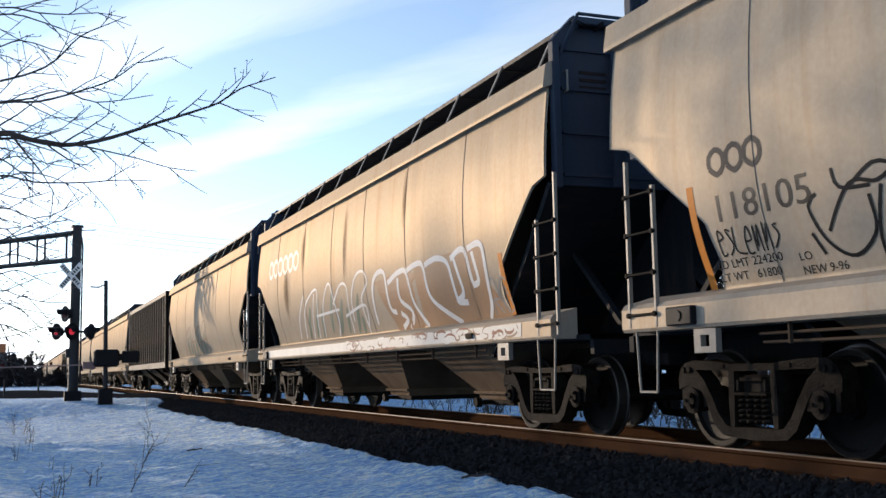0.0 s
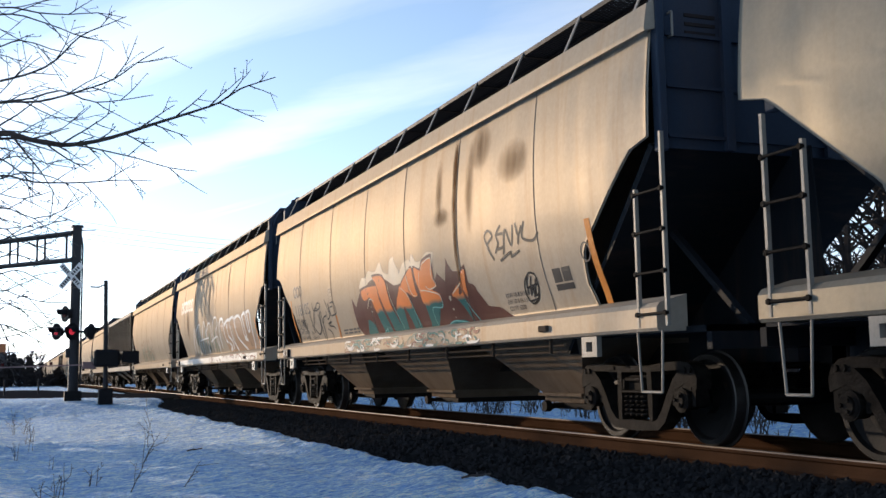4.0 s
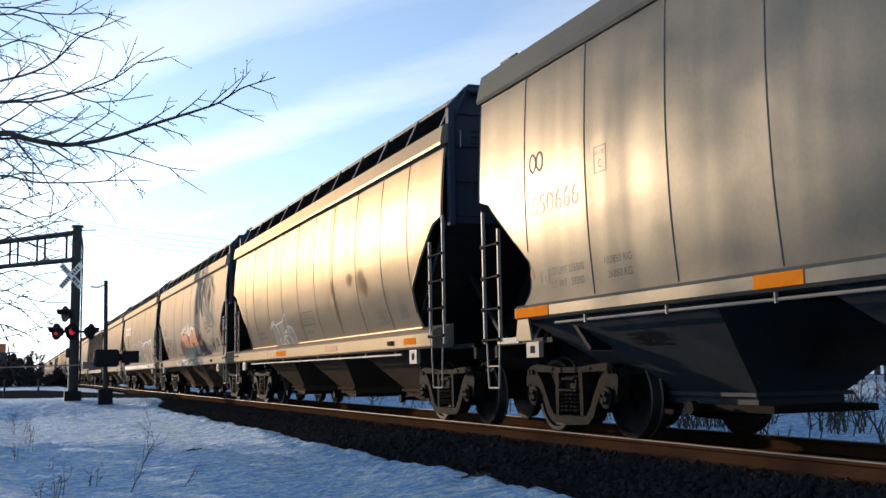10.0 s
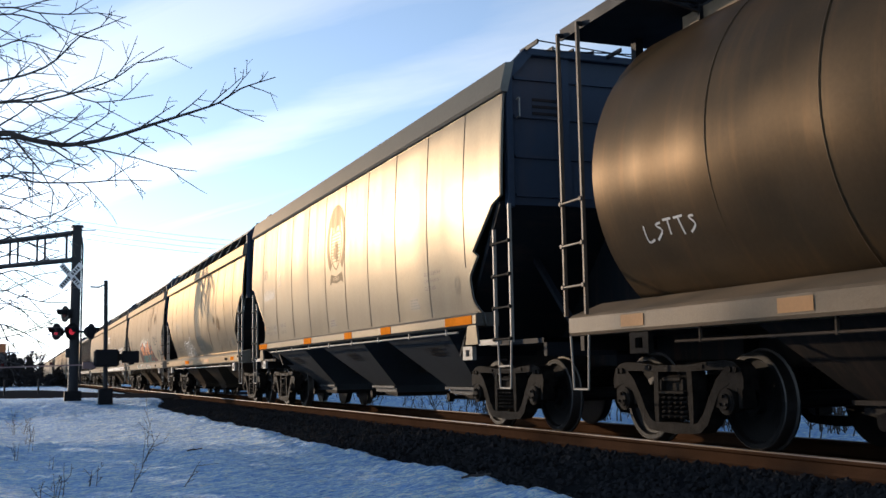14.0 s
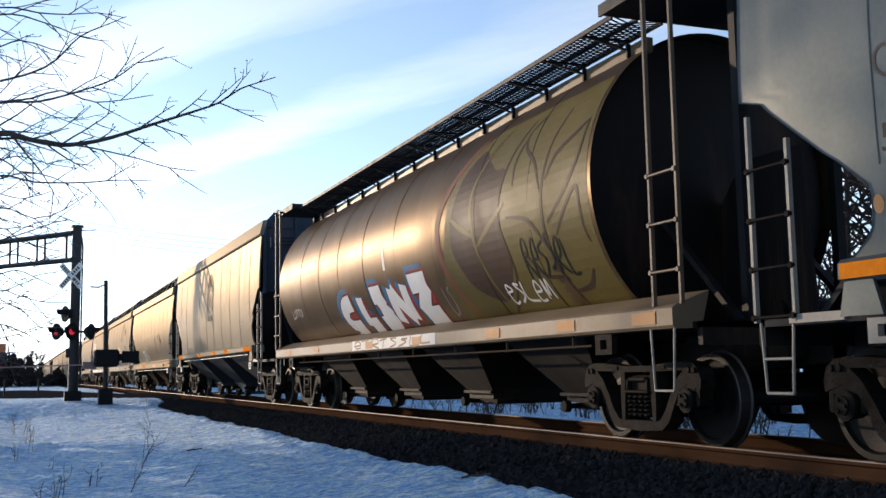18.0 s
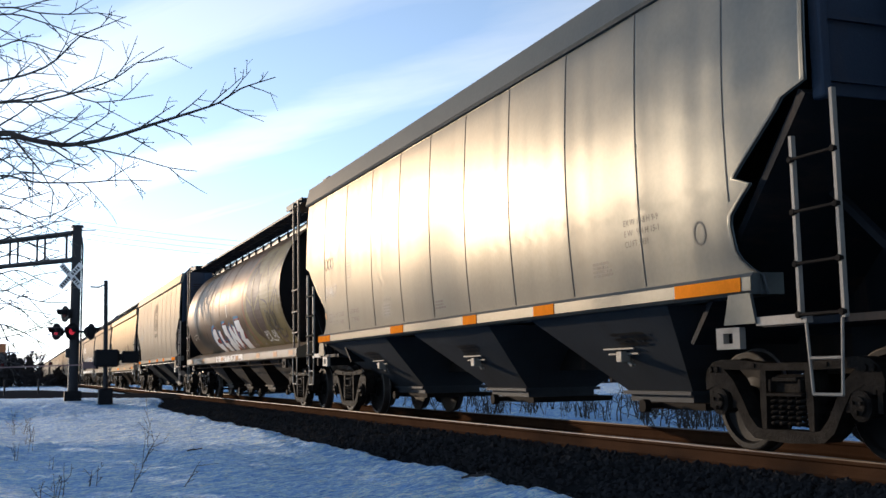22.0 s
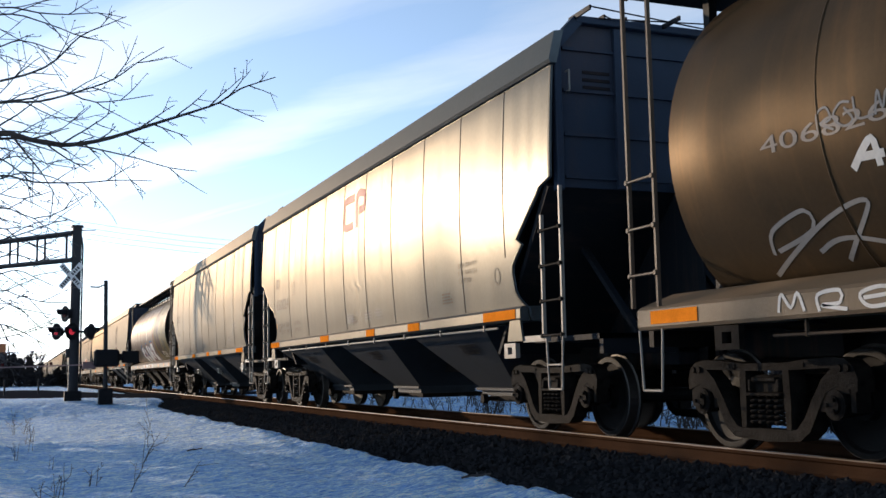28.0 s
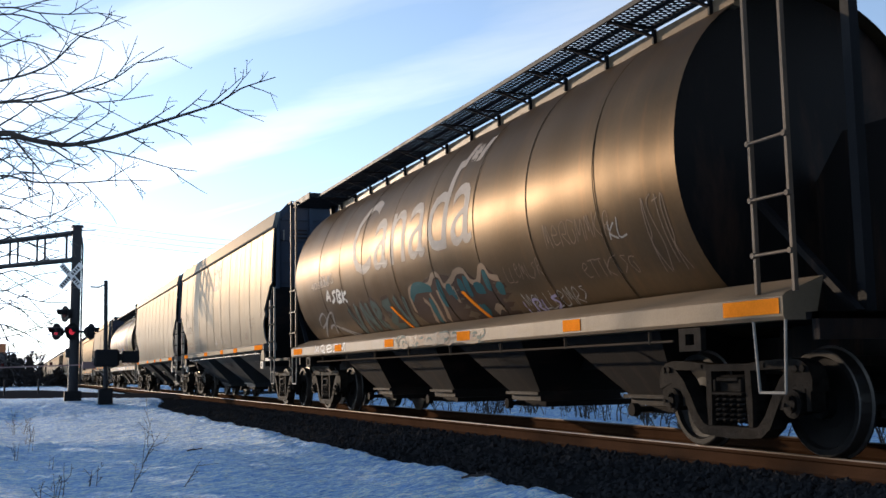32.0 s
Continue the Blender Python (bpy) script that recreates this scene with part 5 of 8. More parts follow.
C_TAG = [[(-4.12, 2.23), (-4.04, 2.34), (-3.94, 2.50), (-4.07, 2.56), (-4.20, 2.47), (-4.01, 2.37), (-4.19, 2.17)], [(-4.46, 2.58), (-4.31, 2.47), (-4.36, 2.37), (-4.25, 2.25)], [(-4.31, 2.48), (-4.51, 2.47)], [(-4.32, 2.29), (-4.49, 2.30)], [(-4.48, 2.21), (-4.58, 2.51), (-4.72, 2.30), (-4.80, 2.54)], [(-4.88, 2.55), (-4.94, 2.39), (-5.04, 2.50)], [(-4.95, 2.41), (-4.91, 2.29)], [(-5.11, 2.54), (-5.03, 2.36), (-5.30, 2.29), (-5.45, 2.37)], [(-4.37, 2.14), (-4.69, 2.22), (-4.68, 2.16), (-4.93, 2.21)]]
C_RING = [[(-5.03, 1.93), (-5.16, 1.91), (-5.19, 1.79), (-5.09, 1.62), (-4.92, 1.57), (-4.82, 1.67), (-4.87, 1.83), (-5.03, 1.93)], [(-4.99, 1.90), (-4.91, 1.80), (-4.89, 1.68)], [(-5.06, 1.89), (-4.94, 1.67), (-5.05, 1.78), (-5.01, 1.64)], [(-5.16, 1.85), (-5.05, 1.66), (-5.15, 1.69)], [(-4.90, 1.76), (-5.19, 1.79)], [(-4.88, 1.60), (-5.09, 1.62)]]
C_BLACK = [[(5.00, 2.23), (4.95, 2.08), (4.66, 2.05)], [(4.86, 2.07), (4.60, 2.20), (4.43, 2.15), (4.59, 2.07), (4.85, 2.09), (5.16, 1.78)], [(5.21, 2.07), (5.32, 1.99), (5.21, 1.71), (4.97, 1.58), (4.71, 1.74), (4.69, 1.99)], [(5.36, 1.79), (5.28, 1.62)], [(4.48, 2.03), (4.53, 1.72), (4.58, 1.45)], [(4.56, 2.04), (4.69, 1.67), (4.67, 1.48)], [(4.48, 1.78), (4.34, 1.89), (4.14, 1.92)], [(4.05, 2.23), (3.90, 2.02), (3.85, 1.90)], [(4.07, 2.01), (4.08, 1.84), (3.84, 1.93), (3.85, 2.14), (3.77, 1.89)], [(3.73, 2.06), (3.56, 2.07)], [(3.67, 2.14), (3.45, 2.14), (3.36, 1.96), (3.46, 1.91), (3.75, 1.89)], [(4.13, 1.75), (3.87, 1.79), (4.10, 1.72), (3.82, 1.69), (3.72, 1.63)], [(4.31, 1.67), (4.04, 1.56), (4.07, 1.45)]]
B_FILL = [[(-1.35, 2.30), (-2.26, 2.34), (-2.88, 2.37), (-3.60, 2.39), (-4.32, 2.43), (-4.96, 2.36), (-5.42, 2.41), (-5.96, 2.39), (-5.98, 1.92), (-6.44, 1.41), (-4.26, 1.45), (-3.65, 1.39), (-2.05, 1.39)]]
B_LINE = [[(-1.08, 1.60), (-1.29, 2.31), (-1.89, 2.42), (-1.95, 1.84), (-2.20, 1.75)], [(-2.04, 2.23), (-2.68, 2.36), (-3.02, 2.30), (-3.14, 1.81), (-3.47, 1.46)], [(-2.58, 2.27), (-2.54, 1.93), (-2.92, 1.71), (-2.64, 1.46)], [(-2.98, 2.33), (-3.72, 2.38), (-3.91, 1.84), (-4.79, 1.38)], [(-3.84, 2.35), (-4.36, 2.40), (-4.76, 2.26), (-4.85, 1.74)], [(-4.88, 2.34), (-5.38, 2.41), (-5.51, 1.96)], [(-4.97, 2.40), (-5.14, 1.87), (-4.83, 1.75), (-5.19, 1.71)], [(-5.50, 2.41), (-5.96, 2.40), (-5.94, 1.77), (-5.74, 1.45)], [(-5.63, 2.36), (-5.71, 1.98), (-5.49, 1.92)], [(-2.39, 1.72), (-2.61, 1.61), (-2.31, 1.49)]]
B_PALE = [[(4.44, 1.54), (4.05, 2.02), (3.56, 2.41)], [(3.97, 1.53), (3.40, 2.22), (2.38, 2.44), (2.88, 1.49)], [(3.31, 1.50), (2.61, 2.40)], [(2.43, 1.50), (2.00, 2.13), (1.42, 2.51), (1.14, 1.86), (1.40, 1.49)], [(1.28, 2.09), (0.72, 2.42), (0.28, 2.34), (0.36, 1.82), (0.43, 1.51)], [(0.20, 1.71), (-0.01, 2.21), (-0.32, 2.49), (-0.75, 2.55), (-0.97, 2.34), (-0.55, 2.07), (-0.54, 1.47)], [(2.67, 1.94), (0.96, 1.98)], [(0.64, 1.83), (-0.65, 1.96), (-0.55, 1.57)]]
B_DARK = [[(3.66, 1.51), (3.07, 2.14)], [(3.05, 1.52), (2.34, 2.27)], [(2.55, 1.50), (2.12, 2.08)], [(1.79, 1.56), (1.30, 2.31)], [(1.19, 1.54), (0.69, 2.16)], [(0.70, 1.52), (0.43, 1.98)], [(0.10, 1.50), (-0.35, 2.19)], [(-0.22, 1.48), (-0.31, 1.78)]]
I_GROUND = [[(0.92, 1.73), (0.72, 2.05), (0.24, 2.10), (-0.24, 2.09), (-0.54, 2.20), (-0.71, 2.19), (-0.83, 2.01), (-1.24, 2.11), (-1.43, 2.18), (-1.71, 2.16), (-1.80, 2.01), (-2.01, 1.98), (-2.24, 2.16), (-2.39, 2.15), (-2.43, 2.02), (-2.70, 1.97), (-2.77, 1.91), (-2.87, 1.43), (-0.63, 1.51), (0.66, 1.53)]]
I_EDGE = [[(0.82, 1.72), (0.65, 2.04), (0.24, 2.10), (-0.23, 2.07), (-0.53, 2.19), (-0.74, 2.16), (-0.82, 2.00), (-1.17, 2.07), (-1.42, 2.16), (-1.68, 2.14), (-1.78, 2.00), (-2.00, 1.97), (-2.24, 2.14), (-2.38, 2.13), (-2.43, 2.01), (-2.69, 1.96)], [(0.22, 1.88), (0.09, 1.76), (0.30, 1.53)], [(-0.14, 1.95), (-0.16, 1.74), (0.00, 1.54)], [(-0.47, 1.97), (-0.41, 1.71), (-0.24, 1.54)], [(-1.11, 1.98), (-1.07, 1.75)], [(-1.99, 1.56), (-2.19, 1.63), (-2.31, 1.57)]]
I_TEAL = [[(0.70, 1.91), (0.44, 2.05), (0.07, 2.06), (-0.28, 2.01)], [(-0.07, 1.88), (0.02, 1.70), (0.12, 1.52)], [(-0.64, 2.12), (-0.59, 1.95), (-0.51, 1.73)], [(-0.82, 1.92), (-1.01, 1.95), (-1.04, 1.80)], [(-1.43, 2.06), (-1.41, 1.97), (-1.41, 1.85)], [(-1.64, 2.08), (-1.60, 1.92), (-1.60, 1.80)], [(-1.81, 1.89), (-1.98, 1.89), (-2.09, 1.86)], [(-2.32, 2.10), (-2.29, 1.98), (-2.25, 1.83)], [(-2.48, 1.82), (-2.64, 1.84), (-2.69, 1.82)], [(-1.63, 1.69), (-1.67, 1.59), (-1.83, 1.64)]]
I_WHITE = [[(5.30, 2.19), (5.06, 2.37), (5.04, 2.17)], [(5.20, 2.26), (4.97, 2.25)], [(4.57, 2.34), (4.78, 2.31), (4.72, 2.21), (4.94, 2.14)], [(4.60, 2.12), (4.47, 2.34), (4.27, 2.28), (4.46, 2.23), (4.33, 2.15), (4.56, 2.12)], [(4.28, 2.10), (4.13, 2.32)], [(3.94, 2.28), (4.19, 2.20), (4.01, 2.10)]]
I_BUB = [[(6.54, 1.70), (6.42, 1.88), (5.97, 1.99), (5.96, 1.84), (6.47, 1.72)], [(6.68, 1.54), (5.74, 1.90), (5.29, 1.95), (5.78, 1.58)], [(6.02, 1.67), (5.58, 1.73), (4.58, 1.43)], [(4.58, 1.40), (5.18, 1.66), (4.98, 1.61), (4.16, 1.41)]]


D_TAG = [[(3.83, 1.91), (3.69, 1.96), (3.39, 2.03), (3.35, 1.98), (3.78, 1.88), (3.84, 1.78), (3.65, 1.44)], [(3.35, 2.00), (3.26, 1.93), (2.82, 1.97), (2.63, 1.98), (2.43, 2.01), (2.15, 2.15), (2.13, 2.04), (2.10, 1.71), (1.98, 1.86), (1.75, 1.78), (1.64, 1.64), (1.58, 1.43)], [(3.26, 1.93), (3.09, 1.78), (3.05, 1.60), (3.26, 1.57), (3.09, 1.43)], [(2.82, 1.95), (2.80, 1.78), (2.70, 1.64), (2.93, 1.52)], [(2.62, 1.95), (2.54, 1.75), (2.36, 1.74), (2.26, 1.80), (2.30, 1.70), (2.10, 1.59), (2.00, 1.44)], [(2.39, 1.65), (2.70, 1.64), (2.44, 1.46)], [(2.92, 1.45), (2.80, 1.49), (2.69, 1.45)]]
D_FILL = [[(3.82, 1.87), (3.40, 2.01), (2.82, 1.96), (2.43, 2.00), (2.15, 2.06), (2.10, 1.71), (1.95, 1.85), (1.75, 1.77), (1.59, 1.44), (3.65, 1.45)]]
F_ROSE = [[(-3.62, 3.93), (-3.09, 3.53), (-2.68, 3.12), (-2.54, 2.70), (-2.66, 2.13), (-3.01, 1.56)]]
F_PALE = [[(-4.17, 1.52), (-3.95, 2.08), (-3.80, 2.60), (-3.78, 3.11), (-4.05, 3.50), (-4.48, 3.89)], [(-3.79, 2.55), (-3.35, 2.73), (-2.99, 2.90)], [(-3.87, 2.39), (-4.38, 2.64), (-4.82, 2.84)]]
F_DARK = [[(-4.14, 1.52), (-4.69, 1.89), (-4.78, 2.20), (-4.63, 2.74), (-4.85, 3.35), (-5.20, 3.83)], [(-3.02, 2.84), (-3.44, 2.55), (-3.77, 2.37)], [(-6.03, 1.38), (-5.87, 2.08), (-5.86, 2.75), (-6.00, 3.35), (-6.23, 3.73)], [(-5.84, 2.80), (-5.65, 3.18), (-5.29, 3.45), (-5.23, 3.66), (-5.51, 3.81)], [(-5.95, 2.94), (-6.18, 3.21), (-6.54, 3.35), (-6.83, 3.47)], [(-6.83, 3.47), (-6.71, 3.06), (-6.37, 2.72), (-5.94, 2.44)], [(-6.10, 2.28), (-6.42, 2.58), (-6.69, 2.74), (-6.73, 2.29), (-6.79, 2.13)], [(-5.06, 3.02), (-5.06, 3.34), (-5.26, 3.65)], [(-3.98, 3.27), (-4.16, 3.63), (-4.44, 3.85)], [(-5.84, 2.17), (-5.47, 2.53), (-4.88, 2.65)], [(-5.88, 1.84), (-5.48, 1.89), (-5.19, 2.19)], [(-5.99, 1.66), (-6.35, 1.70), (-6.58, 1.86)]]
F_CORE = [[(-3.04, 2.83), (-3.29, 3.37), (-3.80, 3.72), (-4.44, 3.33), (-4.80, 3.27), (-4.59, 2.70), (-4.76, 2.16), (-4.51, 1.82), (-4.07, 1.66), (-3.42, 1.88), (-3.03, 2.40)]]


def paint_c(car):
    xf, sill = surface(1, 3, 0.012), surface(1.623)
    # sprayed scene: dark ground, orange letters over teal feet, pale outline
    patch(car, "spray_paint", [(y, max(z, 1.445)) for y, z in curvy(C_GROUND[0])], "sp_brown", xf, 0.006, "dark brown sprayed ground behind letters")
    for k, shape in enumerate(C_TIPS):
        patch(car, "spray_paint", [(y, max(z, 1.445)) for y, z in curvy(shape)], "sp_rim", xf, 0.0085 + 0.0003 * k, "cream flame tips of sprayed letters")
    for k, shape in enumerate(C_LETTERS):
        low = [(y, max(z, 1.445)) for y, z in curvy(shape)]
        mid = Vector((sum(y for y, z in low) / len(low), sum(z for y, z in low) / len(low)))
        patch(car, "spray_paint", [tuple(mid + (Vector(p) - mid) * 1.10) for p in low], "sp_brown", xf, 0.0100 + 0.0002 * k)
        patch(car, "spray_paint", low, "sp_flame", xf, 0.0125 + 0.0002 * k, "orange letter over a teal foot")
    for shape in C_EDGE:
        lines(car, [shape], 0.020, "sp_rim", xf, 0.0155, label="thin pale edge of a sprayed letter", taper=True)
    sill_swirls(car, 2.2, -3.7, sill, 8, ("sp_tan_wash", "sp_green", "sp_rose", "sp_teal", "fade_white"))
    lines(car, C_TAG, 0.036, "sp_black", xf, 0.010, "spray_tag", "black sprayed scrawl")
    lines(car, C_RING, 0.028, "sp_black", xf, 0.010, "spray_tag", "black sprayed scrawl in a ring")
    lines(car, C_BLACK, 0.03, "sp_black", xf, 0.010, "spray_tag", "black looping sprayed scrawl")
    scrawl(car, 6.55, 5.7, 1.72, 1.95, "sp_black", xf, 7, 0.018, 5)
    for z, w in ((1.70, "EXW 10-8 H 9-6"), (1.62, "EW 10-5 H 13-5"), (1.54, "CU FT 5200")):
        stencil(car, w, -4.25, z - 0.02, 0.055, 0.62 if "CU" not in w else 0.46, "ink", xf)
    for y in (-5.62, -5.84):
        strip_paint(car, y, y - 0.19, 1.76, 1.92, "ink", xf, 0.007, "placard", "small dark placard panel")
    strip_paint(car, -5.62, -6.03, 1.67, 1.74, "ink", xf, 0.007, "placard")
    bm = bmesh.new()
    stroke(bm, [(-6.45 + 0.1 * math.cos(a), 2.03 + 0.1 * math.sin(a)) for a in np.linspace(0, 6.28, 13)], 0.02, xf, 0.008)
    part("stencil", bm, "ink", car)
    for a, b, z1, sl in ((6.83, 6.73, 2.38, 0.01), (3.58, 3.48, 1.89, -0.1), (-6.62, -6.74, 2.37, 0.10)):
        strip_paint(car, a, b, 1.46, z1, "rust_orange", xf, 0.007, slant=sl)
    marks(car, 6.48, 2.42, 0.74, 0.22, 3, "ink_soft", xf, w=0.05)
    stencil(car, "118105", 6.43, 2.02, 0.23, 1.17, "ink", xf)
    stencil(car, "LD LMT 224200", 6.63, 1.625, 0.07, 0.86, "ink", xf)
    stencil(car, "LT WT   61800", 6.63, 1.515, 0.07, 0.80, "ink", xf)
    stencil(car, "LO", 5.58, 1.60, 0.065, 0.14, "ink", xf)
    stencil(car, "NEW 9-96", 5.58, 1.49, 0.065, 0.50, "ink", xf)
    bars(car, 3.24, 1.60, 1.1, 2, 0.035, "ink", xf, 0.008, 6)
    frame_box(car, 3.72, 3.48, 2.14, 2.40, xf)
    stencil(car, "PLATE", 3.69, 2.32, 0.05, 0.18, "ink", xf)
    stencil(car, "C", 3.63, 2.18, 0.09, 0.07, "ink", xf)
    stain(car, "stain_rust", xf, -2.96, 3.77, 0.12, 0.55, 1)
    stain(car, "stain_rust", xf, -2.96, 3.10, 0.10, 0.90, 2)
    stain(car, "stain_rust", xf, -2.96, 2.38, 0.07, 0.70, 3)
    stain(car, "stain_dust", xf, -2.45, 2.95, 0.34, 0.16, 4)
    stain(car, "stain_dust", xf, -2.35, 3.36, 0.14, 0.50, 5)
    stain(car, "stain_dust", xf, -3.48, 3.23, 0.16, 0.70, 6)
    stain(car, "stain_dust", xf, -3.84, 3.72, 0.40, 0.35, 7)
    stain(car, "stain_dust", xf, -4.85, 3.33, 0.50, 0.30, 8)


def frame_box(car, y0, y1, z0, z1, xf, w=0.012, mat="ink"):
    bm = bmesh.new()
    for a, b in (((y0, z0), (y1, z0)), ((y1, z0), (y1, z1)), ((y1, z1), (y0, z1)), ((y0, z1), (y0, z0))):
        stroke(bm, [a, b], w, xf, 0.008)
    part("stencil", bm, mat, car)


def rust_run(car, y, z1, z0, w, xf, seed):
    rng = random.Random(seed)
    bm = bmesh.new()
    for i in range(4):
        yy = y + rng.uniform(-w, w)
        stroke(bm, [(yy, z1 - rng.uniform(0, 0.25)), (yy + 0.01, (z0 + z1) / 2), (yy, z0 + rng.uniform(0, 0.5))], rng.uniform(0.02, 0.05), xf, 0.006 + 0.0006 * i, taper=True)
    part("rust_stain", bm, "rust", car)


def paint_b(car):
    xf, sill = surface(1, 4, 0.012), surface(1.623)
    marks(car, 6.8, 3.05, 2.9, 0.38, 6, "fade_white", xf, w=0.08)
    lines(car, B_DARK, 0.14, "sp_green", xf, 0.007, label="faded green sprayed letters", taper=True)
    lines(car, B_PALE, 0.05, "sp_white", xf, 0.010, label="pale outlines of faded letters")
    patch(car, "spray_paint", [(y, max(z, 1.445)) for y, z in B_FILL[0]], "sp_tan_wash", xf, 0.006, "tan sprayed ground of large letters")
    lines(car, B_LINE, 0.085, "sp_white", xf, 0.011, label="broad pale outlines of tan letters")
    strip_paint(car, 6.8, -7.2, 1.17, 1.33, "fade_white", sill, 0.004, "spray_paint", "pale sprayed band on the sill")
    sill_swirls(car, 0.0, -7.0, sill, 14, ("sp_tan", "fade_white", "sp_rose"))
    strip_paint(car, -6.40, -6.52, 1.47, 2.25, "rust_orange", xf, 0.007)
    scrawl(car, -5.9, -6.5, 1.5, 2.0, "sp_grey", xf, 2, 0.03, 4)
    rust_run(car, 0.4, 3.4, 2.5, 0.2, xf, 7)
    rust_run(car, 5.0, 3.2, 1.8, 0.3, xf, 9)
    stain(car, "stain_dust", xf, 5.0, 2.6, 0.30, 0.60, 21)
    stain(car, "stain_dust", xf, 0.3, 3.2, 0.12, 0.80, 22)
    stain(car, "stain_dust", xf, -3.0, 3.5, 0.10, 0.60, 23)
    stain(car, "stain_dust", xf, 3.5, 3.4, 0.20, 0.50, 24)


def paint_a(car):
    xf = surface(1, 5, 0.012)
    lines(car, B_DARK, 0.2, "sp_green", xf, 0.007, label="faded green sprayed letters", taper=True)
    lines(car, B_PALE, 0.06, "sp_tan", xf, 0.010, label="faded outlines of letters")
    rust_run(car, -3.0, 4.0, 2.8, 0.2, xf, 3)


def paint_d(car):
    xf, sill = surface(1, 6, 0.008), surface(1.623)
    patch(car, "spray_paint", [(y, max(z, 1.445)) for y, z in D_FILL[0]], "silver_dim", xf, 0.005, "grey sprayed ground of outlined letters")
    for shape in D_TAG:
        lines(car, [shape], 0.024, "fade_white", xf, 0.009, "spray_tag", "white outline of a sprayed letter")
    for k, y in enumerate((3.80, 3.34, 3.04, 2.69, 2.40, 1.87)):
        strip_paint(car, y, y - 0.018, 1.17, 1.34, "fade_white", sill, 0.004, "spray_tag", "white sprayed line run on over the sill", slant=0.02 * (k % 3 - 1))
    stencil(car, "IT'S", 2.15, 2.20, 0.20, 0.84, "silver_dim", xf, 0.006)
    stencil(car, "ARE", 1.99, 1.84, 0.17, 0.64, "sp_ghost", xf, 0.006)
    stencil(car, "NICE", 2.03, 1.53, 0.16, 0.71, "sp_ghost", xf, 0.006)
    frame_box(car, 0.65, -0.30, 1.80, 2.07, xf, 0.016)
    for z, w, k in ((1.985, "CAUTION", 0.28), (1.91, "HATCH MUST BE OPENED", 0.72), (1.835, "BEFORE DISCHARGING LOAD", 0.78)):
        stencil(car, w, 0.17 + k / 2, z, 0.045, k, "sp_ghost", xf)
    bars(car, 0.68, 1.67, 0.90, 1, 0.05, "sp_ghost", xf, 0.006, 4)
    bars(car, 5.5, 1.83, 1.0, 2, 0.07, "sp_ghost", xf, 0.006, 5)
    marks(car, 5.3, 2.52, 0.85, 0.17, 3, "silver_dim", xf)
    for z, w in ((1.79, "EX W 10-7"), (1.69, "E W 10-2"), (1.60, "CU FT 5161")):
        stencil(car, w, -4.45, z - 0.02, 0.06, 0.52, "sp_ghost", xf)
    strip_paint(car, 2.66, 1.71, 1.185, 1.30, "orange", sill, 0.006)
    strip_paint(car, -1.66, -2.5, 1.19, 1.29, "tan_strip", sill, 0.006, label="faded tan strip")
    strip_paint(car, -6.28, -6.80, 1.19, 1.29, "orange", sill, 0.006)
    strip_paint(car, -5.6, -5.95, 1.62, 1.85, "sp_ghost", xf, 0.006, "placard", "small dark placard panel")
    stain(car, "stain_dust", xf, -3.21, 2.47, 0.25, 0.16, 11)
    stain(car, "stain_dust", xf, -3.91, 2.38, 0.35, 0.28, 12)
    stain(car, "stain_dust", xf, -2.04, 2.40, 0.16, 0.25, 13)
    stain(car, "stain_dust", xf, -4.15, 2.25, 0.20, 0.20, 14)
    stain(car, "stain_dust", xf, -2.15, 1.98, 0.10, 0.50, 15)


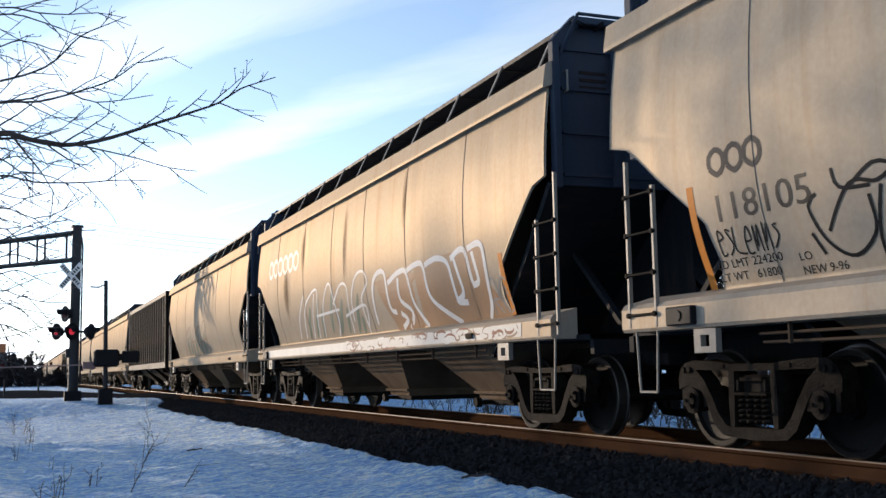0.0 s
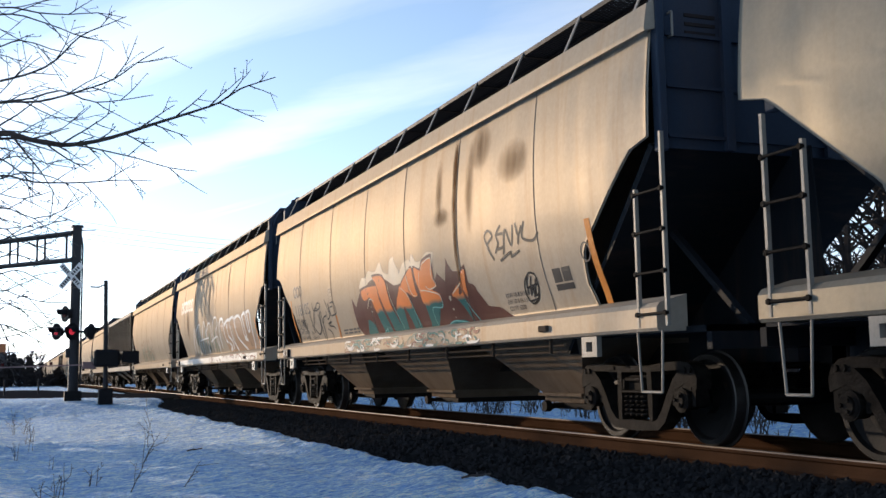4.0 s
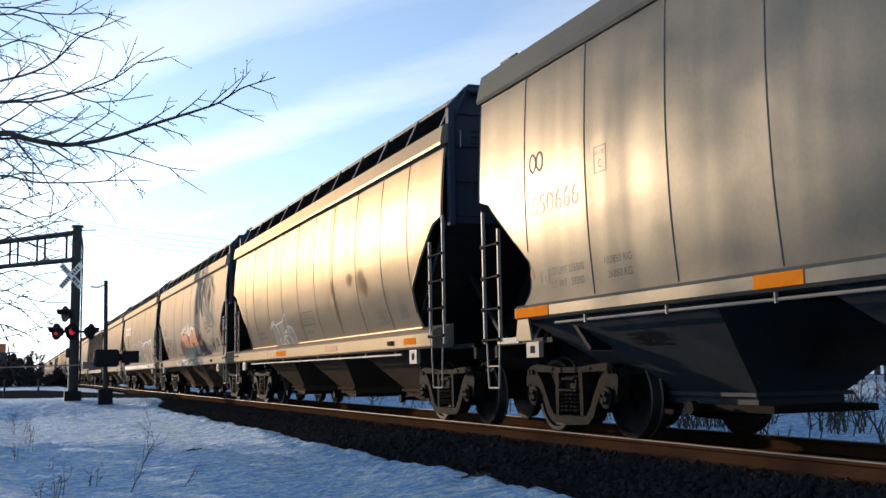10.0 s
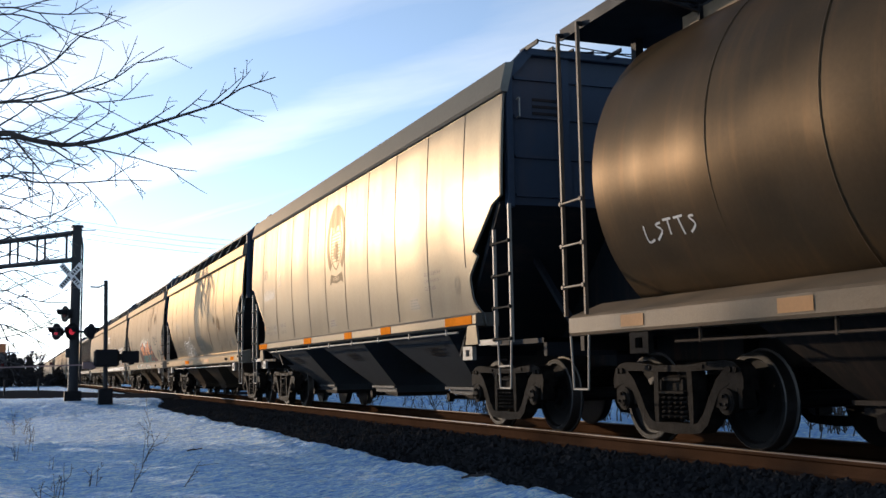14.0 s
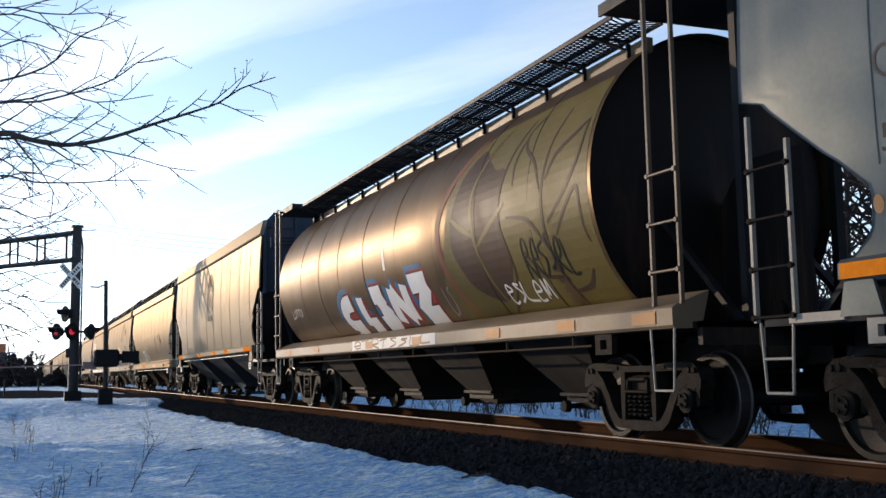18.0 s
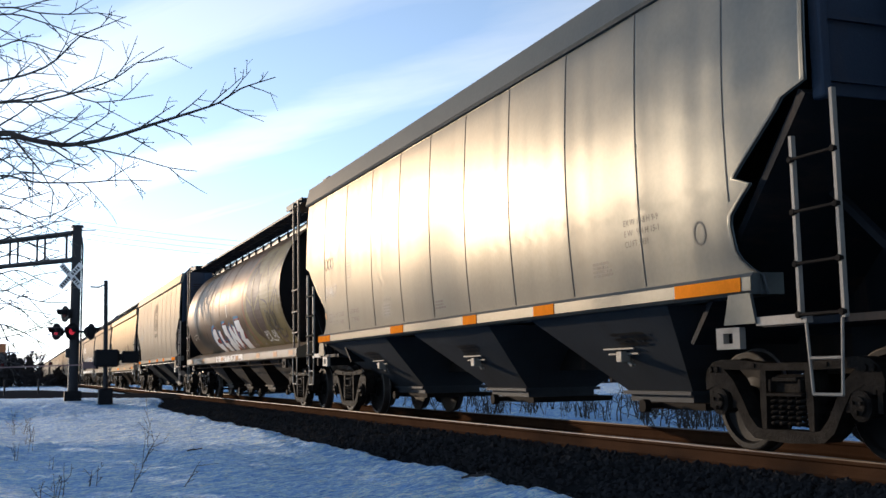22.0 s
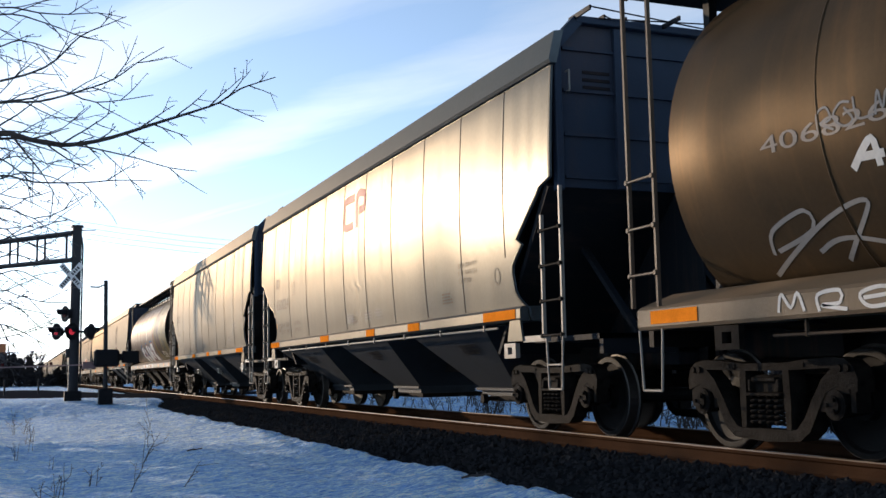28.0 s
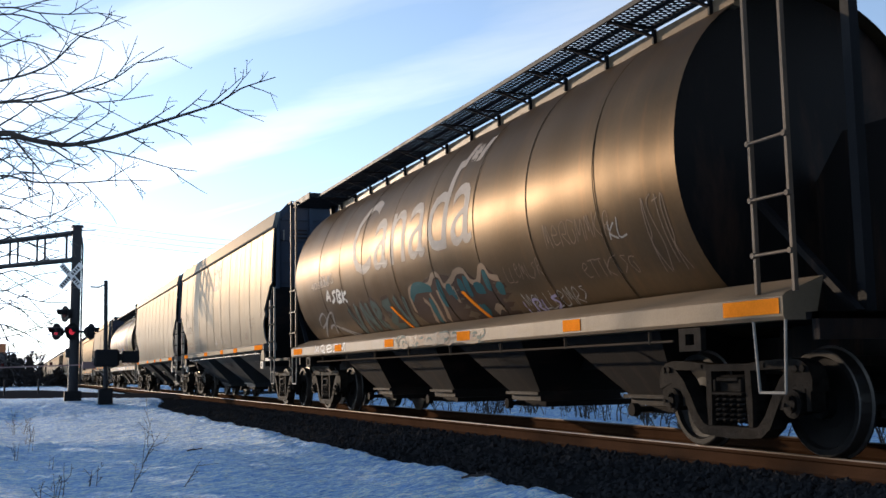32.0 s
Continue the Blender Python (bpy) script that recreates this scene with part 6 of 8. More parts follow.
def common_new(car, xf, number, ld, lt, kg, dark="ink"):
    zz = {"650666": 3.06, "650024": 2.74, "5467": 2.77}[number]
    # owner's mark in softer ink: the glare over it is in the colour
    marks(car, 6.36, zz, 0.36 if number[0] == "6" else 0.58, 0.22, 2 if number[0] == "6" else 3, "ink_soft", xf, w=0.026)
    stencil(car, number, 6.34, 2.24 if number != "650666" else 2.55, 0.235 if len(number) > 4 else 0.20, 1.14 if len(number) > 4 else 0.76, dark, xf)
    stencil(car, "LD LMT " + ld, 5.97, 1.835, 0.085, 0.78, dark, xf)
    stencil(car, "LT WT   " + lt, 5.95, 1.69, 0.085, 0.74, dark, xf)
    stencil(car, kg[0] + " KG", 4.76, 1.845, 0.075, 0.52, dark, xf)
    stencil(car, kg[1] + " KG", 4.72, 1.70, 0.075, 0.47, dark, xf)
    frame_box(car, 6.22, 6.02, 1.76, 1.905, xf, 0.02, dark)
    strip_paint(car, 6.14, 6.10, 1.76, 1.85, dark, xf, 0.007, "stencil", "")
    z = 2.80 if number == "650666" else 2.5
    frame_box(car, 4.84, 4.60, z, z + 0.27, xf, 0.012, dark)
    stencil(car, "PLATE", 4.81, z + 0.18, 0.045, 0.18, dark, xf)
    stencil(car, "C", 4.755, z + 0.045, 0.09, 0.07, dark, xf)
    bars(car, 0.5, 1.79, 0.40, 3, 0.028, dark, xf, 0.007, 3)
    bars(car, -4.12, 1.87, 0.40, 4, 0.026, dark, xf, 0.007, 8)
    for k, w in enumerate(("EX W 10-8 H 9-9", "E W   9-4 H 15-1", "CU FT 5431")):
        stencil(car, w, -4.80, 2.17 - k * 0.105, 0.06, 0.62 if k < 2 else 0.42, dark, xf)
    bm = bmesh.new()
    stroke(bm, [(-6.05 + 0.08 * math.cos(a), 1.95 + 0.1 * math.sin(a)) for a in np.linspace(0, 6.28, 13)], 0.02, xf, 0.008)
    part("stencil", bm, "sp_ghost", car)
    patch(car, "stencil", [(6.43 + 0.05 * math.cos(a), 1.89 + 0.07 * math.sin(a)) for a in np.linspace(0, 5.7, 10)], "tan_strip", xf, 0.007)
    bay = lambda y, z: float(np.interp(z, [0.5, 1.36], [0.52, 1.52]))
    for y in (4.9, 0.45, -3.9):
        bars(car, y, 1.14, 0.72, 3, 0.03, "ink", bay, 0.004, 9)


def paint_e(car):
    xf = surface(2, 7)
    common_new(car, xf, "650666", "226800", "59200", ("102850", "26850"))
    # round crest: ring, shield, leaf and ribbon
    bm = bmesh.new()
    stroke(bm, [(-0.08 + 0.55 * math.cos(a), 3.27 + 0.62 * math.sin(a)) for a in np.linspace(-0.9, 4.04, 30)], 0.16, xf, 0.007)
    part("crest_ring", bm, "crest", car, "dark ring of a crest")
    shield = [(0.24, 3.42), (-0.40, 3.42), (-0.40, 3.02), (-0.30, 2.86), (-0.08, 2.74), (0.14, 2.86), (0.24, 3.02)]
    bm = bmesh.new()
    stroke(bm, shield + shield[:1], 0.03, xf, 0.007)
    part("crest_shield", bm, "crest", car)
    for i in range(9):
        z = 3.36 - 0.06 * i
        k = 0.30 if z > 3.0 else 0.30 * (z - 2.70) / 0.3
        strip_paint(car, -0.08 + k, -0.08 - k, z, z + 0.018, "crest", xf, 0.007, "crest_line", "")
    leaf = []
    for i in range(22):
        a = math.pi / 2 + 2 * math.pi * i / 22
        r = (0.17 if i % 2 == 0 else 0.09) * (1.15 if i == 0 else 1)
        leaf.append((-0.08 + r * math.cos(a), 3.08 + 1.15 * r * math.sin(a)))
    patch(car, "crest_leaf", leaf, "crest", xf, 0.011, "dark leaf of a crest")
    patch(car, "crest_beast", [(0.22, 3.44), (0.20, 3.56), (0.28, 3.58), (0.30, 3.66), (0.22, 3.74), (0.10, 3.76), (0.02, 3.82), (-0.14, 3.84), (-0.30, 3.78), (-0.36, 3.66), (-0.38, 3.45), (-0.30, 3.45), (-0.27, 3.55), (-0.12, 3.56), (-0.04, 3.46), (0.04, 3.46), (0.08, 3.56), (0.13, 3.54), (0.14, 3.45)], "crest", xf, 0.007)
    patch(car, "crest_ribbon", [(0.36, 2.46), (0.28, 2.56), (0.28, 2.66), (-0.08, 2.60), (-0.46, 2.66), (-0.46, 2.56), (-0.54, 2.46), (-0.40, 2.50), (-0.08, 2.47), (0.22, 2.50)], "crest", xf, 0.012)
    stencil(car, "1881", 0.10, 2.52, 0.07, 0.36, "grey", xf, 0.016)


def paint_g(car):
    xf = surface(2, 8)
    common_new(car, xf, "5467", "226200", "59800", ("102550", "27150"))
    stencil(car, "WARNING", 2.85, 1.93, 0.055, 0.40, "ink", xf)
    bars(car, 2.88, 1.88, 0.42, 4, 0.03, "ink", xf, 0.007, 7)


def paint_h(car):
    xf = surface(2, 9)
    # paler ink on this car imitates glare washing over the letters
    common_new(car, xf, "650024", "226600", "59400", ("102750", "26950"), "ink_soft")
    for k in (0, 1):
        bars(car, 0.67 - 1.1 * k, 1.82, 0.40, 3, 0.03, "ink", xf, 0.007, k)
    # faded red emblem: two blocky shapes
    bm = bmesh.new()
    stroke(bm, [(0.10, 3.93), (0.60, 3.93), (0.70, 3.85), (0.70, 3.52), (0.62, 3.43), (0.15, 3.43)], 0.15, xf, 0.007)
    part("emblem", bm, "logo_red", car, "faded red block emblem")
    bm = bmesh.new()
    stroke(bm, [(-0.06, 3.36), (-0.06, 3.93), (-0.48, 3.93), (-0.56, 3.85), (-0.54, 3.72), (-0.46, 3.66), (-0.16, 3.66)], 0.14, xf, 0.008)
    part("emblem", bm, "logo_red", car, "faded red block emblem")
    bars(car, -1.0, 1.82, 0.4, 3, 0.03, "ink", xf, 0.007, 12)


def paint_f(car):
    xf, sill = surface(3, 10), surface(1.523)
    fat = [[(2.30, 2.06), (2.70, 2.02), (2.92, 1.82), (2.72, 1.62), (2.25, 1.60)], [(1.75, 2.12), (1.78, 1.62)], [(1.78, 1.60), (1.30, 1.60)], [(1.02, 2.10), (0.45, 2.10)], [(0.45, 2.08), (0.85, 1.86)],
           [(0.85, 1.86), (0.42, 1.74), (0.55, 1.60), (1.02, 1.60)], [(0.10, 1.60), (-0.02, 2.14)], [(-0.05, 2.12), (-0.55, 1.62)], [(-0.60, 1.62), (-0.70, 2.16)], [(-1.02, 2.14), (-1.72, 2.14)],
           [(-1.70, 2.10), (-1.10, 1.66)], [(-1.10, 1.62), (-1.80, 1.62)]]
    for tone, w, dy, dz, up, words in (("sp_blue", 0.50, 0.08, 0.03, 0.006, "blue sprayed edge of fat letters"), ("sp_red", 0.45, -0.05, -0.02, 0.0085, "red sprayed edge of fat letters"),
                                       ("sp_brown", 0.36, 0, 0, 0.011, ""), ("sp_white", 0.30, 0, 0, 0.0135, "fat white sprayed letters")):
        lines(car, [[(y + dy, z + dz) for y, z in st] for st in fat], w, tone, xf, up, label=words)
    # leaf painting on an olive ground
    patch(car, "spray_paint", [(-2.5, 1.5), (-2.45, 2.0), (-2.75, 2.5), (-2.9, 3.1), (-3.2, 3.7), (-4.0, 3.95), (-6.93, 3.95), (-6.93, 1.46), (-3.0, 1.46)], "sp_olive", xf, 0.006, "olive sprayed ground of a leaf painting")
    patch(car, "spray_paint", curvy(F_CORE[0]), "ghost_dark", xf, 0.009, "dark brown heart of a sprayed leaf")
    lines(car, F_ROSE, 0.16, "sp_rose", xf, 0.011, label="rose sprayed leaf edge", taper=True)
    for shape in F_PALE:
        lines(car, [shape], 0.08, "sp_olive", xf, 0.013, label="olive vein of a sprayed leaf", taper=True)
    for shape in F_DARK:
        lines(car, [shape], 0.055, "ghost_dark", xf, 0.013, label="dark line of a sprayed leaf", taper=True)
    scrawl(car, -4.2, -5.45, 1.62, 1.86, "fade_white", xf, 5, 0.03, 5, 0.018, label="white sprayed scrawl")
    scrawl(car, -5.1, -6.3, 1.85, 2.3, "sp_black", xf, 6, 0.032, 6, 0.018, label="black sprayed scrawl")
    scrawl(car, 7.0 - 0.2, 5.9, 2.0, 2.16, "fade_white", xf, 5, 0.022, 3)
    scrawl(car, -2.2, -2.5, 1.6, 2.0, "sp_grey", xf, 2, 0.02, 3)
    strip_paint(car, 0.02, -0.10, 2.45, 2.80, "fade_white", xf, 0.008, "placard", "pale paper placard")
    strip_paint(car, 2.0, -2.2, 1.17, 1.34, "fade_white", sill, 0.004, "spray_paint", "pale sprayed band on the sill")
    scrawl(car, 1.9, -2.0, 1.18, 1.33, "sp_tan", sill, 8, 0.03, 9, 0.009)
    for y in (7.2, 4.8, 1.2, -1.2, -4.03, -6.0, -7.6):
        strip_paint(car, y, y - 0.42, 1.19, 1.31, "tan_strip", sill, 0.010, label="faded tan strip")


def paint_i(car):
    xf, sill = surface(3, 11), surface(1.523)
    stencil(car, "Canada", 3.27, 2.50, 1.27, 5.5, "pale_word", xf, 0.005, 0.12)
    for a, b in ((-1.45, -1.62), (-1.98, -2.15)):
        strip_paint(car, a, b, 3.62, 3.95, "pale_word", xf, 0.008, "emblem", "", slant=-0.12)
    leaf = []
    for i in range(22):
        a = math.pi / 2 + 2 * math.pi * i / 22
        r = 0.15 if i % 2 == 0 else 0.07
        leaf.append((-1.86 + r * math.cos(a), 3.78 + r * math.sin(a)))
    patch(car, "emblem", leaf, "pale_word", xf, 0.008)
    stencil(car, "406826", 6.25, 2.47, 0.14, 1.4, "pale_word", xf)
    patch(car, "spray_paint", [(y, max(z, 1.47)) for y, z in I_GROUND[0]], "ghost_dark", xf, 0.006, "dark sprayed ground of teal letters")
    lines(car, I_EDGE, 0.085, "sp_tan", xf, 0.011, label="dull orange edges of teal letters")
    lines(car, I_TEAL, 0.17, "sp_cyan", xf, 0.012, label="teal sprayed letters", taper=True)
    piece(car, 4.2, 0.9, 1.5, 2.0, (4, 1, 5, 2, 4), [("ghost_dark", 0.24, 0, 0), ("sp_grey_green", 0.13, 0, 0)], xf, seed=32, label="faint grey-green sprayed letters")
    lines(car, I_BUB, 0.035, "sp_grey", xf, 0.010, "spray_tag", "grey outlined sprayed letters")
    lines(car, I_WHITE, 0.06, "fade_white", xf, 0.012, "spray_tag", "white sprayed scrawl")
    scrawl(car, 5.6, 4.6, 2.5, 2.7, "sp_grey", xf, 5, 0.02, 4)
    scrawl(car, -2.9, -3.9, 1.48, 1.66, "sp_violet", xf, 4, 0.03, 7, 0.012)
    scrawl(car, -4.2, -5.7, 2.15, 2.42, "ghost_pale", xf, 8, 0.012, 17, 0.008)
    scrawl(car, -3.0, -4.6, 1.52, 1.72, "sp_grey", xf, 9, 0.013, 27, 0.008)
    scrawl(car, -2.9, -3.9, 1.88, 2.08, "ghost_pale", xf, 7, 0.012, 28, 0.008)
    scrawl(car, -4.8, -5.9, 1.75, 1.95, "ghost_pale", xf, 7, 0.012, 29, 0.008)
    scrawl(car, -5.6, -5.95, 2.1, 2.3, "sp_grey", xf, 2, 0.02, 18)
    scrawl(car, -6.3, -6.75, 1.7, 2.4, "ghost_pale", xf, 4, 0.014, 19, loops=7)
    for a, z1 in ((1.5, 1.87), (-1.65, 1.89)):
        strip_paint(car, a, a - 0.12, 1.46, z1, "orange", xf, 0.02, slant=0.35)
    for a, b in ((8.06, 7.3), (4.73, 4.26), (1.69, 1.24), (-1.48, -1.94), (-4.6, -5.0), (-7.53, -8.46 + 0.2)):
        strip_paint(car, a, b, 1.19, 1.315, "orange", sill, 0.008)
    sill_swirls(car, 1.2, -2.4, sill, 20, ("sp_grey_green", "sp_tan"))
    scrawl(car, 6.3, 4.0, 1.18, 1.33, "fade_white", sill, 5, 0.03, 23, 0.005)


for key, rgb in dict(rust_orange=(0.55, 0.22, 0.04), tan_strip=(0.50, 0.27, 0.11), ink_soft=(0.10, 0.085, 0.07), sp_ghost=(0.17, 0.16, 0.13), ghost_dark=(0.06, 0.036, 0.024),
                     sp_grey_green=(0.075, 0.095, 0.075), ghost_pale=(0.20, 0.145, 0.10), silver_dim=(0.25, 0.225, 0.18)).items():
    M[key] = material(key, rgb, 0.5, scale=2, fine=30, bump=0.04, spec=0.03)


M["crest"] = material("crest", (0.075, 0.074, 0.066), 0.335, metal=0.20, scale=0.5, fine=20, bump=0.04, spec=0.0, edge=(0.82, 0.70, 0.57), rough_var=0.04)
M["ladder_brown"] = material("ladder_brown", (0.13, 0.095, 0.065), 0.5, dark=(0.06, 0.045, 0.03), scale=4, bump=0.1, spec=0.1)
M["sill_tan"] = material("sill_tan", (0.21, 0.155, 0.095), 0.45, dark=(0.10, 0.075, 0.045), scale=2, bump=0.1, streak=0.25, spec=0.06)
SEAMS_OLD = [5.85, 3.48, 1.22, -0.85, -3.05, -5.42]
SEAMS_SIL = [6.4, 5.36, 3.74, 2.24, 0.75, -0.7, -2.11, -3.63, -5.1, -6.4]

# centre of each car along the track when the clip begins
cars = {}
cars["C"] = old_hopper("covered_hopper_car", "beige covered hopper car with orange spray-painted letters and rust runs", "beige", SEAMS_OLD, 3)
cars["B"] = old_hopper("covered_hopper_car", "beige covered hopper car with brown and green spray-painted letters", "beige", SEAMS_OLD, 4)
cars["A"] = old_hopper("covered_hopper_car", "beige covered hopper car with faded spray paint low on its side", "beige", SEAMS_OLD, 5)
cars["D"] = old_hopper("covered_hopper_car", "silver-grey covered hopper car with pale outlined spray paint", "silver", SEAMS_SIL, 6, 0.008)
cars["E"] = new_hopper("covered_hopper_car", "smooth grey covered hopper car with a round crest and orange strips", "grey", 7)
cars["G"] = new_hopper("covered_hopper_car", "smooth grey covered hopper car with dark stencilled markings", "grey_cool", 8, shift=-0.12, rear=-0.08, piped=False)
cars["H"] = new_hopper("covered_hopper_car", "smooth grey covered hopper car with a faded red emblem", "grey_blue", 9, shift=0.06, front=0.16)
cars["F"] = tank_hopper("cylindrical_hopper_car", "brown cylindrical hopper car with white bubble letters and olive leaves", "brown", 10)
cars["I"] = tank_hopper("cylindrical_hopper_car", "brown cylindrical hopper car with a pale word and teal paint", "brown", 11)
cars["Z"] = rib_hopper("ribbed_hopper_car", "dark brown hopper car with upright side posts", "rib_dark")
cars["J"] = rib_hopper("ribbed_hopper_car", "dark rusty hopper car with braced end wall", "rib_dark")
CENTRE = {"Z": 53.5, "A": 36.1, "B": 18.62, "C": 1.187, "D": -16.195, "E": -33.32, "F": -50.75, "G": -68.16, "H": -85.14, "I": -102.65, "J": -120.35}


for key, car in list(cars.items()):
    car.matrix_basis = pose(0, CENTRE[key], 0)

# the head of the train, far down the line
for k in range(16):
    src = "Z" if k in (5, 11) else "A"
    key = "X%d" % k
    CENTRE[key] = 53.5 + 17.4 * (k + 1)
    cars[key] = copy_thing(cars[src], pose(0, CENTRE[key], 0))

for key, job in dict(C=paint_c, B=paint_b, A=paint_a, D=paint_d, E=paint_e, G=paint_g, H=paint_h, F=paint_f, I=paint_i).items():
    job(cars[key])


# ---------------------------------------------------------------- ties and ballast stones
def build_ties():
    bm = bmesh.new()
    box(bm, -1.30, 1.30, -0.115, 0.115, -0.36, -0.186, 0.012)
    me = finish(bm, "railway_tie", "tie")
    for i in range(130):
        ob = new("railway_tie", me)
        ob.matrix_basis = pose(random.uniform(-0.03, 0.03), 2.0 + i * 0.52, random.uniform(-0.006, 0.006), 0, 0, random.uniform(-1, 1))
        tagged(ob, "dark weathered wooden tie bedded in ballast", "railway tie", "ties under the rails", "structure")


build_ties()


def build_stones():
    rng = np.random.default_rng(5)
    n = 15000
    y = 5.5 + 38 * rng.random(n) ** 1.5
    x = np.where(rng.random(n) < 0.8, -2.75 + 1.9 * rng.random(n), -0.68 + 3.2 * rng.random(n))
    z = np.interp(np.abs(x), [0.6, 0.9, 1.4, 1.75, 2.25, 2.75], [-0.21, -0.185, -0.175, -0.20, -0.33, -0.50])
    keep = np.abs(np.abs(x) - 0.752) > 0.10
    x, y, z = x[keep], y[keep], z[keep]
    base = np.array([(1, 0, 0), (0, 1, 0), (0, 0, 1), (-1, 0, 0), (0, -1, 0), (0, 0, -1), (0.62, 0.62, 0.5), (-0.6, -0.55, 0.55)])
    tris = [(0, 6, 2), (6, 1, 2), (0, 1, 6), (1, 3, 2), (3, 7, 2), (7, 4, 2), (3, 4, 7), (4, 0, 2), (1, 0, 5), (3, 1, 5), (4, 3, 5), (0, 4, 5)]
    verts, faces = [], []
    for i in range(len(x)):
        s = rng.uniform(0.018, 0.042)
        v = base * rng.uniform(0.65, 1.25, (8, 1)) * s * rng.uniform(0.7, 1.3, 3)
        q = Euler(rng.uniform(0, 6.28, 3)).to_matrix()
        v = v @ np.array(q).T + (x[i], y[i], z[i] + rng.uniform(-0.01, 0.03))
        o = len(verts)
        verts.extend(map(tuple, v))
        faces.extend((a + o, b + o, c + o) for a, b, c in tris)
    me = sheet(verts, faces, "ballast_stones", "stone", False)
    tagged(new("ballast_stones", me), "loose dark crushed stones on the track shoulder", "ballast", kind="stuff")


build_stones()


# ---------------------------------------------------------------- road crossing
def build_road():
    xs = np.linspace(-70, 70, 90)
    verts, faces = [], []
    for x in xs:
        for k in (0.0, 0.25, 0.75, 1.0):
            y = 46.6 + 0.16 * x + (8.5 + 42.0 * min(1.0, max(0.0, (-2.0 - x) / 4.0))) * k
            verts.append((x, y, -0.075 + 0.02 * math.sin(k * math.pi) + (0.045 if abs(x) < 2 else 0) - (0.10 if k in (0, 1) else 0)))
    for i in range(len(xs) - 1):
        faces += [(i * 4 + j, (i + 1) * 4 + j, (i + 1) * 4 + j + 1, i * 4 + j + 1) for j in range(3)]
    tagged(new("road", sheet(verts, faces, "road", "asphalt")), "wet dark asphalt road over the tracks", "road", kind="structure")


build_road()


def signal_head(mast, at, lit, label):
    """Round black flasher: housing, backplate, hood, lens."""
    bm = bmesh.new()
    rod(bm, (0, -0.02, 0), (0, -0.05, 0), 0.33, 28)
    rod(bm, (0, -0.05, 0), (0, 0.20, 0), 0.30, 16, 0.16)
    head = part("signal_head", bm, "black", mast, label, at=at)
    bm = bmesh.new()
    n = 12
    prev = None
    for i in range(n + 1):
        a = math.pi * (-0.05 + 1.1 * i / n)
        row = [bm.verts.new((r * math.cos(a), y, r * math.sin(a))) for r, y in ((0.17, -0.05), (0.17, -0.38 + 0.12 * (1 - math.sin(a))), (0.185, -0.38 + 0.12 * (1 - math.sin(a))), (0.185, -0.05))]
        if prev:
            for j in range(3):
                bm.faces.new((prev[j], prev[j + 1], row[j + 1], row[j]))
        prev = row
    part("hood", bm, "black", head)
    bm = bmesh.new()
    rod(bm, (0, -0.052, 0), (0, -0.075, 0), 0.13, 20)
    part("lens", bm, "red_glow" if lit else "lens_dark", head, "glowing red lens" if lit else "dark red lens")


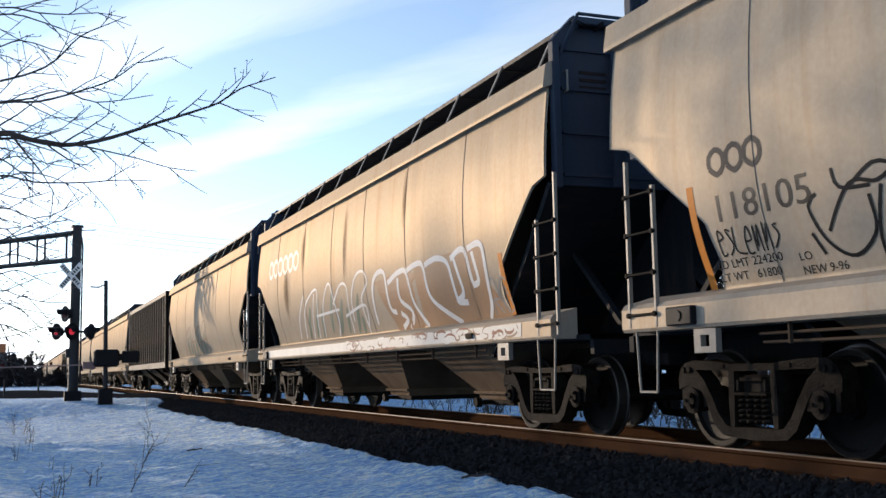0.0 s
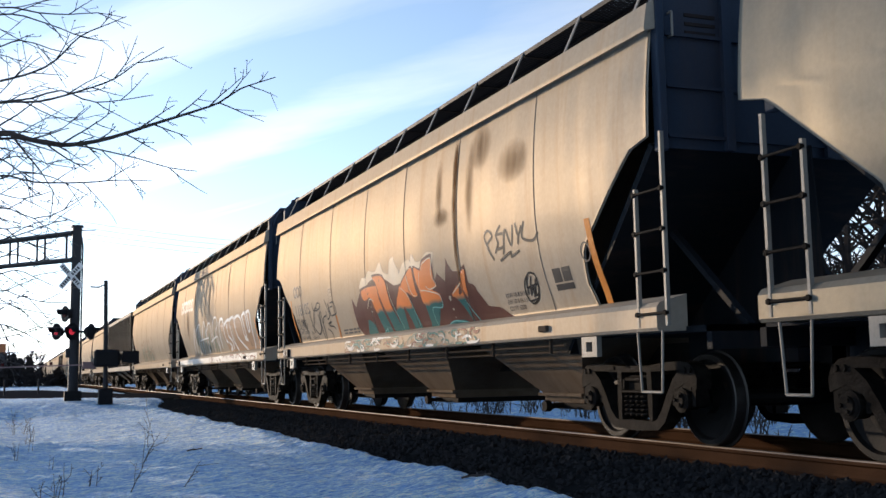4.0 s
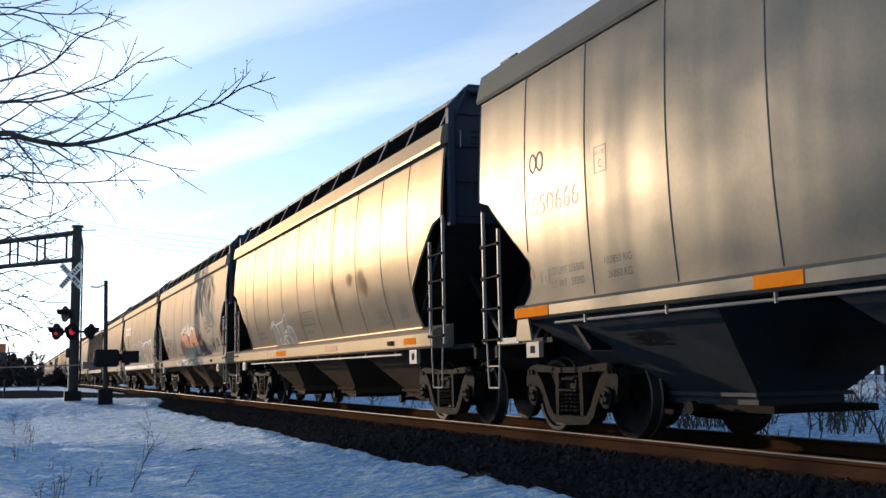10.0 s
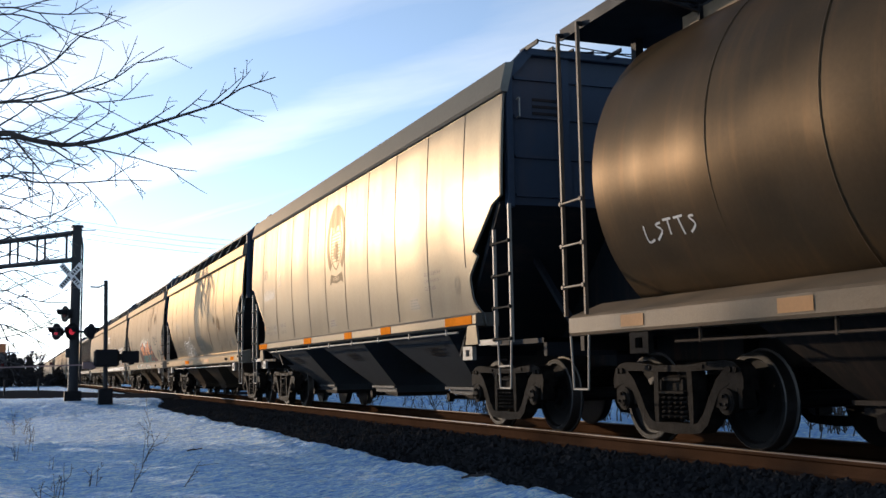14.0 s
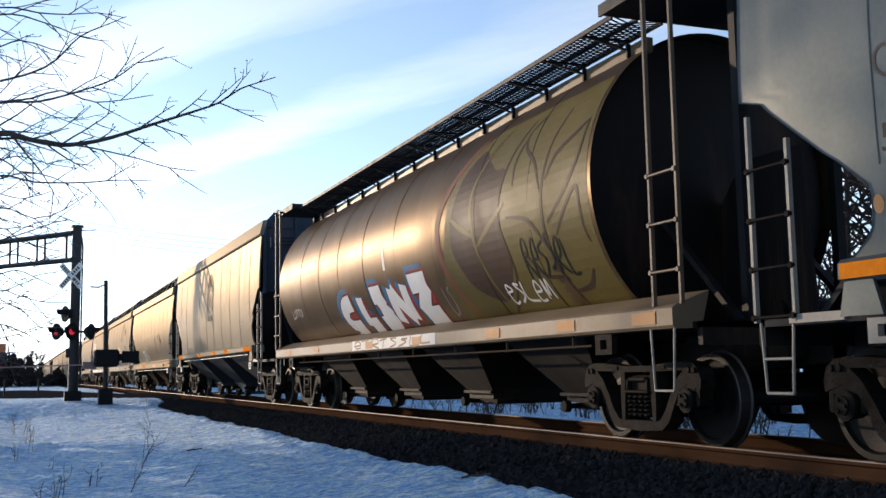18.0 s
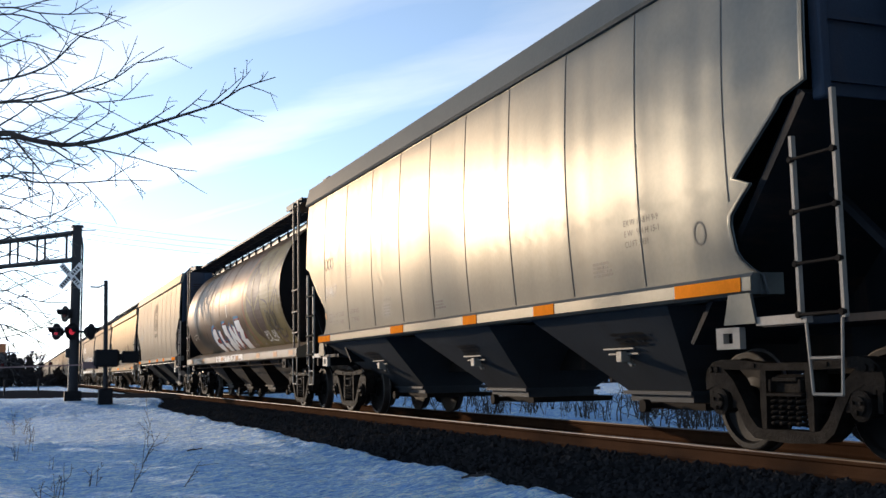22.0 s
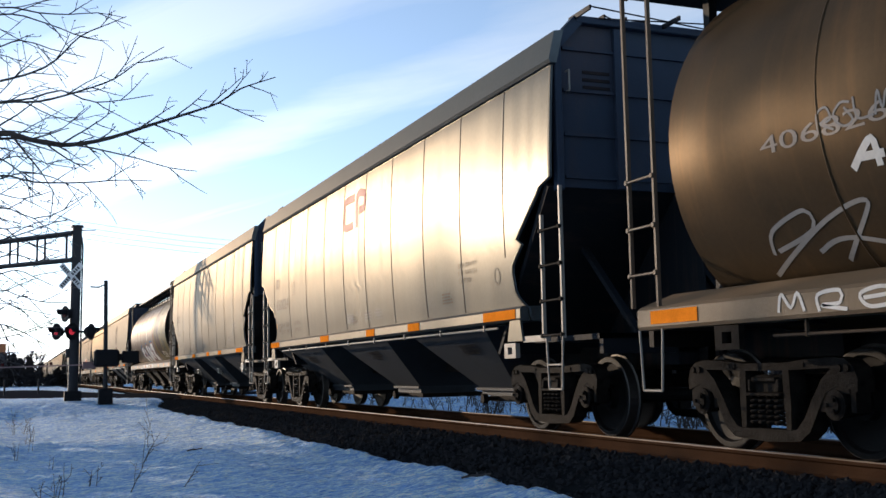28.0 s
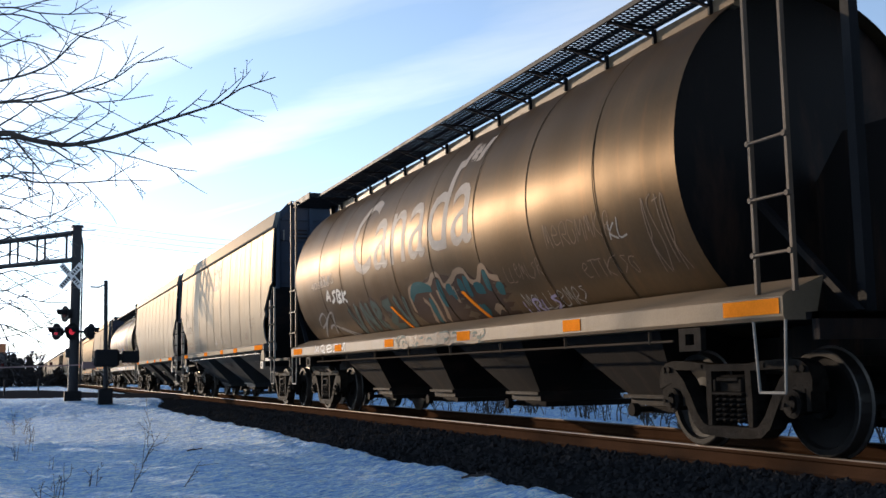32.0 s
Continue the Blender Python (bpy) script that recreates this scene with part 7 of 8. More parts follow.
def build_signal():
    mast = thing("crossing_signal", "dark steel cantilever crossing signal with flashing red lights", "crossing signal", at=pose(-5.2, 45.0, -0.12))
    bm = bmesh.new()
    rod(bm, (0, 0, 0.3), (0.05, 0, 6.95), 0.20, 16, 0.185)
    part("mast", bm, "mast", mast)
    bm = bmesh.new()
    box(bm, -0.32, 0.32, -0.32, 0.32, -0.3, 0.38, 0.03)
    part("base", bm, "black", mast)
    bm = bmesh.new()
    rod(bm, (0.05, 0, 6.90), (0.05, 0, 7.0), 0.24, 12)
    part("cap", bm, "mast", mast)
    d = Vector((-0.53, 0.85, 0))
    for z0, nm in ((6.70, 0), (5.62, 1)):
        bm = bmesh.new()
        for off in (-0.18, 0.18):
            side = Vector((0.85, 0.53, 0)) * off
            rod(bm, side + Vector((0.03, 0, z0)), side + d * 8.5 + Vector((0, 0, z0 + 0.15)), 0.075, 10)
        part("arm_chord", bm, "mast", mast)
    for k in (0.35, 2.4, 4.4, 6.4, 8.4):
        bm = bmesh.new()
        for off in (-0.18, 0.18):
            side = Vector((0.85, 0.53, 0)) * off
            p = side + d * k
            rod(bm, p + Vector((0, 0, 5.62 + 0.017 * k)), p + Vector((0, 0, 6.70 + 0.017 * k)), 0.045 if k not in (2.2,) else 0.06, 8)
        part("arm_post", bm, "mast", mast)
    bm = bmesh.new()
    pipe(bm, [(0.26, -0.05, 0.6), (0.27, -0.05, 6.2), (0.20, 0, 6.6)], 0.035, 8)
    part("conduit", bm, "mast", mast)
    bm = bmesh.new()
    rod(bm, (0.1, 0, 6.8), (0.75, -0.1, 6.82), 0.02, 6)
    part("antenna", bm, "mast", mast)
    turn = pose(-0.16, -0.26, 4.93, 0, 0, -22)
    for a in (48, -48):
        bm = bmesh.new()
        box(bm, -0.62, 0.62, -0.012, 0.012, -0.115, 0.115)
        blade = part("crossbuck_blade", bm, "white", mast, "white crossing board with dark letters", at=turn @ pose(0, 0.02 if a > 0 else -0.02, 0, 0, a, 0))
        bm = bmesh.new()
        for x in np.arange(-0.52, 0.5, 0.105):
            if abs(x) > 0.10:
                box(bm, x - 0.03, x + 0.03, -0.016, -0.012, -0.065, 0.065)
        part("lettering", bm, "ink", blade)
    signal_head(mast, pose(-0.32, -0.15, 3.42, 0, 0, -66), False, "black round flasher head turned to the road")
    signal_head(mast, pose(-0.62, -0.10, 2.72, 0, 0, -58), True, "black round flasher head with a red light")
    signal_head(mast, pose(-0.05, -0.32, 2.72, 0, 0, -40), True, "black round flasher head with a red light")
    signal_head(mast, pose(0.62, 0.05, 2.72, 0, 0, 115), False, "black round flasher head seen from behind")
    bm = bmesh.new()
    rod(bm, (-0.75, -0.05, 2.72), (0.72, 0, 2.72), 0.045, 8)
    part("cross_arm", bm, "mast", mast)
    bm = bmesh.new()
    box(bm, -0.22, 0.18, -0.20, 0.25, 2.45, 3.0, 0.03)
    part("junction_box", bm, "mast", mast)
    bm = bmesh.new()
    box(bm, -0.30, -0.16, -0.1, 0.1, 1.70, 2.05, 0.02)
    part("relay_box", bm, "mast", mast)


build_signal()


def build_gate():
    g = thing("crossing_gate", "dark lowered crossing gate on a pole with a counterweight", "crossing gate", at=pose(-4.1, 43.0, -0.05))
    bm = bmesh.new()
    rod(bm, (0, 0, 0), (-0.05, 0, 4.55), 0.085, 12, 0.075)
    part("pole", bm, "mast", g)
    bm = bmesh.new()
    box(bm, -0.26, 0.26, -0.26, 0.26, -0.2, 0.40, 0.03)
    part("base", bm, "black", g)
    bm = bmesh.new()
    pipe(bm, [(-0.05, 0, 4.40), (-0.32, 0, 4.28), (-0.62, 0.1, 4.30)], 0.03, 6)
    part("bracket_arm", bm, "mast", g)
    bm = bmesh.new()
    box(bm, -0.45, 0.48, -0.28, 0.28, 1.22, 1.88, 0.08)
    part("gate_motor", bm, "black", g, "black gate motor housing")
    bm = bmesh.new()
    box(bm, 0.42, 0.62, -0.08, 0.08, 1.45, 1.72)
    box(bm, 0.58, 1.22, -0.14, 0.14, 1.36, 1.82, 0.03)
    part("counterweight", bm, "black", g, "black slab counterweight")
    bm = bmesh.new()
    d = Vector((-0.80, 0.60, 0))
    bar(bm, (-0.35, 0.1, 1.32), Vector((-0.35, 0.1, 1.25)) + d * 8.0, 0.16, 0.05)
    box(bm, -0.85, -0.35, 0.0, 0.22, 1.16, 1.42, 0.02)
    part("gate_arm", bm, "gate_stripe", g, "red and white gate arm seen against the light")
    for k in (2.0, 4.2, 6.4):
        bm = bmesh.new()
        p = Vector((-0.35, 0.1, 1.34)) + d * k
        rod(bm, p, p + Vector((0, 0, 0.10)), 0.06, 10)
        part("gate_light", bm, "lens_dark", g)


M["gate_stripe"] = material("gate_stripe", (0.20, 0.13, 0.12), 0.6, scale=3, bump=0.1)
build_gate()


# ---------------------------------------------------------------- bare tree
def tube_path(verts, faces, pts, r0, r1, n=5):
    """A tapering tube through pts, added to plain vertex and face lists."""
    prev = None
    for i, p in enumerate(pts):
        d = pts[min(i + 1, len(pts) - 1)] - pts[max(i - 1, 0)]
        q = d.to_track_quat("Z", "Y")
        r = r0 + (r1 - r0) * i / max(1, len(pts) - 1)
        o = len(verts)
        verts.extend((p + q @ Vector((r * math.cos(6.2832 * k / n), r * math.sin(6.2832 * k / n), 0)))[:] for k in range(n))
        if prev is not None:
            faces.extend((prev + k, prev + (k + 1) % n, o + (k + 1) % n, o + k) for k in range(n))
        prev = o


def rounded(ctrl, step):
    out = [ctrl[0]]
    for i in range(len(ctrl) - 1):
        a, b = ctrl[i], ctrl[i + 1]
        pa, pb = ctrl[max(i - 1, 0)], ctrl[min(i + 2, len(ctrl) - 1)]
        n = max(2, int((b - a).length / step))
        for j in range(1, n + 1):
            t = j / n
            out.append(0.5 * ((2 * a) + (b - pa) * t + (2 * pa - 5 * a + 4 * b - pb) * t * t + (3 * a - pa - 3 * b + pb) * t ** 3))
    return out


def sprout(verts, faces, rng, p, d, length, r, depth):
    """A twig with bends, buds and side twigs."""
    pts = [p]
    steps = max(3, int(length / 0.07))
    for i in range(steps):
        d = (d + Vector((rng.uniform(-0.11, 0.11), rng.uniform(-0.11, 0.11), rng.uniform(-0.11, 0.10)))).normalized()
        pts.append(pts[-1] + d * (length / steps))
    tube_path(verts, faces, pts, r, max(0.0022, r * 0.4), 4)
    for q in pts[1::2]:
        if rng.random() < 0.5:
            e = Vector((rng.uniform(-1, 1), rng.uniform(-1, 1), rng.uniform(-0.6, 1))).normalized()
            tube_path(verts, faces, [q, q + e * 0.012, q + e * 0.022], 0.0048, 0.002, 4)
    if depth > 0:
        for i in range(1, steps):
            if rng.random() < 0.40:
                side = d.cross(Vector((rng.uniform(-1, 1), rng.uniform(-1, 1), rng.uniform(-1, 1)))).normalized()
                nd = (d * 0.75 + side * 0.75 + Vector((0.1, 0, -0.05))).normalized()
                sprout(verts, faces, rng, pts[i], nd, length * rng.uniform(0.25, 0.6), r * 0.6, depth - 1)


def build_tree():
    rng = random.Random(12)
    tree = thing("bare_tree", "bare leafless tree with fine dark twigs beside the snow field", "tree", at=pose(0, 0, 0))
    foot = Vector((-9.6, 9.6, -0.75))
    verts, faces = [], []
    trunk = rounded([foot, foot + Vector((0.05, 0, 1.5)), foot + Vector((0.2, -0.1, 3.2)), foot + Vector((0.15, 0, 5.2)), foot + Vector((0.3, 0.1, 7.5))], 0.3)
    tube_path(verts, faces, trunk, 0.19, 0.05, 12)
    ob = new("trunk", sheet(verts, faces, "trunk", "bark"))
    ob.parent = tree
    tw_v, tw_f = [], []

    def limb(r0, sprouts, depth_y, *points):
        # points: along the sheet of branches nine metres ahead, in hundredths of its width and height
        eye = Vector(EYE)
        ctrl = [eye + (Vector((-7.33 + 0.455 * a, 9.0, 3.81 - 0.463 * b + 0.041 * a)) - eye) * (1 + (depth_y + 0.10 * i) / 9.0) for i, (a, b) in enumerate(points)]
        start = ctrl[0]
        root = foot + Vector((0.15, 0, max(1.2, start.z - 0.4 + 0.75)))
        ctrl = [root, (root + start) / 2 + Vector((0, 0, -0.06))] + ctrl
        pts = rounded(ctrl, 0.10)
        v, f = [], []
        tube_path(v, f, pts, r0 * 1.35, max(0.0034, r0 * 0.15), 7)
        o = new("limb", sheet(v, f, "limb", "bark"))
        o.parent = tree
        for k in range(sprouts):
            i = int(len(pts) * (0.42 + 0.56 * k / sprouts))
            d = (pts[min(i + 1, len(pts) - 1)] - pts[i - 1]).normalized()
            s = 1 if k % 2 else -1
            nd = (d * 0.8 + Vector((0.1, rng.uniform(-0.5, 0.5), s * rng.uniform(0.35, 0.8)))).normalized()
            fade = 1 - 0.55 * k / sprouts
            sprout(tw_v, tw_f, rng, pts[i], nd, rng.uniform(0.28, 0.85) * fade, r0 * 0.2 * fade + 0.0034, 2 if k % 3 != 2 else 1)

    limb(0.030, 18, 0.0, (-0.2, 2.36), (0.5, 2.47), (1.0, 2.58), (1.6, 2.53), (2.1, 2.40), (2.6, 2.24), (3.2, 2.06), (3.8, 1.86), (4.2, 1.60), (4.88, 1.38))
    limb(0.016, 9, 0.1, (-0.1, 2.45), (1.2, 2.58), (1.9, 2.74), (2.4, 2.88), (2.9, 3.05), (3.4, 3.13))
    limb(0.017, 9, -0.2, (-0.2, 1.84), (0.6, 1.80), (1.3, 1.62), (1.9, 1.40), (2.3, 1.10), (2.78, 0.80))
    limb(0.014, 8, 0.3, (-0.2, 1.83), (0.5, 1.74), (1.0, 1.60), (1.6, 1.82), (2.6, 1.70))
    limb(0.016, 8, 0.0, (-0.3, 1.50), (0.5, 1.28), (0.9, 1.05), (1.3, 0.62), (1.8, 0.38), (2.1, 0.24))
    limb(0.014, 9, 0.4, (-0.2, 0.12), (0.6, 0.20), (1.1, 0.22), (1.6, 0.18), (2.05, 0.26))
    limb(0.013, 8, -0.3, (-0.2, 0.26), (0.7, 0.38), (1.2, 0.58), (1.7, 0.70))
    limb(0.014, 9, 0.2, (-0.2, 3.08), (0.6, 3.22), (1.4, 3.26), (2.0, 3.24), (2.6, 3.28))
    limb(0.012, 8, 0.5, (-0.2, 2.32), (0.8, 2.36), (1.2, 2.15), (1.5, 1.90))
    limb(0.012, 8, -0.2, (-0.2, 3.62), (0.6, 3.85), (1.1, 3.72), (1.5, 3.45))
    limb(0.011, 8, 0.3, (-0.2, 4.25), (0.5, 4.08), (0.9, 3.95), (1.2, 3.9))
    limb(0.011, 8, 0.0, (-0.2, 4.85), (0.3, 4.72), (0.6, 4.85), (0.95, 5.05))
    limb(0.010, 7, 0.2, (-0.2, 5.25), (0.4, 5.38), (0.95, 5.55))
    limb(0.010, 7, -0.1, (-0.2, 5.9), (0.4, 5.82), (0.95, 5.62))
    limb(0.010, 7, 0.4, (-0.2, 5.5), (0.2, 5.85), (0.45, 6.2))
    limb(0.012, 8, 0.2, (-0.3, 0.9), (0.3, 0.7), (0.8, 0.85), (1.4, 1.0))
    limb(0.012, 8, 0.6, (-0.3, 2.9), (0.3, 2.75), (0.8, 2.9), (1.3, 3.0))
    limb(0.011, 7, 0.1, (-0.3, 3.4), (0.4, 3.5), (0.9, 3.38))
    limb(0.012, 10, 0.1, (-0.2, 3.95), (0.3, 4.15), (0.7, 4.35), (1.05, 4.45))
    limb(0.012, 10, 0.3, (-0.2, 4.55), (0.3, 4.45), (0.7, 4.6), (1.15, 4.5))
    limb(0.012, 10, -0.1, (-0.2, 5.05), (0.35, 5.15), (0.75, 5.3), (1.2, 5.35))
    limb(0.011, 9, 0.2, (-0.2, 5.65), (0.3, 5.7), (0.7, 5.95), (1.0, 6.15))
    limb(0.011, 9, 0.0, (-0.2, 3.2), (0.4, 3.05), (0.9, 3.15), (1.5, 3.5))
    # the crown that stands out of view
    for k in range(9):
        a = 1.2 + k * 0.55
        d = Vector((math.cos(a), math.sin(a), 0.6)).normalized()
        sprout(tw_v, tw_f, rng, foot + Vector((0.2, 0, 3.6 + 0.35 * k)), d, rng.uniform(1.6, 2.4), 0.03, 2)
    o = new("twigs", sheet(tw_v, tw_f, "twigs", "bark"))
    o.parent = tree
    tagged(o, "fine bare twigs with buds", kind="stuff")


build_tree()


# ---------------------------------------------------------------- weeds in the snow, brush beyond the track
def dry_weed(name, x, y, height, lean, seed, label):
    rng = random.Random(seed)
    verts, faces = [], []
    z = float(ground_height(np.array(x), np.array(y))) - 0.05
    for k in range(rng.randint(1, 3)):
        p = Vector((x + rng.uniform(-0.06, 0.06), y + rng.uniform(-0.06, 0.06), z))
        sprout(verts, faces, rng, p, Vector((lean, rng.uniform(-0.1, 0.1), 1)).normalized(), height * rng.uniform(0.7, 1.0), 0.006, 2)
    return tagged(new(name, sheet(verts, faces, name, "weed")), label, "weed", "dry weeds in the snow")


dry_weed("dry_weed", -5.85, 14.0, 1.05, 0.45, 3, "tall dry branching weed stalk standing in the snow")
for i, (x, y, h) in enumerate(((-6.72, 14.2, 0.42), (-6.60, 14.4, 0.5), (-6.85, 14.1, 0.35), (-7.3, 30.5, 0.9), (-7.0, 31, 0.6), (-6.9, 24, 0.5), (-7.2, 21, 0.45), (-6.6, 19, 0.3), (-5.3, 13.6, 0.6),
                               (-6.2, 15.2, 0.35), (-6.95, 26.5, 0.55), (-6.4, 17.2, 0.3), (-7.35, 34, 0.7))):
    dry_weed("dry_weed", x, y, h, 0.1 if i != 8 else 0.7, 20 + i, "thin dry weed stalks poking out of the snow")


def build_brush():
    rng = random.Random(9)
    verts, faces = [], []
    for i in range(120):
        # clumps of upright stems with open snow between them
        x, y = 5.2 + 8 * rng.random() ** 1.3, 6 + 48 * rng.random() ** 1.3
        z = float(ground_height(np.array(x), np.array(y))) - 0.05
        tall = rng.uniform(0.35, 1.35)
        for k in range(rng.randint(4, 13)):
            sprout(verts, faces, rng, Vector((x + rng.gauss(0, 0.22), y + rng.gauss(0, 0.4), z)),
                   Vector((rng.uniform(-0.35, 0.35), rng.uniform(-0.35, 0.35), 1)).normalized(), tall * rng.uniform(0.5, 1.0), rng.uniform(0.007, 0.02), 1)
    tagged(new("brush", sheet(verts, faces, "brush", "weed")), "low bare brush in the snow beyond the track", "brush", kind="stuff")


build_brush()


def fallen_stick(x, y, length, turn):
    bm = bmesh.new()
    pipe(bm, [(-length / 2, 0, 0), (-length * 0.1, 0.03, 0.012), (length * 0.2, 0.02, 0.008), (length / 2, -0.03, 0.02)], 0.012, 6)
    rod(bm, (length * 0.1, 0.02, 0.01), (length * 0.25, 0.12, 0.03), 0.007, 5)
    ob = new("fallen_stick", finish(bm, "fallen_stick", "bark"))
    ob.matrix_basis = pose(x, y, float(ground_height(np.array(x), np.array(y))) + 0.03, 0, 0, turn)
    tagged(ob, "short dark stick lying on the snow", "stick", "sticks on the snow")


fallen_stick(-2.62, 10.55, 0.34, 8)
fallen_stick(-4.3, 19.0, 0.3, 30)


def build_woods(name, spots, low, high, label, seed, thick=0.05):
    """Far bare trees: stems with fans of twigs."""
    rng = random.Random(seed)
    verts, faces = [], []
    for x, y in spots:
        h = rng.uniform(low, high)
        p = Vector((x, y, -0.6))
        top = p + Vector((rng.uniform(-0.4, 0.4), rng.uniform(-0.4, 0.4), h))
        tube_path(verts, faces, [p, (p + top) / 2, top], thick * h * 0.25, 0.02, 5)
        for k in range(26):
            t = rng.uniform(0.2, 1.0)
            a = rng.uniform(0, 6.28)
            q = p + (top - p) * t
            e = Vector((math.cos(a), math.sin(a), rng.uniform(0.4, 1.2))).normalized() * h * rng.uniform(0.15, 0.38) * (1.2 - 0.6 * t)
            m = q + e * 0.5 + Vector((0, 0, 0.1))
            tube_path(verts, faces, [q, m, q + e], thick * 0.7, 0.015, 3)
            for j in range(4):
                f = Vector((rng.uniform(-1, 1), rng.uniform(-1, 1), rng.uniform(-0.2, 1))) * h * 0.10
                tube_path(verts, faces, [m, m + f * 0.6, m + f], thick * 0.45, 0.012, 3)
    tagged(new(name, sheet(verts, faces, name, "woods", False)), label, "woods", kind="stuff")


_r = random.Random(3)
build_woods("far_woods", [(-7 + _r.uniform(-9, 2.5), 165 + _r.uniform(-12, 25)) for _ in range(60)] + [(_r.uniform(-4, 9), 330 + _r.uniform(-30, 40)) for _ in range(60)],
            3.0, 5.0, "dark bare trees far beyond the crossing", 4, 0.09)
build_woods("track_woods", [(_r.uniform(14, 40), _r.uniform(5, 120)) for _ in range(280)], 5.0, 9.0, "dark bare woods beyond the track", 6, 0.10)


def build_far_hedge():
    """Low dark brush and bushes along the far side of the field."""
    rng = random.Random(14)
    verts, faces = [], []
    for k in range(5200):
        x, y = rng.uniform(-16, 1.2), rng.uniform(150, 176)
        top = 1.7 + 0.5 * math.sin(x * 2.1) + 0.4 * math.sin(x * 5.3 + 1) + 2.5 * math.exp(-((x + 7.6) / 1.3) ** 2) + 1.2 * math.exp(-((x + 11.5) / 1.5) ** 2)
        z = -0.4 + top * rng.random() ** 0.8
        d = Vector((rng.uniform(-1, 1), rng.uniform(-1, 1), rng.uniform(-1, 1))).normalized()
        e = d.orthogonal().normalized()
        c, w = Vector((x, y, z)), rng.uniform(0.10, 0.30)
        n = len(verts)
        verts += [c - d * w - e * w * 0.5, c + d * w - e * w * 0.5, c + d * w + e * w * 0.5, c - d * w + e * w * 0.5]
        faces.append((n, n + 1, n + 2, n + 3))
    tagged(new("far_brush", sheet(verts, faces, "far_brush", "woods", False)), "dark low brush far beyond the crossing", "brush", kind="stuff")


build_far_hedge()


def build_house():
    h = thing("house", "dark far house with a light orange brick chimney", "house", at=pose(-10.3, 170, -0.4))
    bm = bmesh.new()
    box(bm, -11, 1.0, 0, 8, 0, 2.4)
    part("wall", bm, "shingle", h)
    bm = bmesh.new()
    slab(bm, [(-11.4, 2.35), (1.6, 2.35), (1.0, 4.9), (-8.4, 4.9)], lambda u, v, w: Vector((u, -0.3 + 8.6 * w, v)), 1.0)
    part("roof", bm, "shingle", h)
    bm = bmesh.new()
    box(bm, -0.2, 1.0, 2.0, 3.2, 0, 6.4)
    box(bm, -0.3, 1.1, 1.9, 3.3, 6.1, 6.3)
    part("chimney", bm, "brick", h, "orange brick chimney, sunlight put into its colour")


build_house()


def build_roadside():
    for i, (x, y) in enumerate(((-7.9, 60), (-6.2, 64), (-8.6, 75))):
        bm = bmesh.new()
        rod(bm, (0, 0, -0.3), (0, 0, 1.1), 0.05, 8)
        ob = new("post", finish(bm, "post", "mast"))
        ob.matrix_basis = pose(x, y, -0.35)
        tagged(ob, "short dark roadside post in snow", "post", "roadside posts")
    for i in range(4):
        verts, faces = [], []
        z = 12.6 - 0.42 * i
        pts = [Vector((-30 + 5 * k, 78 + 1.2 * k, z + 0.0028 * (5 * k - 40) ** 2 - 0.11 * k)) for k in range(19)]
        tube_path(verts, faces, pts, 0.013, 0.013, 4)
        ob = new("power_line", sheet(verts, faces, "power_line", "black"))
        tagged(ob, "thin black overhead cable against the sky", "cable", "overhead cables")
    bm = bmesh.new()
    for x in (-30, 60):
        rod(bm, (x, 78 + (x + 30) * 0.24, -0.5), (x, 78 + (x + 30) * 0.24, 14.5), 0.14, 8)
    tagged(new("utility_pole", finish(bm, "utility_pole", "bark")), "plain wooden utility pole", "pole")


build_roadside()


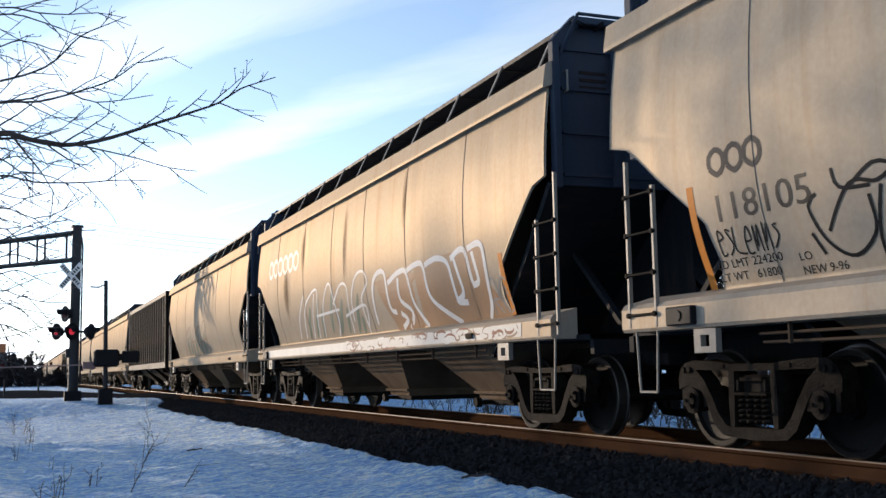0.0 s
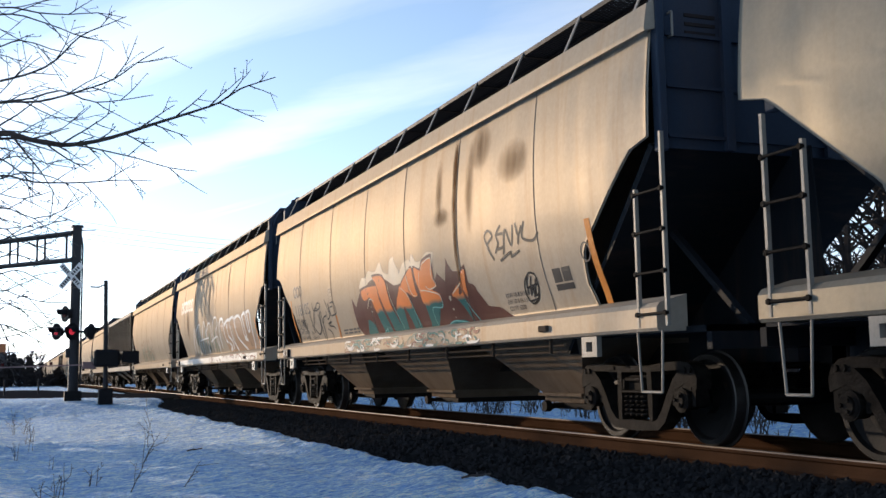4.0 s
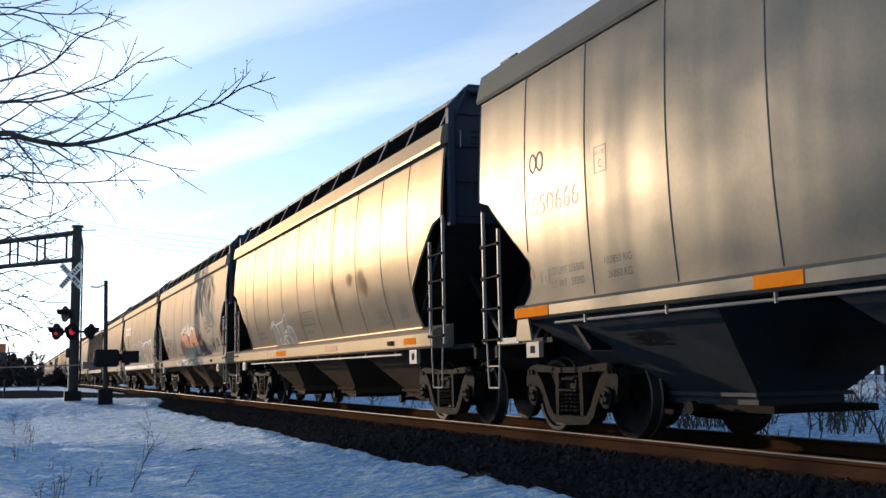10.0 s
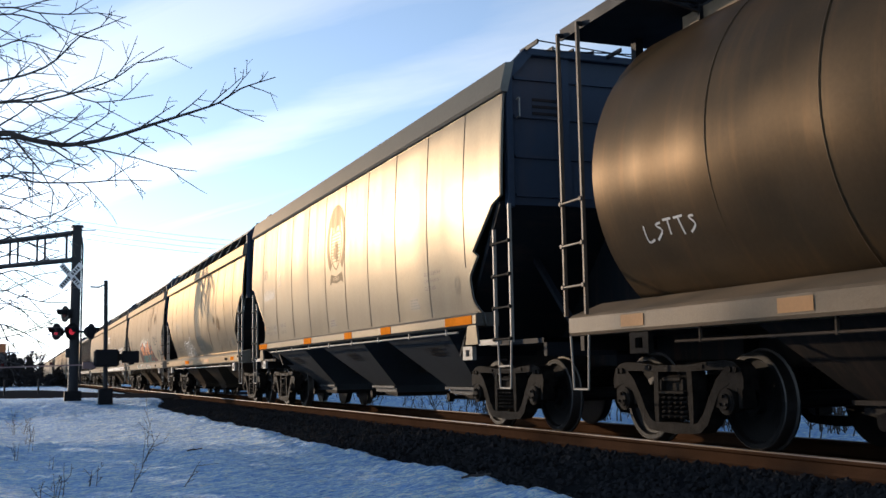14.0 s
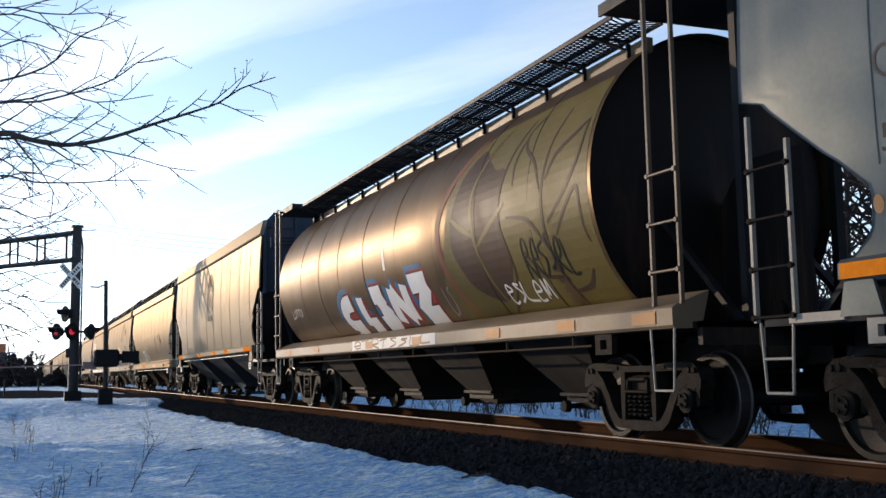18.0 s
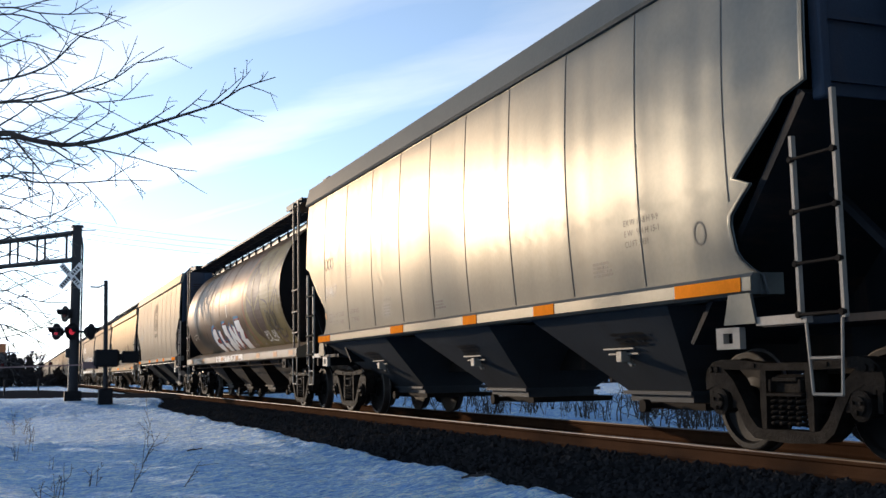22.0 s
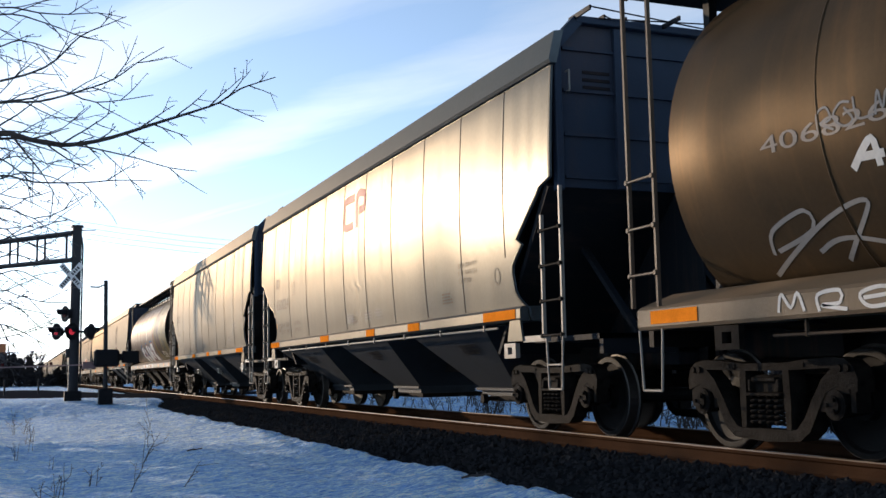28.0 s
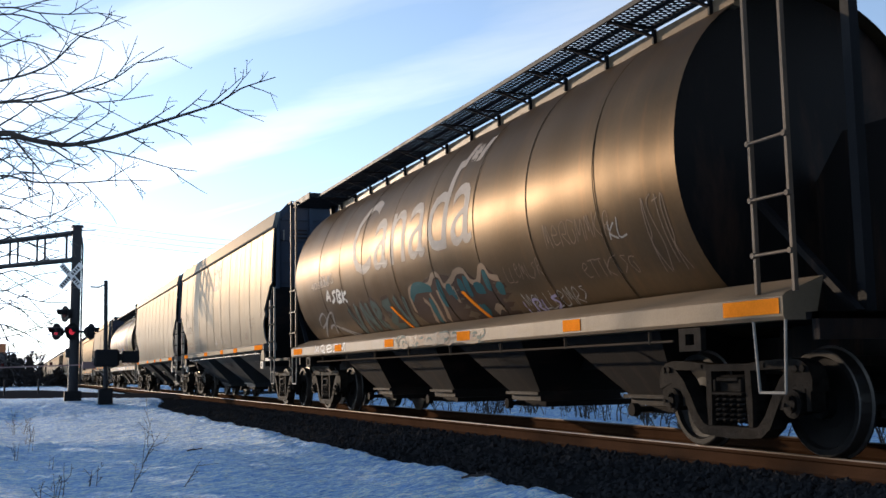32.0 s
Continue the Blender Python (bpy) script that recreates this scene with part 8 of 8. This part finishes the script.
# ---------------------------------------------------------------- added out of view, to block light
def build_surroundings():
    # a dense hedge with a row of bare saplings in it, added beyond the left edge of the view to shade the near end of
    # the track
    rng = random.Random(21)
    verts, faces = [], []

    def leafage(c, length, width):
        d = Vector((rng.uniform(-1, 1), rng.uniform(-1, 1), rng.uniform(-1, 1))).normalized()
        e = d.orthogonal().normalized()
        n = len(verts)
        verts.extend([c - d * length - e * width, c + d * length - e * width, c + d * length + e * width, c - d * length + e * width])
        faces.append((n, n + 1, n + 2, n + 3))
    for k in range(2800):
        x, y = rng.uniform(-25.0, -9.5), rng.uniform(27.6, 33.5)
        top = HEDGE_H * (1 + 0.06 * math.sin(x * 1.7) + 0.05 * math.sin(x * 4.1)) * min(1.0, 0.55 + 0.14 * (-9.5 - x))
        leafage(Vector((x, y, -0.8 + top * rng.random() ** 0.7)), rng.uniform(0.12, 0.32), rng.uniform(0.06, 0.14))
    tagged(new("hedgerow", sheet(verts, faces, "hedgerow", "woods", False)), "dark ragged hedgerow added out of view for shade", "hedge", kind="stuff")
    verts, faces = [], []
    for k in range(4600):
        x = -11.2 - 12.0 * rng.random() ** 0.85
        leafage(Vector((x, rng.uniform(28.5, 32.5), rng.uniform(3.4, 11.0))), rng.uniform(0.12, 0.3), rng.uniform(0.008, 0.02))
    for k in range(15):
        x = -11.2 - 0.8 * k
        tube_path(verts, faces, [Vector((x, 30.5, -0.8)), Vector((x + 0.2, 30.6, 4.0)), Vector((x - 0.1, 30.4, 10.6))], 0.06, 0.02, 5)
    tagged(new("sapling_row", sheet(verts, faces, "sapling_row", "bark", False)), "row of bare saplings added in the unseen hedge for shade", "trees", kind="stuff")
    # unseen dark belt added behind the camera, holds back low sky light
    rng = random.Random(8)
    verts, faces = [], []
    n = 90
    for i in range(n):
        az = radians(75 + 225 * i / (n - 1))
        r = 26 + 3 * math.sin(i * 0.7)
        x, y = EYE[0] + r * math.sin(az), EYE[1] + r * math.cos(az)
        hgt = 3.2 + rng.uniform(-0.8, 0.8)
        verts += [(x, y, -1.0), (x * 1.0, y, hgt), (x + 2.5 * math.sin(az), y + 2.5 * math.cos(az), hgt - 0.6), (x + 2.5 * math.sin(az), y + 2.5 * math.cos(az), -1.0)]
    for i in range(n - 1):
        faces += [(i * 4 + j, (i + 1) * 4 + j, (i + 1) * 4 + j + 1, i * 4 + j + 1) for j in range(3)]
    tagged(new("thicket", sheet(verts, faces, "thicket", "woods", False)), "dark dense thicket added behind the camera against sky light", "woods", kind="stuff")


HEDGE_H = 5.9
build_surroundings()


# ---------------------------------------------------------------- what moves
def motions():
    times = [float(k) for k in range(33)]
    for key, car in cars.items():
        walk(car, [(t, pose(0, CENTRE[key] + run_at(t), 0)) for t in times])
    roll_times = [k * 0.16 for k in range(200)] + [32.0]
    for key, car in cars.items():
        if key[0] == "X":
            continue
        for w in [o for o in car.children if o.name.startswith("wheelset")]:
            x, y, z = w.location
            walk(w, [(t, pose(x, y, z, -math.degrees(run_at(t) / 0.457))) for t in roll_times])


motions()
